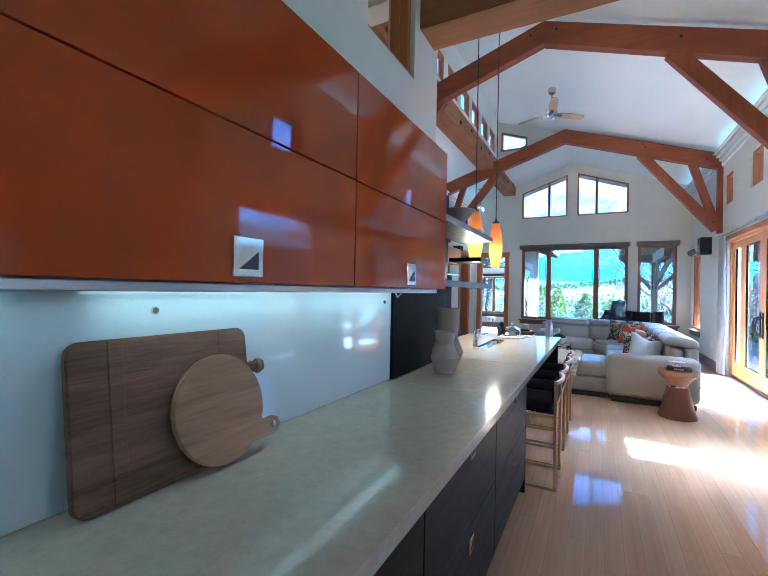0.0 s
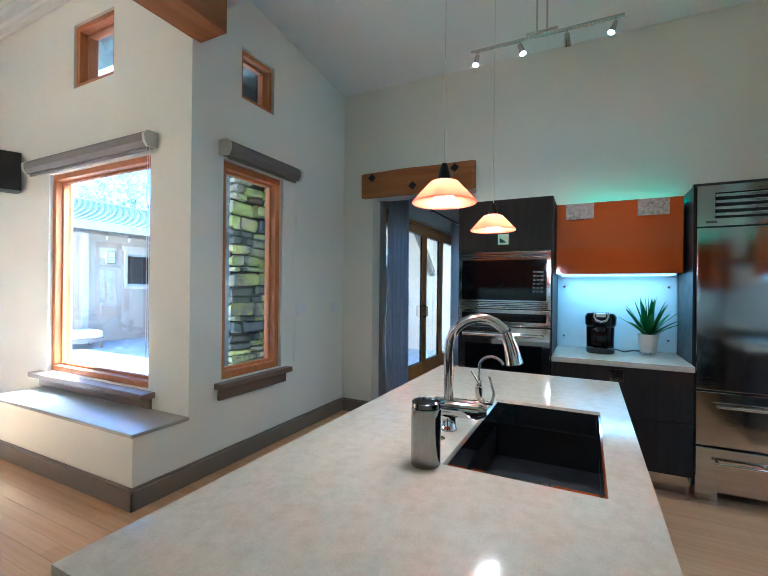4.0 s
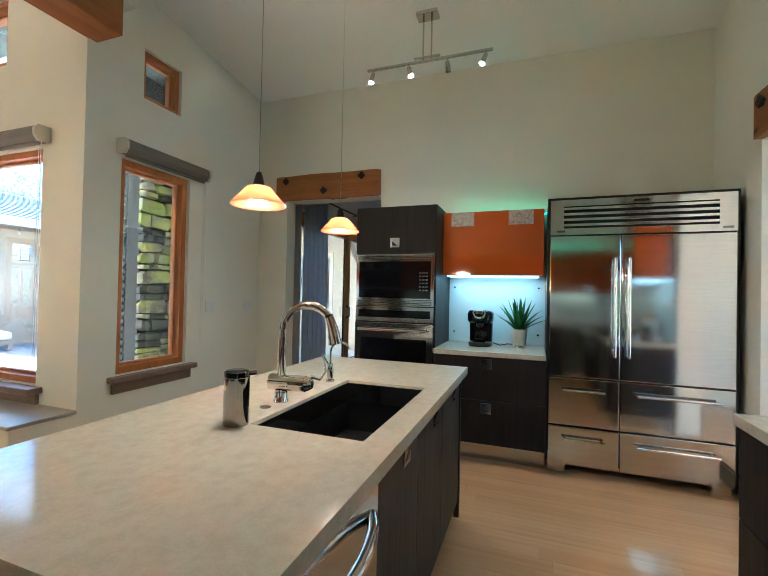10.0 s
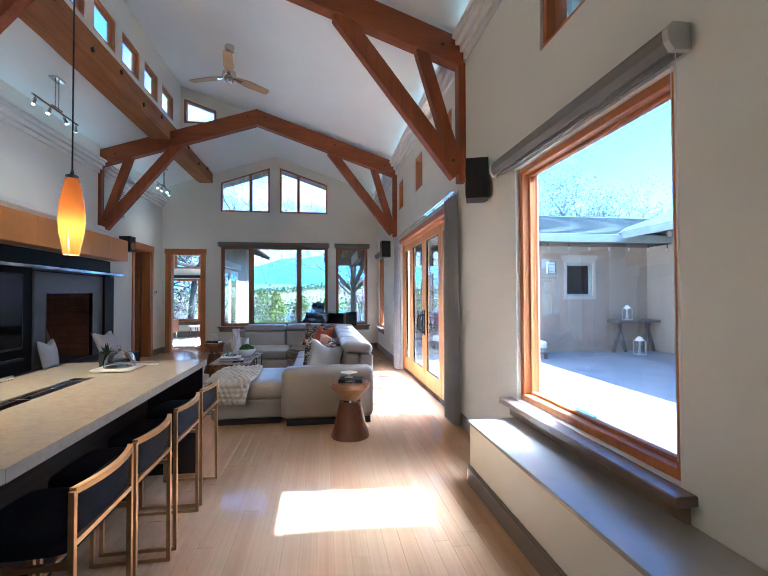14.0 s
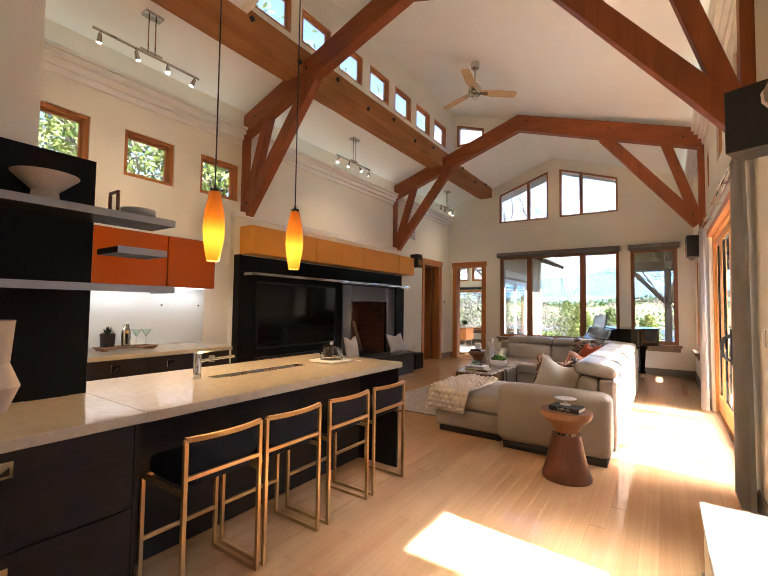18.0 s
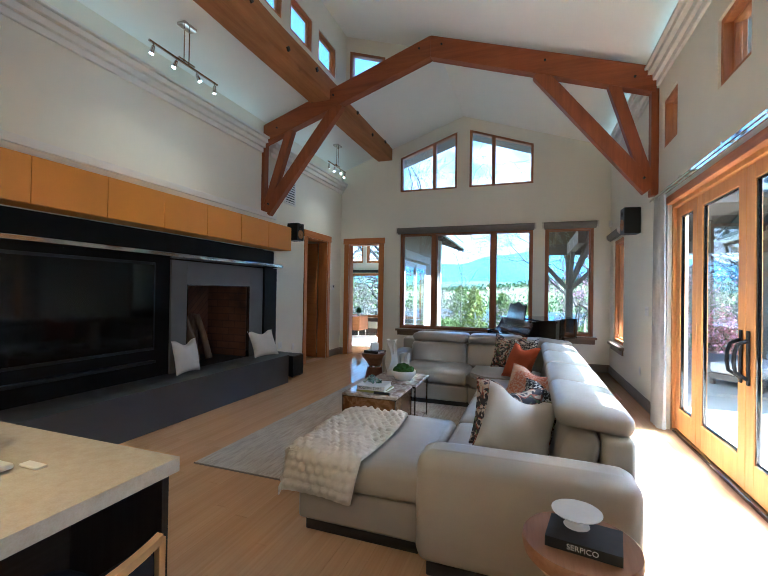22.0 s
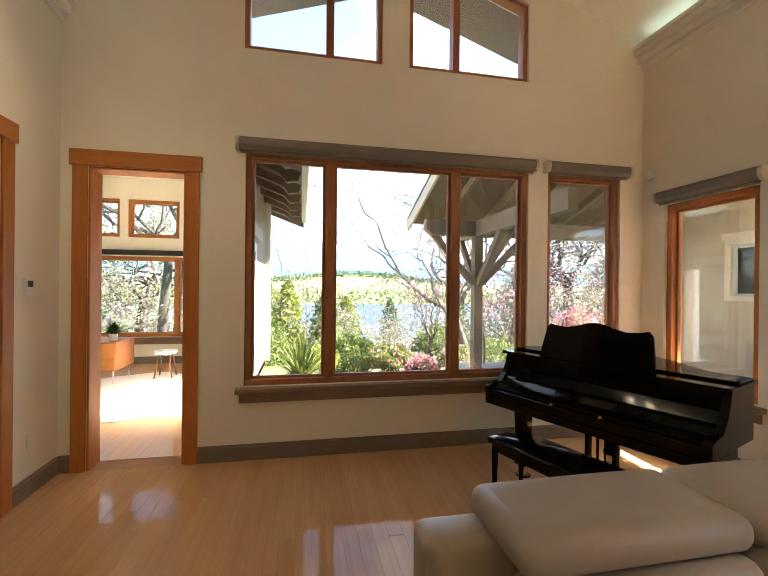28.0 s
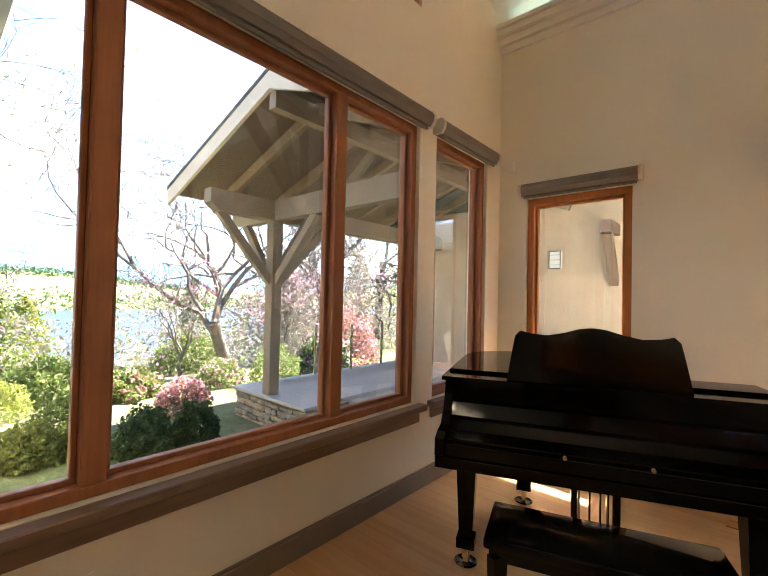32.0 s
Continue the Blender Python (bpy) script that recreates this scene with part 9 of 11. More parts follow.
# grand piano
PK, PU, PV = Vector((0.312, 12.62, 0)), Vector((0.370, -0.929, 0)) * 0.97, Vector((0.929, 0.370, 0))
PM = Matrix(((PU.x, PV.x, 0, PK.x), (PU.y, PV.y, 0, PK.y), (0, 0, 1.035, 0), (0, 0, 0, 1)))
PM = Matrix.Translation((0, 0, 0)) @ PM
piano = thing("grand_piano", (1.2, 12.1, 0), "black polished baby grand piano with closed lid", "piano")
def pp(name, bm, mat=None, label="", parent=None, smooth=None):
    bmesh.ops.transform(bm, matrix=PM, verts=bm.verts)
    bmesh.ops.recalc_face_normals(bm, faces=bm.faces)
    return part(name, bm, mat or PIANO, parent or piano, label, smooth)


def outline(grow=0.0, v0=0.26):
    """Body in plan: straight bass side, round tail, hollow treble side."""
    pts = [(-grow, v0), (-grow, 1.05)]
    for k in range(9):
        a = radians(180 - 20 * k)
        pts.append((0.36 + (0.36 + grow) * math.cos(a), 1.12 + (0.36 + grow) * math.sin(a)))
    for k in range(1, 9):
        f = k / 9
        pts.append((0.74 + 0.80 * f + grow, 1.02 - 0.42 * (0.5 - 0.5 * math.cos(math.pi * f))))
    pts += [(1.55 + grow, 0.60), (1.55 + grow, v0)]
    return pts


pp("case", prism(bmesh.new(), outline(), "z", 0.66, 0.968), smooth=40)
pp("lid", prism(bmesh.new(), outline(0.014, 0.62), "z", 0.97, 0.99), label="closed polished lid", smooth=40)
pp("front_lid", prism(bmesh.new(), [(-0.014, 0.215), (1.564, 0.215), (1.564, 0.617), (-0.014, 0.617)], "z", 0.97, 0.99))
pp("front_lid_leaf", B(0.0, 1.55, 0.38, 0.60, 0.991, 1.005, bevel=0.003))
pp("key_bed", B(0.0, 1.55, 0.0, 0.27, 0.60, 0.655, bevel=0.006))
pp("key_slip", B(0.05, 1.50, 0.012, 0.03, 0.656, 0.715, bevel=0.004))
for u in (0.0, 1.505):
    pp("cheek", prism(bmesh.new(), [(0.0, 0.656), (0.0, 0.735), (0.06, 0.755), (0.14, 0.765), (0.2, 0.82), (0.24, 0.90), (0.259, 0.967), (0.259, 0.656)], "x", u, u + 0.045))
pp("fallboard", prism(bmesh.new(), [(0.035, 0.70), (0.03, 0.735), (0.12, 0.752), (0.20, 0.80), (0.235, 0.86), (0.258, 0.87), (0.258, 0.70)], "x", 0.047, 1.503), label="closed fallboard")
pp("fallboard_knob", tube(bmesh.new(), [(0.60, 0.028, 0.72), (0.60, 0.012, 0.72)], 0.008, 10), BRASS)
pp("fallboard_knob", tube(bmesh.new(), [(0.95, 0.028, 0.72), (0.95, 0.012, 0.72)], 0.008, 10), BRASS)
desk = bmesh.new()
top = [(0.33 + 0.84 * (p - 0.31) / 0.79, q) for p, q in ((0.31, 0.0), (0.33, 0.12), (0.345, 0.20), (0.37, 0.225), (0.42, 0.215), (0.50, 0.21), (0.58, 0.225), (0.65, 0.245), (0.705, 0.25), (0.76, 0.245), (0.83, 0.225), (0.91, 0.21), (0.99, 0.215), (1.04, 0.225), (1.065, 0.20), (1.08, 0.12), (1.10, 0.0))]
prism(desk, [(p, q * 1.12) for p, q in top], "y", 0.0, 0.018)
bmesh.ops.transform(desk, matrix=Matrix.Translation((0, 0.25, 0.991)) @ Matrix.Rotation(radians(-12), 4, "X"), verts=desk.verts)
pp("music_desk", desk, label="curved polished music desk")
for u, v in ((0.12, 0.33), (1.45, 0.36), (0.42, 1.16)):
    lg = bmesh.new()
    for z0, z1, a, b in ((0.585, 0.66, 0.075, 0.075), (0.54, 0.585, 0.055, 0.06), (0.14, 0.54, 0.036, 0.055), (0.09, 0.14, 0.05, 0.05)):
        r0, r1 = a, b
        q = [lg.verts.new((u + sx * r0, v + sy * r0, z0)) for sx, sy in ((-1, -1), (1, -1), (1, 1), (-1, 1))]
        w = [lg.verts.new((u + sx * r1, v + sy * r1, z1)) for sx, sy in ((-1, -1), (1, -1), (1, 1), (-1, 1))]
        for i in range(4):
            lg.faces.new((q[i], q[(i + 1) % 4], w[(i + 1) % 4], w[i]))
        lg.faces.new(q[::-1])
        lg.faces.new(w)
    L = pp("leg", lg)
    cs = tube(bmesh.new(), [(u - 0.012, v, 0.04), (u + 0.012, v, 0.04)], 0.036, 18)
    pp("caster", cs, BRASS, "brass caster", L)
    fork = boxes((u - 0.02, u - 0.014, v - 0.02, v + 0.02, 0.03, 0.09), (u + 0.014, u + 0.02, v - 0.02, v + 0.02, 0.03, 0.09), (u - 0.02, u + 0.02, v - 0.02, v + 0.02, 0.082, 0.09))
    pp("fork", fork, BRASS, "", L)
    pp("caster_cup", lathe(bmesh.new(), [(0.06, 0.0), (0.065, 0.004), (0.055, 0.01), (0.0, 0.005)], u, v, 20), GUNMETAL, "", L)
lyre = pp("pedal_lyre", boxes((0.62, 0.93, 0.30, 0.42, 0.12, 0.17), (0.66, 0.69, 0.34, 0.38, 0.17, 0.66), (0.86, 0.89, 0.34, 0.38, 0.17, 0.66), (0.745, 0.755, 0.355, 0.365, 0.17, 0.66), (0.795, 0.805, 0.355, 0.365, 0.17, 0.66)))
for u in (0.69, 0.775, 0.86):
    pp("pedal", B(u - 0.014, u + 0.014, 0.18, 0.31, 0.055, 0.068, bevel=0.005), BRASS, "brass pedal", lyre)
pp("lyre_brace", boxes((0.70, 0.712, 0.42, 0.44, 0.13, 0.66), (0.84, 0.852, 0.42, 0.44, 0.13, 0.66)), GUNMETAL)
# bench: corners front-left etc. follow the keyboard's direction
bench = thing("piano_bench", (0.468, 11.92, 0), "black piano bench with a padded top and slim legs", "bench")
BMX = Matrix(((0.320, 0.947, 0, 0.468), (-0.947, 0.320, 0, 11.92), (0, 0, 1, 0), (0, 0, 0, 1)))
def pb(name, bm, mat=None, label="", smooth=None):
    bmesh.ops.transform(bm, matrix=BMX, verts=bm.verts)
    bmesh.ops.recalc_face_normals(bm, faces=bm.faces)
    return part(name, bm, mat or PIANO, bench, label, smooth)


pb("apron", B(-0.42, 0.42, -0.14, 0.14, 0.38, 0.435, bevel=0.003))
pb("top", B(-0.44, 0.44, -0.17, 0.17, 0.436, 0.48, bevel=0.012), label="polished hinged top", smooth=40)
for u in (-0.395, 0.395):
    for v in (-0.135, 0.135):
        lg = bmesh.new()
        lathe(lg, [(0.0, 0.0), (0.018, 0.0), (0.024, 0.02), (0.016, 0.05), (0.020, 0.09), (0.032, 0.37), (0.032, 0.40), (0.0, 0.40)], u, v, 4)
        pb("leg", lg)

# ---- bedroom beyond the end door ----
BX0, BX1, BY0, BY1 = -6.2, -2.0, YE + T, 18.30
STUCCO = plain("tan_stucco", lin(0.44, 0.36, 0.26), 0.9, var=0.12, scale=2.0, bump=0.5, bscale=70)
STUCCO_TRIM = plain("cream_stucco_trim", lin(0.60, 0.53, 0.42), 0.85, var=0.06, bump=0.3)
BED_SLIDER = (14.55, 16.75, 0.0, 2.25)
BED_WIN = (-5.55, -2.45, 0.52, 2.10)
setting("wall_bedroom_window", wall_mesh("y", BY1, BY1 + 0.2, BX0 - 0.2, BX1 + 0.2, 0, 3.62, [BED_WIN, (-5.55, -4.62, 2.47, 3.21), (-4.48, -3.55, 2.47, 3.21), (-3.41, -2.45, 2.47, 3.21)]), PLASTER, "cream plastered bedroom wall with tall windows", "wall")
setting("wall_bedroom_patio", wall_mesh("x", BX1, BX1 + 0.1, BY0, BY1, -0.1, 3.3, [BED_SLIDER]), STUCCO, "tan stuccoed outer wall with a sliding door", "wall")
setting("wall_bedroom_back", B(BX0 - 0.2, BX0, BY0, BY1, 0, 3.6), PLASTER, "cream plastered bedroom wall", "wall")
setting("ceiling_bedroom", B(BX0 - 0.2, BX1, BY0, BY1 + 0.2, 3.62, 3.72), CEILING, "white bedroom ceiling", "ceiling")
window("y", BY1, 1, BED_WIN, TRIM, "wide fir-framed bedroom window", w=0.06, mullions=(-5.1, -3.6))
for a, b in ((-5.55, -4.62), (-4.48, -3.55), (-3.41, -2.45)):
    window("y", BY1, 1, (a, b, 2.47, 3.21), TRIM, "fir-framed upper bedroom window", w=0.055)
solo("roller_blind", B(-5.7, -2.3, BY1 - 0.09, BY1 - 0.005, 2.12, 2.22, bevel=0.02), SATINBLACK, "black rolled-up blind above the bedroom window", "blind")
sill("sill_bedroom", "y", BY1, -1, -5.65, -2.35, 0.515, SILL)
setting("baseboard_bedroom", B(BX0, BX1, BY1 - 0.02, BY1, 0.0, 0.14, bevel=0.004), BASEBOARD, "taupe painted baseboard", "baseboard")
des = thing("credenza", (-4.25, 16.8, 0), "orange-toned wooden credenza on slim legs", "credenza")
part("case", B(-4.9, -3.92, 16.45, 17.15, 0.22, 0.66, bevel=0.01), wood("orange_credenza_wood", lin(0.40, 0.16, 0.06), lin(0.25, 0.09, 0.035), "x", 14, 0.4, knots=False), des)
part("door", B(-4.40, -3.93, 16.432, 16.45, 0.24, 0.64, bevel=0.003), TRIM_X, des)
for x in (-4.85, -3.98):
    for y in (16.5, 17.1):
        part("leg", tube(bmesh.new(), [(x, y, 0.0), (x, y, 0.22)], 0.014, 10), CHROME, des)
pot = thing("potted_plant", (-4.08, 16.75, 0.66), "leafy green plant in a white pot on the credenza", "potted plant")
part("pot", lathe(bmesh.new(), [(0.05, 0.66), (0.065, 0.76), (0.06, 0.765), (0.0, 0.75)], -4.08, 16.75, 20), WHITE_CERAMIC, pot, smooth=40)
spiky((-4.08, 16.75, 0.75), 40, 0.22, 0.03, LEAF, pot, (0.1, 1.3), "leaves", 3)
st = thing("stool", (-3.37, 16.94, 0), "small round white stool on splayed wooden legs", "stool")
part("seat", lathe(bmesh.new(), [(0.0, 0.40), (0.15, 0.40), (0.17, 0.42), (0.165, 0.45), (0.0, 0.455)], -3.37, 16.94, 28), WHITE_CERAMIC, st, smooth=40)
for a in (45, 135, 225, 315):
    c, s = math.cos(radians(a)), math.sin(radians(a))
    part("leg", tube(bmesh.new(), [(-3.37 + 0.11 * c, 16.94 + 0.11 * s, 0.41), (-3.37 + 0.19 * c, 16.94 + 0.19 * s, 0.0)], 0.013, 8), WALNUT, st)
rg = bmesh.new()
pts = []
for k in range(40):
    a = k / 40 * 2 * math.pi
    r = 1.0 + 0.05 * math.sin(5 * a) + 0.03 * math.sin(9 * a + 1)
    pts.append((-3.6 + 1.25 * r * math.cos(a), 15.9 + 1.35 * r * math.sin(a)))
prism(rg, pts, "z", 0.001, 0.014)
solo("rug", rg, plain("pale_hide_rug", lin(0.62, 0.54, 0.44), 0.95, var=0.15, scale=4, bump=0.3), "pale rug with a wavy edge on the bedroom floor", "rug")

# ---- outside ----
CONCRETE = plain("pale_patio_concrete", lin(0.42, 0.40, 0.36), 0.85, var=0.12, scale=1.2, bump=0.2, bscale=60)
EARTH = Mat("ground_grass_and_earth")
ev = EARTH.coords()
EARTH.base(EARTH.mix(EARTH.ramp(EARTH.noise(ev, 0.25, 5.0), [(0.4, lin(0, 0, 0)), (0.6, lin(1, 1, 1))]), lin(0.115, 0.15, 0.035), EARTH.ramp(EARTH.noise(ev, 3.0, 5.0), [(0.35, lin(0.10, 0.085, 0.05)), (0.65, lin(0.20, 0.18, 0.09))])))
EARTH.set(Roughness=0.95)
EARTH.bump(EARTH.noise(ev, 8.0, 5.0), 0.5, 0.05)


def smooth_step(a, b, v):
    u = min(1.0, max(0.0, (v - a) / (b - a)))
    return u * u * (3 - 2 * u)


def height(x, y):
    """The garden terrace, the bank down to the lake, and the green hills beyond it."""
    d = max(y - 19.0, 0.0)
    z = -0.45 - 11.5 * smooth_step(0.0, 46.0, d)
    far = smooth_step(270.0, 420.0, y)
    z += far * (19 + 5 * math.sin(x * 0.013 + 1.0) + 3 * math.sin(x * 0.031))
    z += smooth_step(420, 700, y) * -8
    side = smooth_step(26, 70, abs(x - 1)) * (1 - smooth_step(40, 120, y))
    return z + side * 5.0


def terrain():
    xs = [-700, -450, -300, -200, -140, -100, -70, -50, -35, -25] + list(range(-18, 22, 3)) + [25, 35, 50, 70, 100, 140, 200, 300, 450, 700]
    ys = [-300, -150, -80, -40, -20, -10, 0, 6, 12, 16, 19, 21, 24, 27, 30, 34, 38, 43, 48, 54, 60, 66, 75, 100, 160, 220, 270, 290, 310, 330, 350, 370, 390, 410, 430, 470, 520, 600, 700]
    verts = [(x, y, height(x, y)) for y in ys for x in xs]
    n = len(xs)
    faces = [(j * n + i, j * n + i + 1, (j + 1) * n + i + 1, (j + 1) * n + i) for j in range(len(ys) - 1) for i in range(n - 1)]
    me = bpy.data.meshes.new("ground")
    me.from_pydata(verts, [], faces)
    me.shade_smooth()
    return me


gr = new("ground", terrain())
gr.data.materials.append(EARTH.m)
tagged(gr, "grassy bank falling to a lake with green hills beyond", "ground", kind="structure")
LAKE = plain("lake_water", lin(0.026, 0.045, 0.068), 0.6, var=0.1, scale=0.05, bump=0.25, bscale=0.6, spec=0.25)
setting("water", B(-500, 500, 62, 330, -10.4, -10.2), LAKE, "wide calm lake below the garden", "lake")

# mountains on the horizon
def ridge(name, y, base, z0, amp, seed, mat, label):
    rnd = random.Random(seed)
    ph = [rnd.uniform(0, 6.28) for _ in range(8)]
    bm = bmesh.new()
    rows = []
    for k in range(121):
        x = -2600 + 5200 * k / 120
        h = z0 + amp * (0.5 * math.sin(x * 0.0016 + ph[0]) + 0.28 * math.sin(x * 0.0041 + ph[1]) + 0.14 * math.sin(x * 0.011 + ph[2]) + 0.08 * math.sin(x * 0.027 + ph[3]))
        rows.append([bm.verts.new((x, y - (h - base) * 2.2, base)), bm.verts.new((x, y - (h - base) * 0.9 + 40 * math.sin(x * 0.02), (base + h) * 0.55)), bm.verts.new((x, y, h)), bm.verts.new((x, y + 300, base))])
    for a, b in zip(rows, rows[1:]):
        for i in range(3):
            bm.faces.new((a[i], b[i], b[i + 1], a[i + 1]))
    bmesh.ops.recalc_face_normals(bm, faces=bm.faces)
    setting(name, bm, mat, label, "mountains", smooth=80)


# distance haze is put into the base colour and a faint blue glow
def haze_glow(name, c, e, strength):
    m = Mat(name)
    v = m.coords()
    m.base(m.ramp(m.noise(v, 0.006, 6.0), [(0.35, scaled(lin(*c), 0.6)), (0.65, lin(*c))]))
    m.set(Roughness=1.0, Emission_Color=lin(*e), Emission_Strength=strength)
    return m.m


ridge("backdrop_mountains", 2100, -60, 150, 75, 4, haze_glow("haze_glow_blue_mountain", (0.04, 0.10, 0.15), (0.13, 0.36, 0.62), 0.28), "hazy blue mountain range beyond the lake")
ridge("backdrop_foothills", 1050, -40, 22, 22, 9, haze_glow("haze_glow_green_foothill", (0.07, 0.12, 0.08), (0.20, 0.36, 0.42), 0.19), "hazy green-blue foothills")

# terraces and paths
setting("pavement_patio", boxes((2.656, 16.0, 4.75, 12.5, -0.6, -0.10), (4.7, 16.0, 3.25, 4.75, -0.6, -0.10)), CONCRETE, "sunlit pale concrete patio", "patio")
setting("pavement_porch", boxes((2.304, 6.3, 15.735, 17.45, -0.6, -0.002), (2.75, 6.3, 12.5, 15.735, -0.6, -0.06)), CONCRETE, "pale concrete porch deck", "porch")
setting("pavement_path", boxes((-1.85, 0.9, 13.54, 15.4, -0.6, -0.36)), CONCRETE, "pale concrete garden path", "path")
setting("pavement_sunroom", boxes((-4, 12, -14, -3.5, -0.6, -0.1), (5.1, 12, -3.5, -0.05, -0.6, -0.1)), CONCRETE, "pale concrete terrace", "terrace")

# outer wing across the patio
SHINGLE = Mat("grey_green_shingles")
sbk = SHINGLE.t.nodes.new("ShaderNodeTexBrick")
for k_, v_ in (("Scale", 1.0), ("Mortar Size", 0.01), ("Brick Width", 0.3), ("Row Height", 0.14)):
    sbk.inputs[k_].default_value = v_
sbk.inputs["Color1"].default_value, sbk.inputs["Color2"].default_value, sbk.inputs["Mortar"].default_value = lin(0.065, 0.078, 0.07), lin(0.10, 0.115, 0.10), lin(0.035, 0.04, 0.04)
SHINGLE.link(SHINGLE.coords(), sbk.inputs["Vector"])
SHINGLE.base(SHINGLE.mix(SHINGLE.noise(SHINGLE.coords(), 30.0, 4.0), sbk.outputs["Color"], lin(0.08, 0.098, 0.085)))
SHINGLE.set(Roughness=0.9)
SHINGLE.bump(sbk.outputs["Fac"], 0.6, 0.01)
EAVE = plain("taupe_painted_timber", lin(0.15, 0.11, 0.075), 0.7, var=0.12, bump=0.3, bscale=40)
FASCIA = plain("pale_green_fascia", lin(0.42, 0.46, 0.41), 0.6, var=0.06)
DARKWIN = plain("dark_window_glass", lin(0.02, 0.022, 0.025), 0.05, bump=0.0)
WX, WY = 6.35, 12.35
wing = thing("house_wing", (10, 15, -0.1), "tan stuccoed house wing with a grey-green shingle roof", "house")
part("wall", wall_mesh("y", WY, WY + 0.2, WX, 16.0, -0.1, 3.05, [(7.46, 8.22, 1.40, 2.28)]), STUCCO, wing)
part("wall", wall_mesh("x", WX, WX + 0.2, WY + 0.2, 17.0, -0.1, 3.3, [(14.7, 15.45, 1.45, 2.35)]), STUCCO, wing)
part("wall", B(15.8, 16.0, WY + 0.2, 17.0, -0.1, 3.05), STUCCO, wing)
part("wall", B(WX, 16.0, 17.0, 17.2, -0.1, 3.05), STUCCO, wing)
rf = part("roof", prism(bmesh.new(), [(11.45, 2.78), (14.78, 3.92), (18.1, 2.78), (18.1, 2.92), (14.78, 4.07), (11.45, 2.92)], "x", 5.6, 16.6), SHINGLE.m, wing)
part("fascia", B(5.58, 16.6, 11.40, 11.445, 2.74, 2.93), FASCIA, wing)
part("soffit", B(5.65, 16.5, 11.46, WY, 2.74, 2.775), EAVE, wing)
for k in range(18):
    part("shingle_course", B(5.59, 16.61, 11.45 + k * 0.18, 11.64 + k * 0.18, 2.925 + k * 0.0622, 2.94 + k * 0.0622), SHINGLE.m, rf)
for lot, ax in (((7.46, 8.22, 1.40, 2.28), "y"), ((14.7, 15.45, 1.45, 2.35), "x")):
    u0, u1, z0, z1 = lot
    face = WY if ax == "y" else WX
    w = part("window", (B(u0, u1, face + 0.10, face + 0.11, z0, z1) if ax == "y" else B(face + 0.10, face + 0.11, u0, u1, z0, z1)), DARKWIN, wing)
    frame_parts(ax, face + 0.04, face + 0.10, u0, u1, z0, z1, 0.05, FASCIA, w, ("frame",))
    frame_parts(ax, face - 0.03, face, u0 - 0.09, u1 + 0.09, z0 - 0.09, z1 + 0.09, 0.09, STUCCO_TRIM, w, ("surround",))
    part("head_trim", (B(u0 - 0.14, u1 + 0.14, face - 0.045, face, z1 + 0.092, z1 + 0.22) if ax == "y" else B(face - 0.045, face, u0 - 0.14, u1 + 0.14, z1 + 0.092, z1 + 0.22)), STUCCO_TRIM, w)
# corner pilaster and corbel on the wing's end
part("pilaster", B(WX - 0.04, WX + 0.12, WY - 0.04, WY, -0.1, 2.74), STUCCO_TRIM, wing)
cor = bmesh.new()
bar(cor, (WX - 0.005, 13.1, 1.75), (WX - 0.55, 13.1, 2.55), 0.14, 0.14)
part("corbel", cor, EAVE, wing)
part("corbel_block", B(WX - 0.62, WX, 13.02, 13.18, 2.55, 2.74, bevel=0.01), EAVE, wing)


def wall_lamp(c, ax):
    t = thing("outdoor_wall_lamp", c, "square frosted-glass outdoor wall lamp", "wall lamp", "outdoor wall lamps")
    x, y, z = c
    if ax == "y":
        part("box", B(x - 0.10, x + 0.10, y - 0.11, y, z - 0.16, z + 0.16, bevel=0.006), WHITEGLASS, t)
        frame_parts("y", y - 0.118, y - 0.111, x - 0.105, x + 0.105, z - 0.165, z + 0.165, 0.015, GUNMETAL, t, ("cage",))
        for k in (-0.05, 0.0, 0.05):
            part("bar", B(x - 0.09, x + 0.09, y - 0.117, y - 0.111, z + k * 1.8 - 0.004, z + k * 1.8 + 0.004), GUNMETAL, t)
    else:
        part("box", B(x - 0.11, x, y - 0.10, y + 0.10, z - 0.16, z + 0.16, bevel=0.006), WHITEGLASS, t)
        frame_parts("x", x - 0.118, x - 0.111, y - 0.105, y + 0.105, z - 0.165, z + 0.165, 0.015, GUNMETAL, t, ("cage",))
        for k in (-0.05, 0.0, 0.05):
            part("bar", B(x - 0.117, x - 0.111, y - 0.09, y + 0.09, z + k * 1.8 - 0.004, z + k * 1.8 + 0.004), GUNMETAL, t)


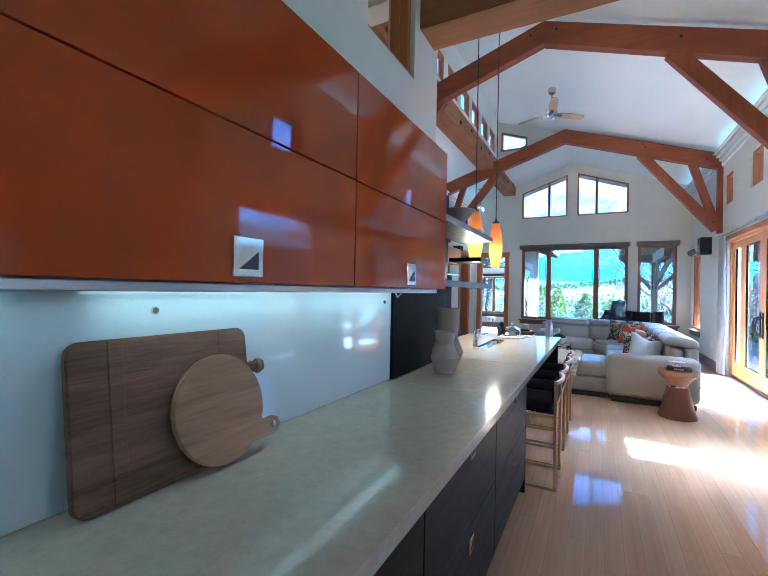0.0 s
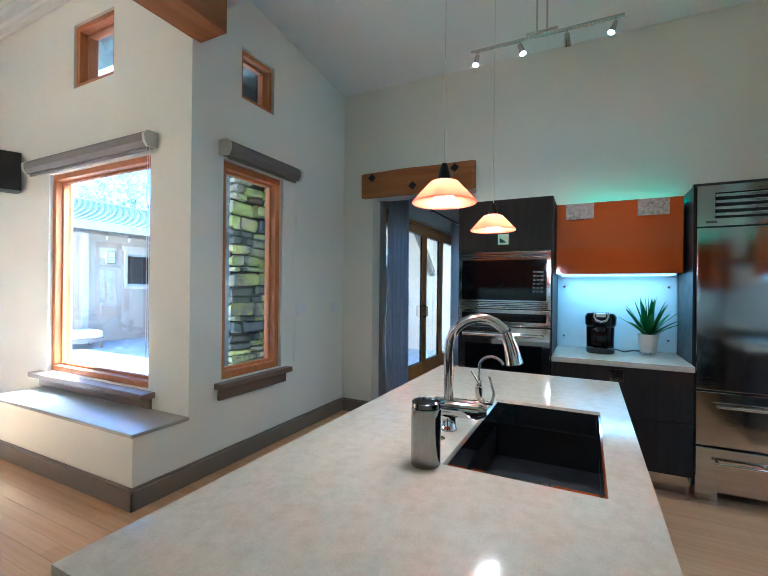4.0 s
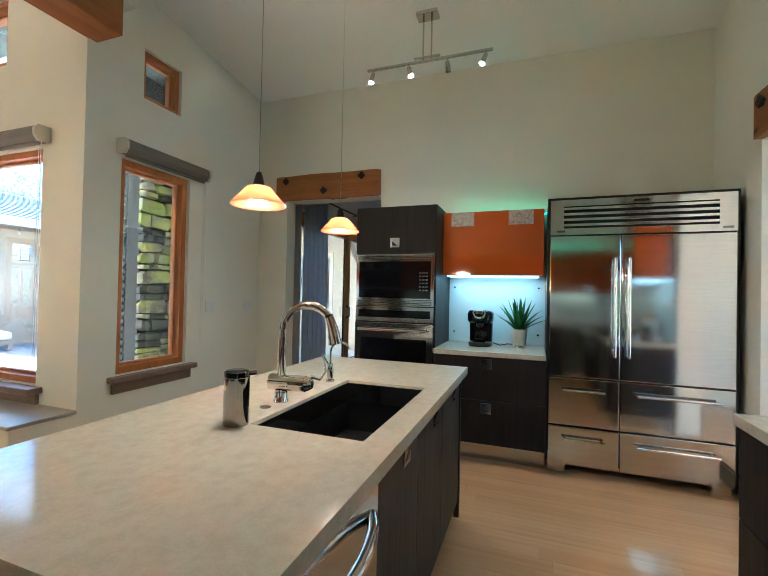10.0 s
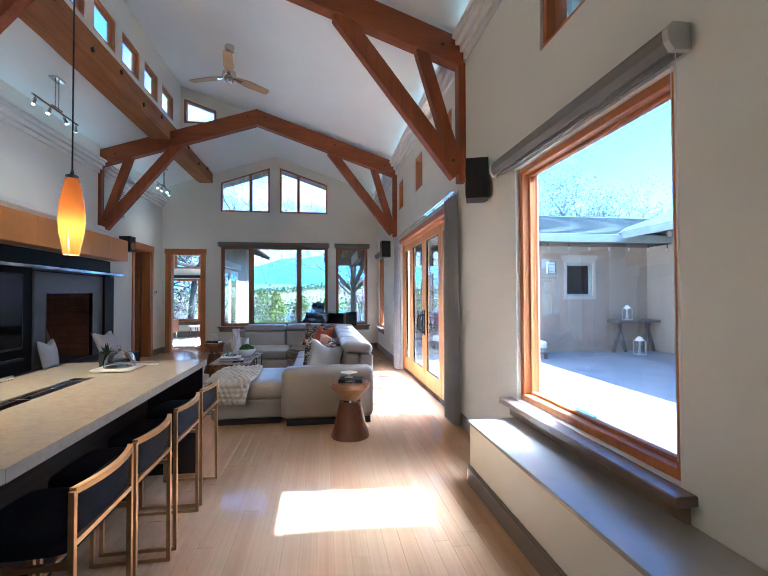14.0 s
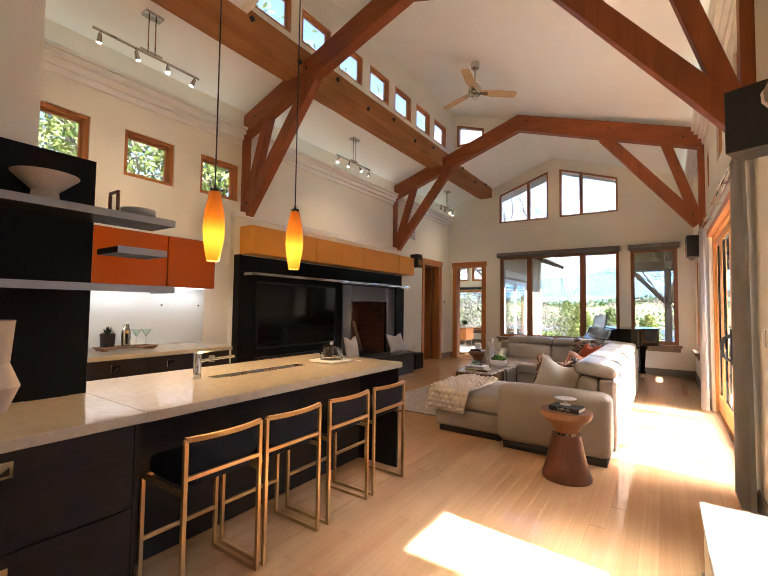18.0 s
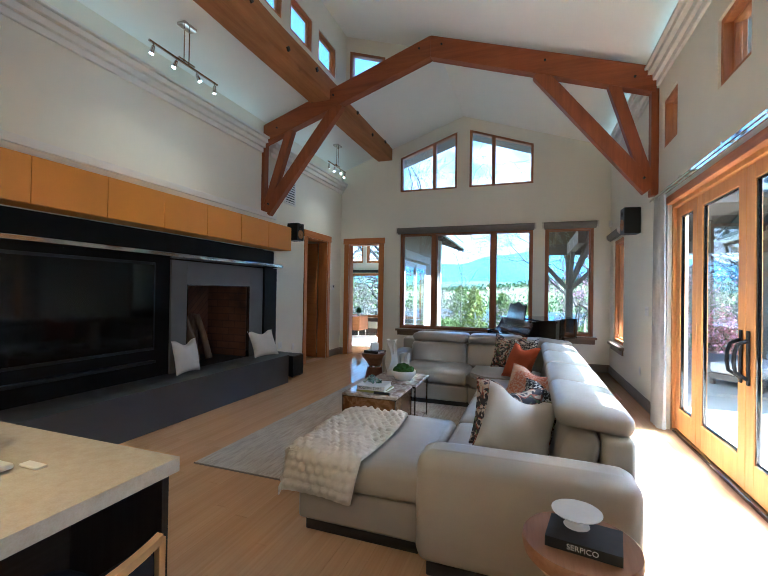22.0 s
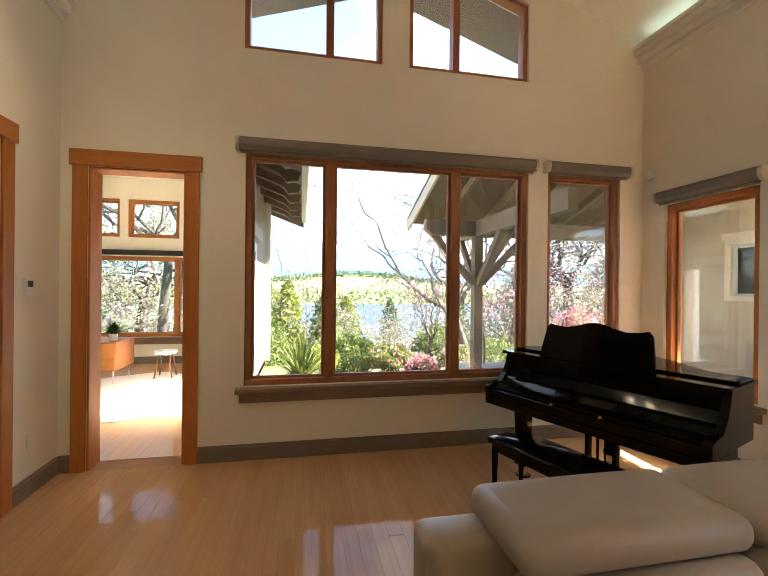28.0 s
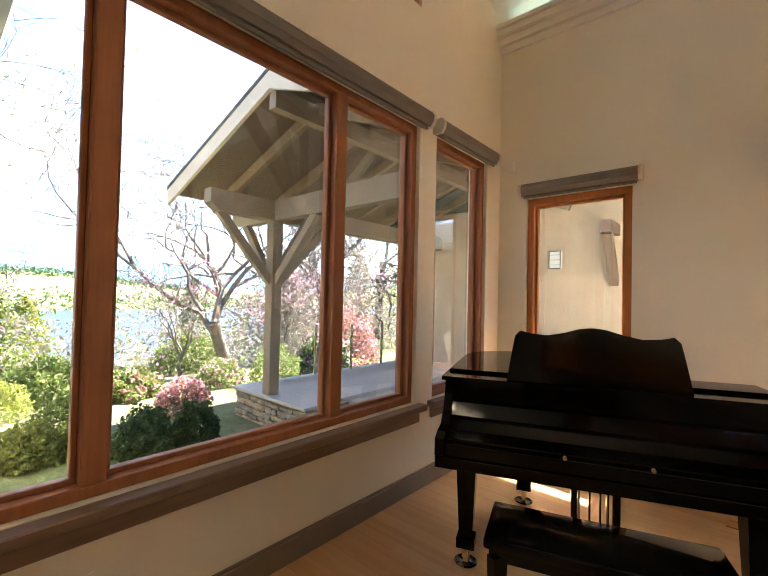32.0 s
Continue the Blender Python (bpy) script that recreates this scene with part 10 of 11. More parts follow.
wall_lamp((6.98, WY, 2.15), "y")
wall_lamp((WX, 14.05, 2.18), "x")
sl = thing("string_lights", (9, 11.5, 2.7), "string of clear bulbs hung along the eave", "string lights")
cable = []
for k in range(61):
    x = 5.7 + 10.0 * k / 60
    cable.append((x, 11.50, 2.72 - 0.02 * abs(math.sin(k * math.pi / 6))))
part("cable", tube(bmesh.new(), cable, 0.005, 5), SATINBLACK, sl)
BULBG = plain("clear_bulb", lin(0.72, 0.68, 0.58), 0.1)
for k in range(18):
    x = 5.9 + k * 0.55
    b = part("socket", lathe(bmesh.new(), [(0.014, 2.62), (0.016, 2.70)], x, 11.50, 10), SATINBLACK, sl)
    part("bulb", lathe(bmesh.new(), [(0.0, 2.535), (0.02, 2.545), (0.028, 2.575), (0.016, 2.62)], x, 11.50, 12), BULBG, b, smooth=50)
# range of the house closing the patio to the east, with a deep bracketed eave
EX, EE = 9.9, 8.45
east = thing("house_range", (12.0, 8.0, -0.1), "tan stuccoed range of the house with a deep bracketed eave", "house")
part("wall", wall_mesh("x", EX, EX + 0.2, 3.2, WY, -0.1, 3.2, [(5.2, 6.4, 0.9, 2.3)]), STUCCO, east)
part("wall", B(EX + 0.2, 14.0, 3.2, 3.4, -0.1, 3.2), STUCCO, east)
w = part("window", B(EX + 0.10, EX + 0.11, 5.2, 6.4, 0.9, 2.3), DARKWIN, east)
frame_parts("x", EX + 0.04, EX + 0.10, 5.2, 6.4, 0.9, 2.3, 0.05, FASCIA, w, ("frame",))
frame_parts("x", EX - 0.03, EX, 5.11, 6.49, 0.81, 2.39, 0.09, STUCCO_TRIM, w, ("surround",))
part("roof", prism(bmesh.new(), [(EE, 2.90), (EE, 2.99), (13.0, 4.53), (13.0, 4.44)], "y", 3.05, 12.6), SHINGLE.m, east)
part("roof", prism(bmesh.new(), [(13.0, 4.44), (13.0, 4.53), (16.0, 3.5), (16.0, 3.41)], "y", 3.05, 11.4), SHINGLE.m, east)
part("fascia", B(EE - 0.045, EE, 3.05, 11.45, 2.84, 3.02), FASCIA, east)
part("soffit", prism(bmesh.new(), [(EE + 0.02, 2.86), (EE + 0.02, 2.895), (EX, 3.38), (EX, 3.345)], "y", 3.1, 12.3), EAVE, east)
for y in (4.2, 7.2, 10.2):
    part("bracket", bar(bmesh.new(), (EX - 0.005, y, 1.75), (EE + 0.35, y, 2.72), 0.13, 0.13), EAVE, east)
    part("bracket_arm", B(EE + 0.12, EX - 0.002, y - 0.075, y + 0.075, 2.70, 2.85, bevel=0.01, seg=1), EAVE, east)

# patio furniture
tb = thing("garden_table", (9.2, 12.0, -0.1), "weathered wooden console table against the stucco wall", "table")
GREYWOOD = wood("weathered_wood", lin(0.22, 0.19, 0.16), lin(0.11, 0.09, 0.075), "x", 12, 0.8, knots=False)
part("top", B(8.60, 9.80, 11.8, 12.28, 0.70, 0.76, bevel=0.008), GREYWOOD, tb)
for x in (8.78, 9.62):
    for s in (-1, 1):
        part("leg", bar(bmesh.new(), (x + 0.18 * s, 12.04, -0.1), (x - 0.05 * s, 12.04, 0.70), 0.06, 0.06), GREYWOOD, tb)


def lantern(c, k):
    t = thing("lantern", c, "white metal candle lantern with glass sides", "lantern", "lanterns")
    x, y, z = c
    part("base", B(x - 0.09 * k, x + 0.09 * k, y - 0.09 * k, y + 0.09 * k, z, z + 0.02, bevel=0.004), WHITE_CERAMIC, t)
    for sx in (-1, 1):
        for sy in (-1, 1):
            part("post", B(x + sx * 0.08 * k - 0.008, x + sx * 0.08 * k + 0.008, y + sy * 0.08 * k - 0.008, y + sy * 0.08 * k + 0.008, z + 0.02, z + 0.30 * k), WHITE_CERAMIC, t)
    part("roof", lathe(bmesh.new(), [(0.13 * k, z + 0.30 * k), (0.05 * k, z + 0.38 * k), (0.0, z + 0.39 * k)], x, y, 4), WHITE_CERAMIC, t)
    part("candle", lathe(bmesh.new(), [(0.035, z + 0.02), (0.035, z + 0.14), (0.0, z + 0.14)], x, y, 12), WHITE_CERAMIC, t)


lantern((9.0, 12.02, 0.76), 1.0)
lantern((8.95, 11.55, -0.1), 1.2)
CUSH = plain("white_outdoor_cushion", lin(0.66, 0.64, 0.60), 0.9, var=0.05, bump=0.2, bscale=200)
STRIPE = Mat("striped_outdoor_cushion")
wv = STRIPE.t.nodes.new("ShaderNodeTexWave")
wv.inputs["Scale"].default_value = 9.0
STRIPE.link(STRIPE.coords(), wv.inputs["Vector"])
STRIPE.base(STRIPE.ramp(wv.outputs["Color"], [(0.45, lin(0.65, 0.63, 0.58)), (0.55, lin(0.10, 0.11, 0.14))]))
STRIPE.set(Roughness=0.9)


def lounger(x, y, rz):
    t = thing("outdoor_lounger", (x, y, -0.1), "low outdoor lounger with thick white cushions", "lounger", "outdoor loungers")
    m = pose(x, y, -0.1, 0, 0, rz)
    put = lambda bm: (bmesh.ops.transform(bm, matrix=m, verts=bm.verts), bm)[1]
    part("frame", put(B(-0.40, 0.40, -0.95, 0.95, 0.14, 0.24, bevel=0.01)), GREYWOOD, t)
    for sx in (-0.36, 0.36):
        for sy in (-0.9, 0.9):
            part("leg", put(B(sx - 0.03, sx + 0.03, sy - 0.03, sy + 0.03, 0.0, 0.14)), GREYWOOD, t)
    part("seat_cushion", put(box(bmesh.new(), -0.39, 0.39, -0.94, 0.35, 0.24, 0.42, bevel=0.05, seg=4)), CUSH, t, smooth=50)
    bm = box(bmesh.new(), -0.39, 0.39, -0.08, 0.08, 0.0, 0.62, bevel=0.05, seg=4)
    bmesh.ops.transform(bm, matrix=Matrix.Translation((0, 0.45, 0.40)) @ Matrix.Rotation(radians(-28), 4, "X"), verts=bm.verts)
    part("back_cushion", put(bm), CUSH, t, smooth=50)
    bm = box(bmesh.new(), -0.22, 0.22, -0.06, 0.06, 0.0, 0.36, bevel=0.05, seg=4)
    bmesh.ops.transform(bm, matrix=Matrix.Translation((0, 0.28, 0.45)) @ Matrix.Rotation(radians(-28), 4, "X"), verts=bm.verts)
    part("scatter_cushion", put(bm), STRIPE.m, t, smooth=50)


lounger(5.4, 11.8, 80)
lounger(5.0, 13.6, -55)
spa = thing("low_planter_box", (3.3, 5.95, -0.1), "low tan box with a teal lid beside the house", "box")
part("box", B(3.03, 3.46, 5.75, 6.22, -0.1, 0.27, bevel=0.008), STUCCO, spa)
part("lid", B(3.0, 3.49, 5.72, 6.25, 0.27, 0.30, bevel=0.008), plain("teal_lid", lin(0.10, 0.26, 0.28), 0.4, var=0.08), spa)

# rain chains
def rain_chain(x, y, z0, z1, mat, link=0.07):
    t = thing("rain_chain", (x, y, z0), "hanging metal link rain chain", "rain chain", "rain chains")
    bm = bmesh.new()
    n = int((z1 - z0) / (link * 0.8))
    for k in range(n):
        c = Vector((x, y, z0 + (k + 0.5) * (z1 - z0) / n))
        pts = []
        for i in range(9):
            a = i / 8 * 2 * math.pi
            u, v = math.cos(a) * link * 0.28, math.sin(a) * link * 0.5
            pts.append(c + (Vector((u, 0, v)) if k % 2 else Vector((0, u, v))))
        tube(bm, pts, link * 0.085, 5)
    part("links", bm, mat, t)
    ob = part("hook", tube(bmesh.new(), [(x, y, z1 - 0.02), (x, y, z1 + 0.04)], 0.006, 6), mat, t)


rain_chain(3.28, 3.98, -0.1, 3.55, GUNMETAL, 0.085)
rain_chain(-1.06, 18.25, -0.45, 2.92, NICKEL, 0.07)
rain_chain(5.62, 12.7, -0.1, 2.75, NICKEL, 0.07)

# roofs and eaves of the main house
roofs = bmesh.new()
slope(roofs, RIDGE_X, XR + 0.95, lambda x: roof(x) + 0.16, 3.3, YE + 0.95, 0.06)
slope(roofs, XL - 0.9, RIDGE_X, lambda x: roof(x) + 0.16, 3.3, DORMER[0] - 0.1, 0.06)
slope(roofs, XL - 0.9, RIDGE_X, lambda x: roof(x) + 0.16, DORMER[1] + 0.1, YE + 0.95, 0.06)
setting("roof_great_room", roofs, SHINGLE.m, "grey-green shingled roof of the great room", "roof")
sf = bmesh.new()
for x0, x1 in ((XL - 0.9, RIDGE_X), (RIDGE_X, XR + 0.95)):
    slope(sf, x0, x1, lambda x: roof(x) - 0.16, YE + T + 0.002, YE + 0.95, 0.30)
setting("soffit_gable", sf, EAVE, "taupe boarded soffit of the gable overhang", "soffit")
# middle box: unseen eave run out to y 4.3 to stop stray sun
setting("roof_kitchen", boxes((XK - 0.9, 5.4, -1.9, 3.28, 4.45, 4.6), (2.7, 5.4, 3.54, 4.3, 3.62, 3.80), (4.68, 8.0, 0.0, 3.9, 3.52, 3.66)), SHINGLE.m, "shingled kitchen roof with its eave", "roof")
# this eave's depth is chosen to trim the sun patch under the piano
setting("eave_piano", B(XR + T + 0.002, 4.08, 11.9, 13.5, 2.80, 2.90), EAVE, "taupe boarded eave outside the piano window", "eave")
# bedroom wing eave with rafter tails
ev_ = thing("bedroom_eave", (-1.5, 16.0, 2.9), "taupe boarded eave with exposed rafter tails and gutter", "eave")
part("boards", prism(bmesh.new(), [(-2.0, 3.36), (-1.17, 3.06), (-1.17, 3.10), (-2.0, 3.40)], "y", YE + T + 0.75, 18.9), EAVE, ev_)
part("gutter", prism(bmesh.new(), [(-1.165, 2.97), (-1.08, 2.97), (-1.05, 3.09), (-1.165, 3.09)], "y", YE + T + 0.75, 18.95), FASCIA, ev_)
part("barge_board", prism(bmesh.new(), [(-2.0, 3.18), (-1.12, 2.86), (-1.12, 3.06), (-2.0, 3.38)], "y", 18.9, 18.94), EAVE, ev_)
for k in range(7):
    y = 14.4 + k * 0.68
    part("rafter_tail", prism(bmesh.new(), [(-1.899, 3.20), (-1.45, 3.03), (-1.36, 2.92), (-1.22, 2.94), (-1.18, 3.055), (-1.899, 3.32)], "y", y, y + 0.09), EAVE, ev_)
setting("roof_bedroom", prism(bmesh.new(), [(-6.6, 4.0), (-4.0, 4.35), (-1.10, 3.12), (-1.10, 3.20), (-4.0, 4.45), (-6.6, 4.1)], "y", YE + 1.0, 18.96), SHINGLE.m, "shingled bedroom wing roof", "roof")
sd = thing("sliding_door", (-1.9, 15.65, 0), "white-framed sliding glass door of the bedroom", "door", kind="structure")
WHITEFR = plain("white_door_frame", lin(0.70, 0.70, 0.68), 0.4, var=0.03)
frame_parts("x", -1.97, -1.90, BED_SLIDER[0] + 0.002, BED_SLIDER[1] - 0.002, 0.0, 2.248, 0.06, WHITEFR, sd, ("frame",))
for a, b, x in ((14.61, 15.68, -1.955), (15.62, 16.69, -1.925)):
    frame_parts("x", x, x + 0.025, a, b, 0.06, 2.188, 0.07, WHITEFR, sd, ("leaf",))
    pane("x", x + 0.012, a + 0.07, b - 0.07, 0.13, 2.118, sd)
part("head_trim", B(-1.899, -1.83, 14.4, 16.95, 2.30, 2.50, bevel=0.01), STUCCO_TRIM, sd)

# porch: timber post, beams, braces, gable roof, pier and glass rail
PORCHW = plain("sun_bleached_timber", lin(0.25, 0.195, 0.13), 0.8, var=0.18, scale=3.0, bump=0.4, bscale=50)
porch = thing("porch_roof_frame", (2.0, 16.6, -0.05), "sun-bleached timber porch with post, curved braces and gable roof", "porch")
PX, PY = 2.03, 16.62
part("post", B(PX - 0.085, PX + 0.085, PY - 0.085, PY + 0.085, 0.0, 2.50, bevel=0.012), PORCHW, porch)
part("post", B(5.9, 6.07, PY - 0.085, PY + 0.085, -0.05, 2.50, bevel=0.012), PORCHW, porch)
part("beam", prism(bmesh.new(), [(1.02, 2.60), (1.15, 2.50), (6.3, 2.50), (6.3, 2.78), (1.02, 2.78)], "y", PY - 0.09, PY + 0.09), PORCHW, porch)
part("beam", prism(bmesh.new(), [(13.9, 2.50), (17.55, 2.50), (17.72, 2.60), (17.72, 2.78), (13.9, 2.78)], "x", PX - 0.07, PX + 0.07), PORCHW, porch)
for dx, dy in ((-0.85, 0), (0.95, 0), (0, -0.95), (0, 0.8)):
    br = bmesh.new()
    bar(br, (PX + 0.07 * (dx > 0) - 0.07 * (dx < 0), PY + 0.07 * (dy > 0) - 0.07 * (dy < 0), 1.62), (PX + dx, PY + dy, 2.52), 0.09, 0.11)
    part("brace", br, PORCHW, porch)
for s in (-1, 1):
    br = bmesh.new()
    bar(br, (PX, PY + 0.04 * s, 1.66), (PX + 0.55, PY - 0.9 + 0.5 * s, 3.15 - 0.2 * s), 0.08, 0.10)
    part("brace", br, PORCHW, porch)
RY, RZ = 15.3, 3.78
rp = part("roof_deck", prism(bmesh.new(), [(13.65, 3.20), (RY, RZ), (17.9, 2.90), (17.9, 2.96), (RY, RZ + 0.06), (13.65, 3.26)], "x", 1.08, 6.3), EAVE, porch, "boarded roof underside")
part("shingles", prism(bmesh.new(), [(13.6, 3.262), (RY, RZ + 0.062), (17.95, 2.962), (17.95, 3.01), (RY, RZ + 0.11), (13.6, 3.31)], "x", 1.02, 6.3), SHINGLE.m, porch)
part("rake_board", prism(bmesh.new(), [(13.65, 3.06), (RY, RZ - 0.14), (17.95, 2.74), (17.95, 2.96), (RY, RZ + 0.08), (13.65, 3.28)], "x", 1.03, 1.075), STUCCO_TRIM, porch)
for k in range(6):
    x = 1.7 + k * 0.85
    for a, b in (((13.7, 3.06), (RY, RZ - 0.13)), ((RY, RZ - 0.13), (17.85, 2.77))):
        rr = bmesh.new()
        bar(rr, (x, a[0], a[1]), (x, b[0], b[1]), 0.07, 0.14)
        part("rafter", rr, PORCHW, porch)
part("ridge_beam", B(1.08, 6.3, RY - 0.06, RY + 0.06, RZ - 0.34, RZ - 0.12), PORCHW, porch)


def stones(name, parent, axis, face, s, u0, u1, z0, z1, mats, rows=(0.07, 0.14), widths=(0.12, 0.34), seed=1, depth=0.05, wave=0.0):
    """Courses of uneven rounded stones standing proud of a wall's face."""
    rnd = random.Random(seed)
    z = z0
    while z < z1 - 0.02:
        h = min(rnd.uniform(*rows), z1 - z)
        u = u0
        while u < u1 - 0.03:
            w = min(rnd.uniform(*widths), u1 - u)
            if u1 - u - w < 0.06:
                w = u1 - u
            g = 0.006
            d = depth * rnd.uniform(0.5, 1.2)
            cut = [rnd.uniform(0.03, 0.36) * min(w, h) for _ in range(8)]
            lift = wave * math.sin(u * 5.0 + z * 9.0)
            pts = [(u + g + cut[0], z + g), (u + w - g - cut[1], z + g), (u + w - g, z + g + cut[2]), (u + w - g, z + h - g - cut[3]), (u + w - g - cut[4], z + h - g), (u + g + cut[5], z + h - g), (u + g, z + h - g - cut[6]), (u + g, z + g + cut[7])]
            pts = [(a, b + lift + wave * 0.5 * math.sin(a * 13.0 + z * 5.0)) for a, b in pts]
            cu, cz = u + w / 2, z + h / 2 + lift
            bm = bmesh.new()
            P = lambda a, b, c: bm.verts.new((face + s * c, a, b) if axis == "x" else (a, face + s * c, b))
            base = [P(a, b, -0.01) for a, b in pts]
            mid = [P(a, b, d * 0.7) for a, b in pts]
            top = [P(cu + (a - cu) * 0.82, cz + (b - cz) * 0.74, d * rnd.uniform(0.9, 1.15)) for a, b in pts]
            for A, C in ((base, mid), (mid, top)):
                for i in range(8):
                    bm.faces.new((A[i], A[(i + 1) % 8], C[(i + 1) % 8], C[i]))
            bm.faces.new(top)
            bmesh.ops.recalc_face_normals(bm, faces=bm.faces)
            part(name, bm, rnd.choice(mats), parent, smooth=38)
            u += w
        z += h


def mossy(name, a, b, moss, amt):
    m = Mat(name)
    v = m.coords()
    n1, n2 = m.noise(v, 9.0, 6.0, 0.6), m.noise(v, 5.0, 5.0, 0.65)
    col = m.ramp(n1, [(0.35, a), (0.65, b)])
    m.base(m.mix(m.ramp(n2, [(0.55 - amt, lin(0, 0, 0)), (0.68 - amt, lin(0.9, 0.9, 0.9))]), col, moss))
    m.set(Roughness=0.92)
    m.bump(n1, 0.6, 0.01)
    return m.m


MOSSY = [mossy("mossy_stone_a", lin(0.17, 0.15, 0.11), lin(0.36, 0.32, 0.23), lin(0.30, 0.33, 0.07), 0.14), mossy("mossy_stone_b", lin(0.12, 0.11, 0.095), lin(0.28, 0.25, 0.19), lin(0.40, 0.38, 0.10), 0.10), mossy("mossy_stone_c", lin(0.24, 0.21, 0.15), lin(0.44, 0.38, 0.28), lin(0.28, 0.31, 0.07), 0.10), mossy("mossy_stone_d", lin(0.06, 0.06, 0.055), lin(0.13, 0.125, 0.11), lin(0.10, 0.12, 0.03), 0.0)]
chim = thing("stone_chimney", (4.5, 4.35, -0.1), "tall chimney of mossy stacked fieldstone", "chimney", kind="")
part("core", B(3.62, 5.60, 4.20, 4.46, -0.1, 5.6), plain("dark_mortar", lin(0.035, 0.033, 0.028), 0.95), chim)
stones("stone", chim, "y", 4.20, -1, 3.60, 5.05, -0.05, 3.4, MOSSY, (0.055, 0.16), (0.09, 0.36), 5, 0.07, 0.012)
TANST = [mossy("tan_ledge_stone", lin(0.27, 0.20, 0.13), lin(0.42, 0.33, 0.22), lin(0.2, 0.17, 0.1), -0.1), mossy("grey_ledge_stone", lin(0.19, 0.165, 0.13), lin(0.33, 0.29, 0.22), lin(0.2, 0.17, 0.1), -0.1)]
pier = thing("stone_wall", (2.05, 16.6, -0.6), "low ledgestone wall edging the porch deck", "stone wall")
part("core", B(1.975, 2.30, 15.735, 17.45, -0.7, -0.045), plain("pier_mortar", lin(0.12, 0.10, 0.08), 0.95), pier)
part("cap", B(1.90, 2.30, 15.66, 17.47, -0.045, 0.0, bevel=0.008), CONCRETE, pier)
stones("stone", pier, "y", 15.735, -1, 1.96, 2.74, -0.6, -0.05, TANST, (0.05, 0.10), (0.12, 0.3), 2, 0.03, 0.005)
stones("stone", pier, "x", 1.975, -1, 15.72, 17.45, -0.6, -0.05, TANST, (0.05, 0.10), (0.12, 0.3), 3, 0.03, 0.005)
setting("kerb", B(0.95, 2.70, 15.20, 15.42, -0.6, -0.30, bevel=0.01), CONCRETE, "pale concrete garden kerb", "kerb")
rl = thing("glass_railing", (4.2, 17.3, -0.05), "frameless glass railing with slim steel posts", "railing")
for x in (2.5, 3.4, 4.3, 5.2, 6.1):
    part("post", B(x - 0.02, x + 0.02, 17.28, 17.32, -0.002, 0.90), STEEL_Z, rl)
for x in (2.5, 3.4, 4.3, 5.2):
    ob = part("glass_panel", B(x + 0.03, x + 0.87, 17.295, 17.305, 0.02, 0.88), GLASS, rl)
    ob.visible_shadow = False

# ---- plants ----
def leaf_mat(name, a, b, c=None):
    m = Mat(name)
    geo = m.t.nodes.new("ShaderNodeNewGeometry")
    stops = [(0.0, a), (0.6, b)] + ([(0.92, b), (0.93, c)] if c else [(1.0, b)])
    m.base(m.ramp(geo.outputs["Random Per Island"], stops))
    m.set(Roughness=0.6)
    m.b.inputs["Subsurface Weight"].default_value = 0.0
    tr = m.t.nodes.new("ShaderNodeBsdfTranslucent")
    mixs = m.t.nodes.new("ShaderNodeMixShader")
    mixs.inputs[0].default_value = 0.35
    out = next(n for n in m.t.nodes if n.type == "OUTPUT_MATERIAL")
    m.link(m.ramp(geo.outputs["Random Per Island"], stops), tr.inputs["Color"])
    m.link(m.b.outputs[0], mixs.inputs[1])
    m.link(tr.outputs[0], mixs.inputs[2])
    m.link(mixs.outputs[0], out.inputs["Surface"])
    return m.m


YG = leaf_mat("yellow_green_leaves", lin(0.12, 0.16, 0.025), lin(0.26, 0.28, 0.05))
DG = leaf_mat("deep_green_leaves", lin(0.025, 0.06, 0.018), lin(0.07, 0.12, 0.03))
SG = leaf_mat("spring_green_leaves", lin(0.10, 0.15, 0.03), lin(0.19, 0.24, 0.06))
PINK = leaf_mat("pink_blossom", lin(0.52, 0.20, 0.34), lin(0.64, 0.38, 0.48))
CORAL = leaf_mat("azalea_blossom", lin(0.10, 0.14, 0.04), lin(0.45, 0.20, 0.20), lin(0.55, 0.25, 0.25))
BUD = leaf_mat("grey_pink_twig_haze", lin(0.20, 0.17, 0.135), lin(0.29, 0.255, 0.20), lin(0.36, 0.24, 0.22))
BARK = plain("grey_lichen_bark", lin(0.17, 0.145, 0.115), 0.95, var=0.35, scale=8, bump=0.6, bscale=30)
BARK_D = plain("dark_bark", lin(0.07, 0.058, 0.048), 0.95, var=0.35, scale=8, bump=0.6, bscale=30)


def clear(p):
    """True away from the house."""
    return not (-4.6 < p.x < 7.0 and -4.5 < p.y < 19.3)


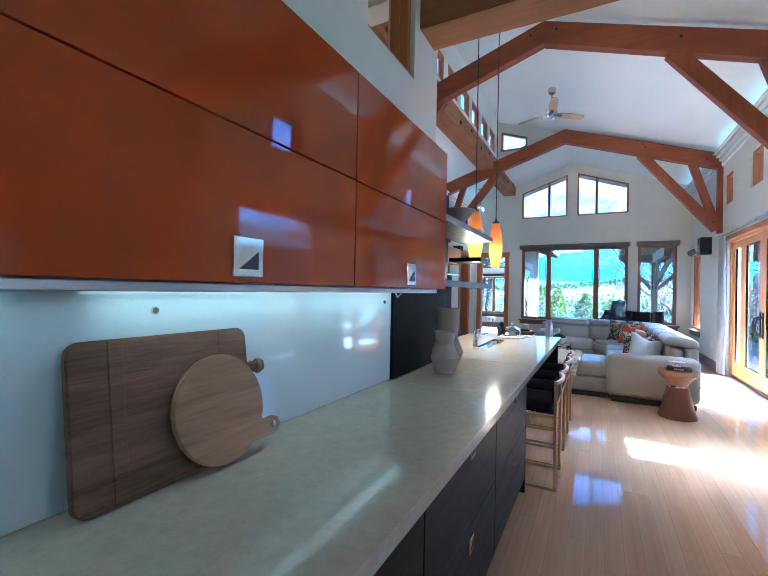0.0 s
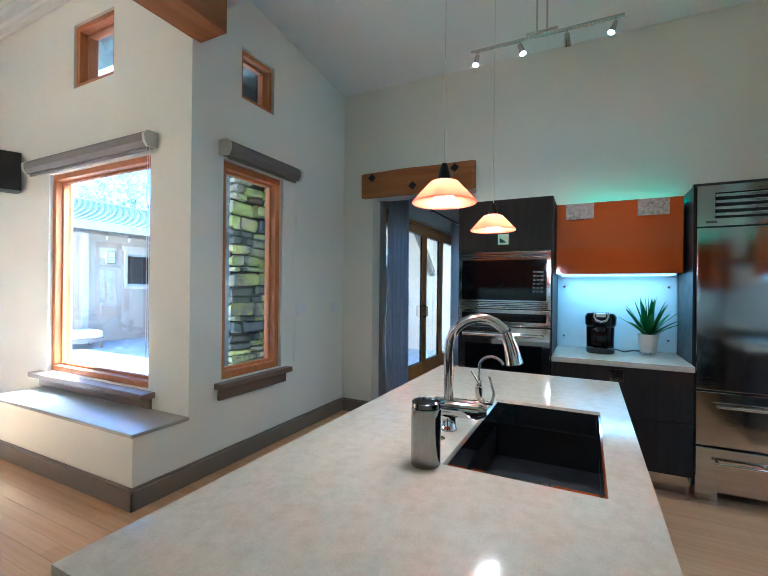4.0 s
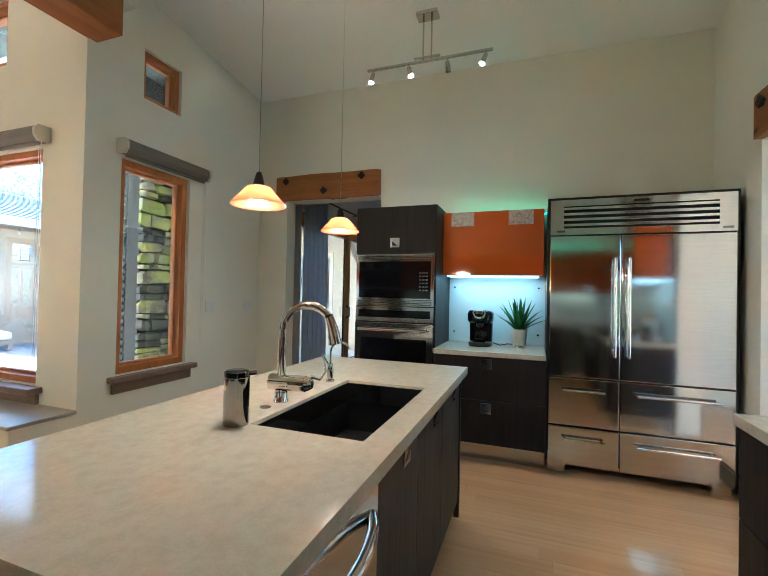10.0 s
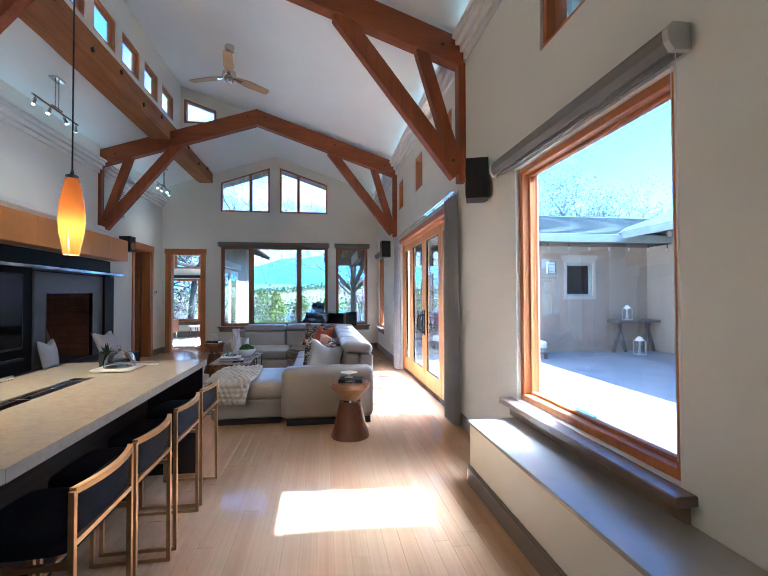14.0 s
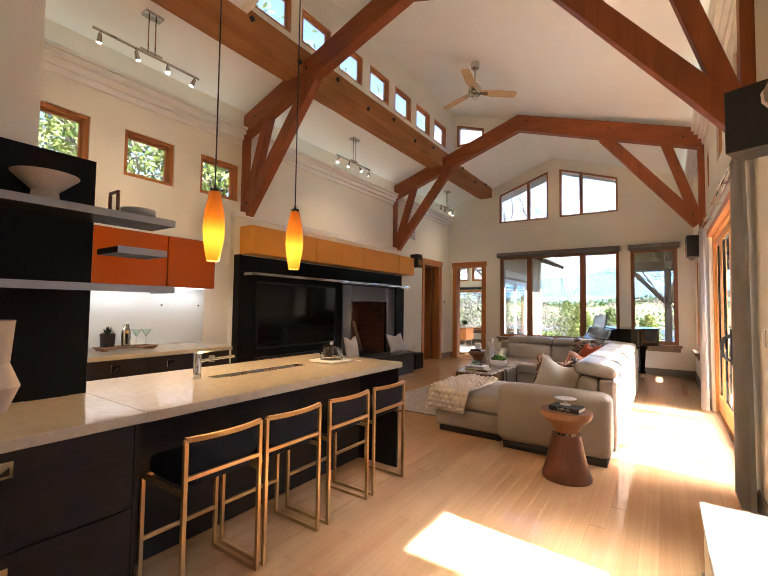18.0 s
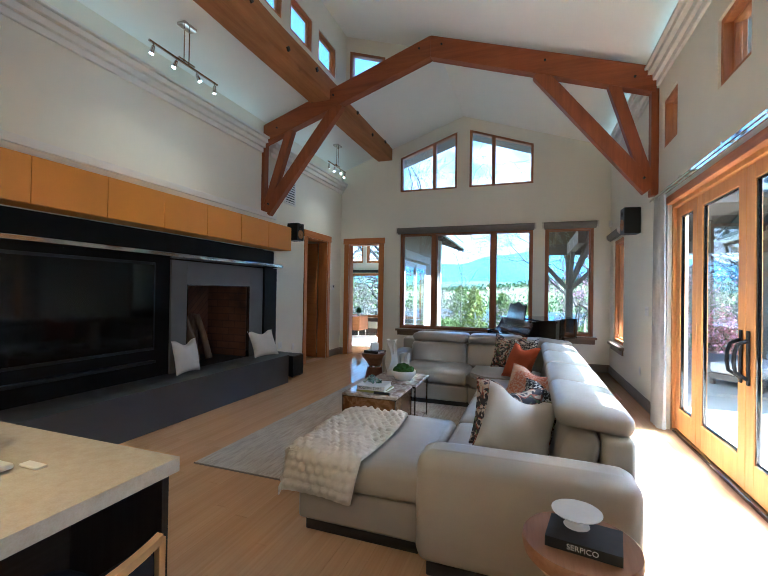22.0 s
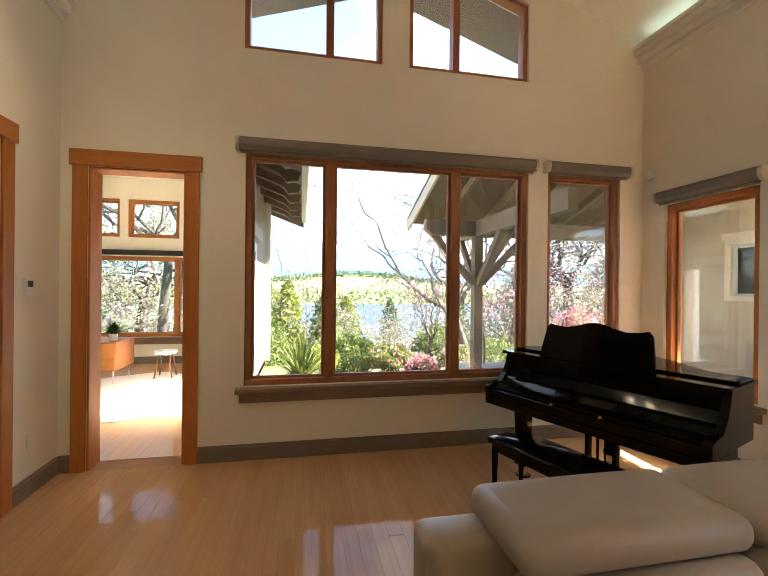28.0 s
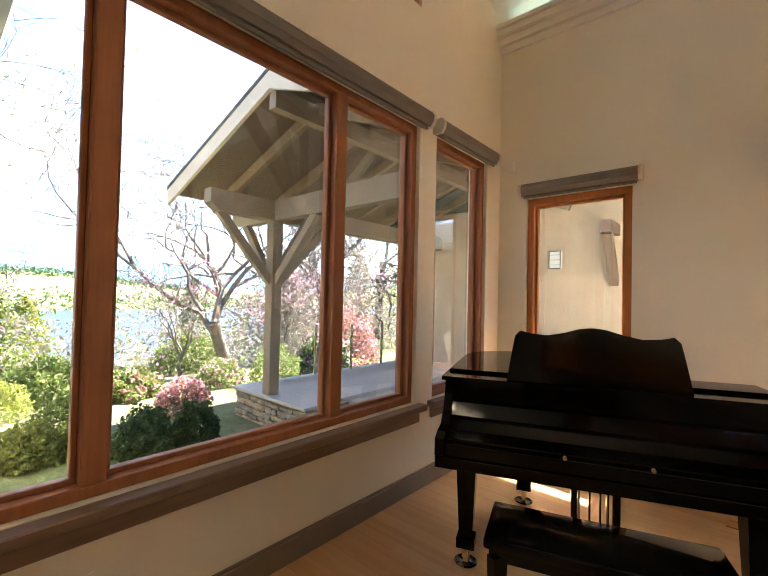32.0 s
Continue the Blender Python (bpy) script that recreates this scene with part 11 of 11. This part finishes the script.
def leaf_mesh(name, pts, size, rnd, flat=0.0):
    """Small folded leaves, two triangles each, one at every point."""
    verts, faces = [], []
    for p in pts:
        d = Vector((rnd.gauss(0, 1), rnd.gauss(0, 1), rnd.gauss(0, 1) * (1 - flat))).normalized()
        e = d.cross(Vector((rnd.gauss(0, 1), rnd.gauss(0, 1), rnd.gauss(0, 1)))).normalized()
        s = size * rnd.uniform(0.6, 1.4)
        n = d.cross(e) * (s * 0.15)
        i = len(verts)
        verts += [p - d * s, p + e * s * 0.45 + n, p + d * s, p - e * s * 0.45 + n]
        faces += [(i, i + 1, i + 2), (i, i + 2, i + 3)]
    me = bpy.data.meshes.new(name)
    me.from_pydata([tuple(v) for v in verts], [], faces)
    return me


def limbs(rnd, base, direction, length, radius, depth, curl, up, tips, segs, split=(2, 4)):
    """Grows tapered, bending limbs; tips receive the ends for leaves."""
    pts, rad = [Vector(base)], [radius]
    d = Vector(direction).normalized()
    n = 5
    for k in range(n):
        d = (d + Vector((rnd.gauss(0, curl), rnd.gauss(0, curl), rnd.gauss(0, curl) + up))).normalized()
        pts.append(pts[-1] + d * (length / n))
        rad.append(radius * (1 - 0.55 * (k + 1) / n))
    segs.append((pts, radius, rad[-1]))
    if depth == 0:
        tips += pts[1:]
        return
    for k in range(rnd.randint(*split)):
        i = rnd.randint(2, n)
        a = (d + Vector((rnd.gauss(0, 0.75), rnd.gauss(0, 0.75), rnd.gauss(0, 0.45)))).normalized()
        limbs(rnd, pts[i], a, length * rnd.uniform(0.5, 0.8), rad[i] * 0.8, depth - 1, curl, up, tips, segs, split)
    limbs(rnd, pts[-1], d, length * 0.7, rad[-1], depth - 1, curl, up, tips, segs, split)


def tree(name, at, h, label, bark, leaves, nleaf, lsize, seed, spread=0.9, curl=0.25, depth=3, lean=(0, 0), trunk=0.3, scatter=0.35, split=(2, 4), r=None, up=0.05):
    rnd = random.Random(seed)
    t = thing(name, at, label, "tree")
    segs, tips = [], []
    base = Vector(at)
    th = h * trunk
    r = r or h * 0.022
    bend = base + Vector((lean[0], lean[1], th))
    mid = (base + bend) / 2 + Vector((rnd.uniform(-0.1, 0.1), rnd.uniform(-0.1, 0.1), 0))
    part("trunk", tube(bmesh.new(), [base, mid, bend], r * 1.25, 9, r), bark, t, smooth=60)
    for k in range(5):
        a = k * 1.257 + rnd.uniform(-0.3, 0.3)
        limbs(rnd, bend - Vector((0, 0, th * 0.25 * (k % 3) / 3)), (math.cos(a) * spread, math.sin(a) * spread, 0.75), h * 0.30, r * 0.62, depth, curl, up, tips, segs, split)
    bm = bmesh.new()
    for pts, r0, r1 in segs:
        if not all(clear(q) for q in pts):
            continue
        tube(bm, pts, max(r0, 0.006), 5 if r0 > 0.03 else 3, max(r1, 0.004))
    part("limbs", bm, bark, t)
    if leaves is not None and tips:
        cr = new("crown", leaf_mesh("crown", [q for q in (rnd.choice(tips) + Vector((rnd.gauss(0, scatter), rnd.gauss(0, scatter), rnd.gauss(0, scatter * 0.8))) for _ in range(nleaf)) if clear(q)], lsize, rnd))
        cr.data.materials.append(leaves)
        cr.parent = t
        cr.matrix_parent_inverse = Matrix.Translation(-t.location)
    return t


def conifer(at, h, w, mat, seed, label):
    rnd = random.Random(seed)
    t = thing("conifer", at, label, "tree", "garden conifers")
    x, y, z = at
    part("trunk", tube(bmesh.new(), [(x, y, z), (x, y, z + h * 0.95)], h * 0.018, 7, 0.01), BARK_D, t)
    pts = []
    for k in range(int(900 * h)):
        f = rnd.random() ** 1.4
        a = rnd.uniform(0, 6.283)
        lobe = 0.72 + 0.28 * math.sin(a * 5 + f * 17 + seed) * math.sin(f * 31)
        rr = w * (1 - f) ** 0.5 * lobe * rnd.uniform(0.55, 1.0)
        pts.append(Vector((x + rr * math.cos(a), y + rr * math.sin(a), z + 0.15 + f * h - rr * 0.15)))
    cr = new("crown", leaf_mesh("crown", pts, 0.085, rnd))
    cr.data.materials.append(mat)
    cr.parent = t
    cr.matrix_parent_inverse = Matrix.Translation(-t.location)


def shrub(at, w, h, mat, seed, label, n=2600, size=0.035, name="shrub", flowers=None):
    rnd = random.Random(seed)
    t = thing(name, at, label, "shrub", "garden shrubs")
    x, y, z = at
    bm = bmesh.new()
    for k in range(7):
        a = k * 0.9
        tube(bm, [(x, y, z), (x + math.cos(a) * w * 0.2, y + math.sin(a) * w * 0.2, z + h * 0.4), (x + math.cos(a) * w * 0.4, y + math.sin(a) * w * 0.4, z + h * 0.75)], 0.012, 4, 0.004)
    part("stems", bm, BARK_D, t)
    def cloud(n, lo):
        pts = []
        for k in range(n):
            d = Vector((rnd.gauss(0, 1), rnd.gauss(0, 1), abs(rnd.gauss(0, 1)) * 0.9 + 0.05)).normalized()
            wob = 1 + 0.14 * math.sin(d.x * 7 + seed) * math.sin(d.y * 6 + d.z * 5)
            q = rnd.uniform(lo, 1.0) ** 0.5 * wob
            pts.append(Vector((x + d.x * w / 2 * q, y + d.y * w / 2 * q, z + 0.03 + d.z * h * q)))
        return pts
    cr = new("foliage", leaf_mesh("foliage", cloud(n, 0.45), size, rnd))
    cr.data.materials.append(mat)
    cr.parent = t
    cr.matrix_parent_inverse = Matrix.Translation(-t.location)
    if flowers is not None:
        fl = new("flowers", leaf_mesh("flowers", cloud(n // 9, 0.9), size * 1.2, rnd))
        fl.data.materials.append(flowers)
        fl.parent = t
        fl.matrix_parent_inverse = Matrix.Translation(-t.location)


G = lambda x, y: (x, y, height(x, y) - 0.02)
# garden below the end windows
tree("oak_tree", G(3.7, 20.9), 9.6, "bare twisting oak with lichen-grey limbs", BARK, BUD, 700, 0.02, 11, 1.05, 0.38, 5, (-0.5, -0.1), 0.13, 0.12, (2, 3), 0.13, 0.06)
tree("oak_tree", G(9.5, 27.0), 14.0, "bare twisting oak with lichen-grey limbs", BARK_D, BUD, 1200, 0.035, 12, 1.0, 0.36, 4, (0.4, 0), 0.24, 0.3, (2, 3), 0.16)
tree("magnolia_tree", G(2.6, 21.0), 3.6, "young magnolia with scattered pink blossoms", BARK, PINK, 300, 0.05, 21, 0.6, 0.22, 3, (0, 0), 0.16, 0.07, (2, 3), 0.04, 0.12)
tree("magnolia_tree", G(4.6, 20.2), 3.4, "young magnolia with scattered pink blossoms", BARK, PINK, 320, 0.05, 22, 0.6, 0.22, 3, (0, 0), 0.16, 0.07, (2, 3), 0.04, 0.12)
tree("magnolia_tree", G(7.2, 21.2), 4.4, "magnolia in full pink blossom", BARK, PINK, 420, 0.045, 23, 0.7, 0.22, 3, (0, 0), 0.16, 0.12, (2, 3), 0.05, 0.10)
conifer(G(-1.7, 26.5), 2.9, 1.25, YG, 31, "yellow-green feathery conifer on the bank")
conifer(G(-0.2, 25.5), 2.4, 1.1, SG, 32, "green conifer on the bank")
conifer(G(1.2, 31.0), 3.4, 1.5, YG, 33, "yellow-green feathery conifer on the bank")
conifer(G(-2.8, 29.0), 3.6, 1.6, SG, 34, "spring-green conifer on the bank")
conifer(G(5.5, 40.0), 6.0, 1.8, DG, 35, "dark green conifer by the lake")
conifer(G(8.5, 34.0), 5.4, 1.5, DG, 36, "dark green conifer by the lake")
for k, (x, y, w, h, mt, lb, fl) in enumerate(((0.42, 16.75, 0.72, 0.55, DG, "round clipped boxwood by the path", None), (1.0, 16.72, 0.62, 0.50, DG, "round clipped boxwood by the path", None), (-0.1, 18.0, 0.85, 0.55, SG, "bright green rounded garden shrub", None),
        (-0.55, 17.3, 0.75, 0.42, YG, "yellow-green low garden shrub", None), (-0.15, 17.25, 0.55, 0.38, YG, "yellow-green low garden shrub", None), (-0.7, 19.6, 1.1, 0.6, YG, "yellow-green low garden shrub", None), (1.5, 18.3, 0.85, 0.5, CORAL, "pink flowering azalea bush", PINK), (2.8, 19.6, 1.0, 0.55, SG, "coral-red flowering azalea bush", PINK),
        (1.1, 19.9, 1.3, 0.5, SG, "loose green groundcover shrub", CORAL), (3.6, 18.8, 1.1, 0.8, SG, "loose green shrub by the porch", None), (5.0, 18.9, 1.4, 1.0, DG, "dark green shrub by the porch", PINK), (6.4, 19.6, 1.8, 1.5, CORAL, "red flowering camellia bush", PINK), (0.2, 20.8, 1.6, 0.7, SG, "loose green shrub on the bank", None), (3.4, 22.5, 2.0, 1.0, SG, "loose green shrub on the bank", None), (-2.2, 21.0, 1.8, 1.0, SG, "loose green shrub on the bank", None))):
    shrub(G(x, y), w, h, mt, 50 + k, lb, 2600 if w < 1.2 else 3400, 0.03 if w < 1.2 else 0.05, "shrub", fl)
agap = thing("strappy_plant", G(-1.15, 18.4), "clump of long strappy green leaves", "plant")
spiky((-1.15, 18.4, -0.45), 60, 1.0, 0.032, SG, agap, (0.05, 1.05), "leaves", 6)
# woods on the bank and round the lake
def woods(name, boxes_, n, size, mat, seed, label):
    rnd = random.Random(seed)
    pts = []
    for k in range(n):
        x0, x1, y0, y1, h = rnd.choice(boxes_)
        cx, cy = rnd.uniform(x0, x1), rnd.uniform(y0, y1)
        gx, gy = round(cx / 3.2) * 3.2, round(cy / 3.2) * 3.2
        hh = h * (0.55 + 0.45 * math.sin(gx * 12.9 + gy * 7.3) ** 2)
        f = rnd.random()
        q = 1.7 * (1 - f * f * 0.8)
        pts.append(Vector((gx + rnd.gauss(0, 0.5) * q, gy + rnd.gauss(0, 0.5) * q, height(cx, cy) + f * hh)))
    pts = [p for p in pts if clear(p)]
    ob = new(name, leaf_mesh(name, pts, size, rnd))
    ob.data.materials.append(mat)
    tagged(ob, label, "woods", kind="stuff")


woods("woods_bank", [(-16, 22, 34, 58, 5.0), (-22, -6, 24, 50, 6.0), (12, 30, 26, 52, 7.0)], 26000, 0.16, BUD, 71, "grey-pink budding woods on the bank")
woods("woods_green", [(-14, 20, 32, 60, 4.0), (-24, -8, 22, 48, 5.0), (14, 30, 24, 50, 5.5)], 24000, 0.15, SG, 72, "spring-green woods on the bank")
woods("woods_thicket", [(-3, 10, 22.5, 34, 2.8), (-10, -2, 22, 34, 3.2), (5, 10, 20.5, 24, 3.4)], 34000, 0.06, BUD, 74, "grey-brown budding thicket below the terrace")
woods("woods_far_shore", [(-160, 200, 285, 330, 7.0), (-120, 170, 380, 410, 5.0)], 9000, 1.2, DG, 73, "dark tree belts on the far shore")
# trees beside and behind the house
for k, (x, y, h, mt, n) in enumerate(((-7.6, 3.6, 9.5, YG, 16000), (-8.2, 6.8, 11.0, SG, 16000), (-8.8, 10.2, 11.5, YG, 16000), (-8.4, 0.5, 7.5, SG, 9000))):
    tree("garden_tree", (x, y, -0.5), h, "leafy yellow-green tree beside the house", BARK, mt, n, 0.075, 80 + k, 0.9, 0.25, 3, (0, 0), 0.25, 0.45)
for k, (x, y, h, lv) in enumerate(((9.6, 24.5, 8.0, BUD), (12.6, 24.0, 9.0, SG), (15.6, 24.5, 10.0, BUD), (18.6, 24.0, 9.2, SG), (21.5, 23.0, 9.0, BUD), (24.0, 17.0, 8.5, BUD))):
    tree("oak_tree", (x, y, -0.5), h, "tall budding oak behind the wing", BARK_D, lv, 3600, 0.07, 90 + k, 0.85, 0.3, 4, (0, 0), 0.3, 0.35, (2, 3), 0.17)
tree("oak_tree", G(-6.2, 27.5), 15.0, "tall bare oak rising above the garden bank", BARK_D, BUD, 700, 0.03, 96, 1.15, 0.36, 5, (0.4, 0), 0.3, 0.2, (2, 3), 0.16)
tree("oak_tree", G(-5.8, 24.5), 13.0, "tall spreading oak with few fresh leaves", BARK_D, SG, 1800, 0.04, 97, 0.9, 0.34, 4, (0.3, 0), 0.3, 0.3, (2, 3), 0.14)
tree("oak_tree", G(-7.5, 27.0), 8.0, "spreading oak with fresh leaves beyond the bedroom", BARK_D, SG, 3500, 0.05, 98, 1.1, 0.4, 4, (0.3, 0), 0.3, 0.3, (2, 3), 0.14)
for k, (x, y) in enumerate(((1.2, -11.0), (3.6, -12.0), (6.5, -10.5))):
    tree("garden_tree", (x, y, -0.5), 6.5, "leafy green tree beyond the sun room", BARK, SG, 6000, 0.08, 101 + k, 0.9, 0.25, 3, (0, 0), 0.25, 0.45)

# cottage and chairs seen from the sun room
cot = thing("garden_cottage", (9.6, -4.5, -0.1), "pale cream garden cottage with a white sash window", "cottage")
CREAM = plain("pale_cream_siding", lin(0.62, 0.57, 0.47), 0.8, var=0.06)
part("wall", wall_mesh("x", 9.5, 9.7, -9.0, -1.0, -0.1, 2.9, [(-5.3, -4.2, 1.1, 2.1)]), CREAM, cot)
part("roof", prism(bmesh.new(), [(9.0, 2.75), (13.0, 4.2), (13.0, 4.3), (9.0, 2.88)], "y", -9.4, -0.6), SHINGLE.m, cot)
w = part("window", B(9.58, 9.59, -5.3, -4.2, 1.1, 2.1), DARKWIN, cot)
frame_parts("x", 9.48, 9.57, -5.3, -4.2, 1.1, 2.1, 0.06, WHITEFR, w, ("frame",))
part("meeting_rail", B(9.5, 9.57, -4.78, -4.72, 1.16, 2.04), WHITEFR, w)


def garden_chair(x, y, rz):
    t = thing("garden_armchair", (x, y, -0.1), "white slip-covered garden armchair", "armchair", "garden armchairs")
    m = pose(x, y, -0.1, 0, 0, rz)
    put = lambda bm: (bmesh.ops.transform(bm, matrix=m, verts=bm.verts), bm)[1]
    part("base", put(box(bmesh.new(), -0.36, 0.36, -0.36, 0.36, 0.0, 0.28, bevel=0.03)), CUSH, t, smooth=50)
    part("seat_cushion", put(box(bmesh.new(), -0.25, 0.25, -0.34, 0.24, 0.281, 0.42, bevel=0.05, seg=4)), CUSH, t, smooth=50)
    for s_ in (-1, 1):
        part("arm", put(box(bmesh.new(), min(s_ * 0.26, s_ * 0.40), max(s_ * 0.26, s_ * 0.40), -0.36, 0.36, 0.281, 0.58, bevel=0.05, seg=4)), CUSH, t, smooth=50)
    part("backrest", put(box(bmesh.new(), -0.40, 0.40, 0.25, 0.40, 0.281, 0.82, bevel=0.06, seg=4)), CUSH, t, smooth=50)
    part("pillow", put(cushion(bmesh.new(), 0.4, 0.12, 0.36, 0.02, 6, Matrix.Translation((0, 0.16, 0.58)))), CUSH, t, smooth=50)


garden_chair(6.6, -2.9, -70)
garden_chair(7.5, -3.9, -50)
garden_chair(7.2, -1.7, -110)


# ---- floor strips, each a plank of its own where the walk passes ----
def plank_mesh():
    me = bpy.data.meshes.new("plank")
    bm = box(bmesh.new(), -0.04765, 0.04765, -0.5, 0.5, -0.0045, 0.0, bevel=0.0008, seg=1)
    bm.to_mesh(me)
    bm.free()
    me.materials.append(FLOOR)
    return me


def lay_floor():
    rnd = random.Random(77)
    shared = plank_mesh()
    fl = bpy.data.objects["floor"]
    rest = bmesh.new()
    count = 0
    w = 0.0955
    x = XL + w / 2
    while x < XF:
        y0, y1 = (YR, YE) if x < XR else (YR, YS)
        if x < XK:
            y0 = 2.41
        y = y0 - rnd.uniform(0.0, 1.2)
        while y < y1:
            l = rnd.choice((1.22, 1.5, 1.85, 2.1))
            a, b = max(y, y0), min(y + l, y1)
            y += l
            if b - a < 0.05:
                continue
            near = (0.1 < x < 1.6 and a < 7.2 and b > 2.2) or (-1.9 < x < 0.4 and b > 9.5) or (-2.4 < x < -0.6 and a > 5.0)
            if near and count < 300:
                ob = new("plank", shared)
                ob.matrix_world = Matrix.Translation((x, (a + b) / 2, 0)) @ Matrix.Diagonal((1, b - a - 0.0015, 1, 1))
                ob.parent = fl
                count += 1
            else:
                vs = [rest.verts.new(p) for p in ((x - 0.0472, a, 0), (x + 0.0472, a, 0), (x + 0.0472, b - 0.0015, 0), (x - 0.0472, b - 0.0015, 0), (x - 0.0472, a, -0.0045), (x + 0.0472, a, -0.0045), (x + 0.0472, b - 0.0015, -0.0045), (x - 0.0472, b - 0.0015, -0.0045))]
                for f in ((0, 1, 2, 3), (0, 4, 5, 1), (1, 5, 6, 2), (2, 6, 7, 3), (3, 7, 4, 0)):
                    rest.faces.new([vs[i] for i in f])
        x += w
    ob = part("floor_strips", rest, FLOOR_REST, fl)
    ob["kind"] = "stuff"


lay_floor()
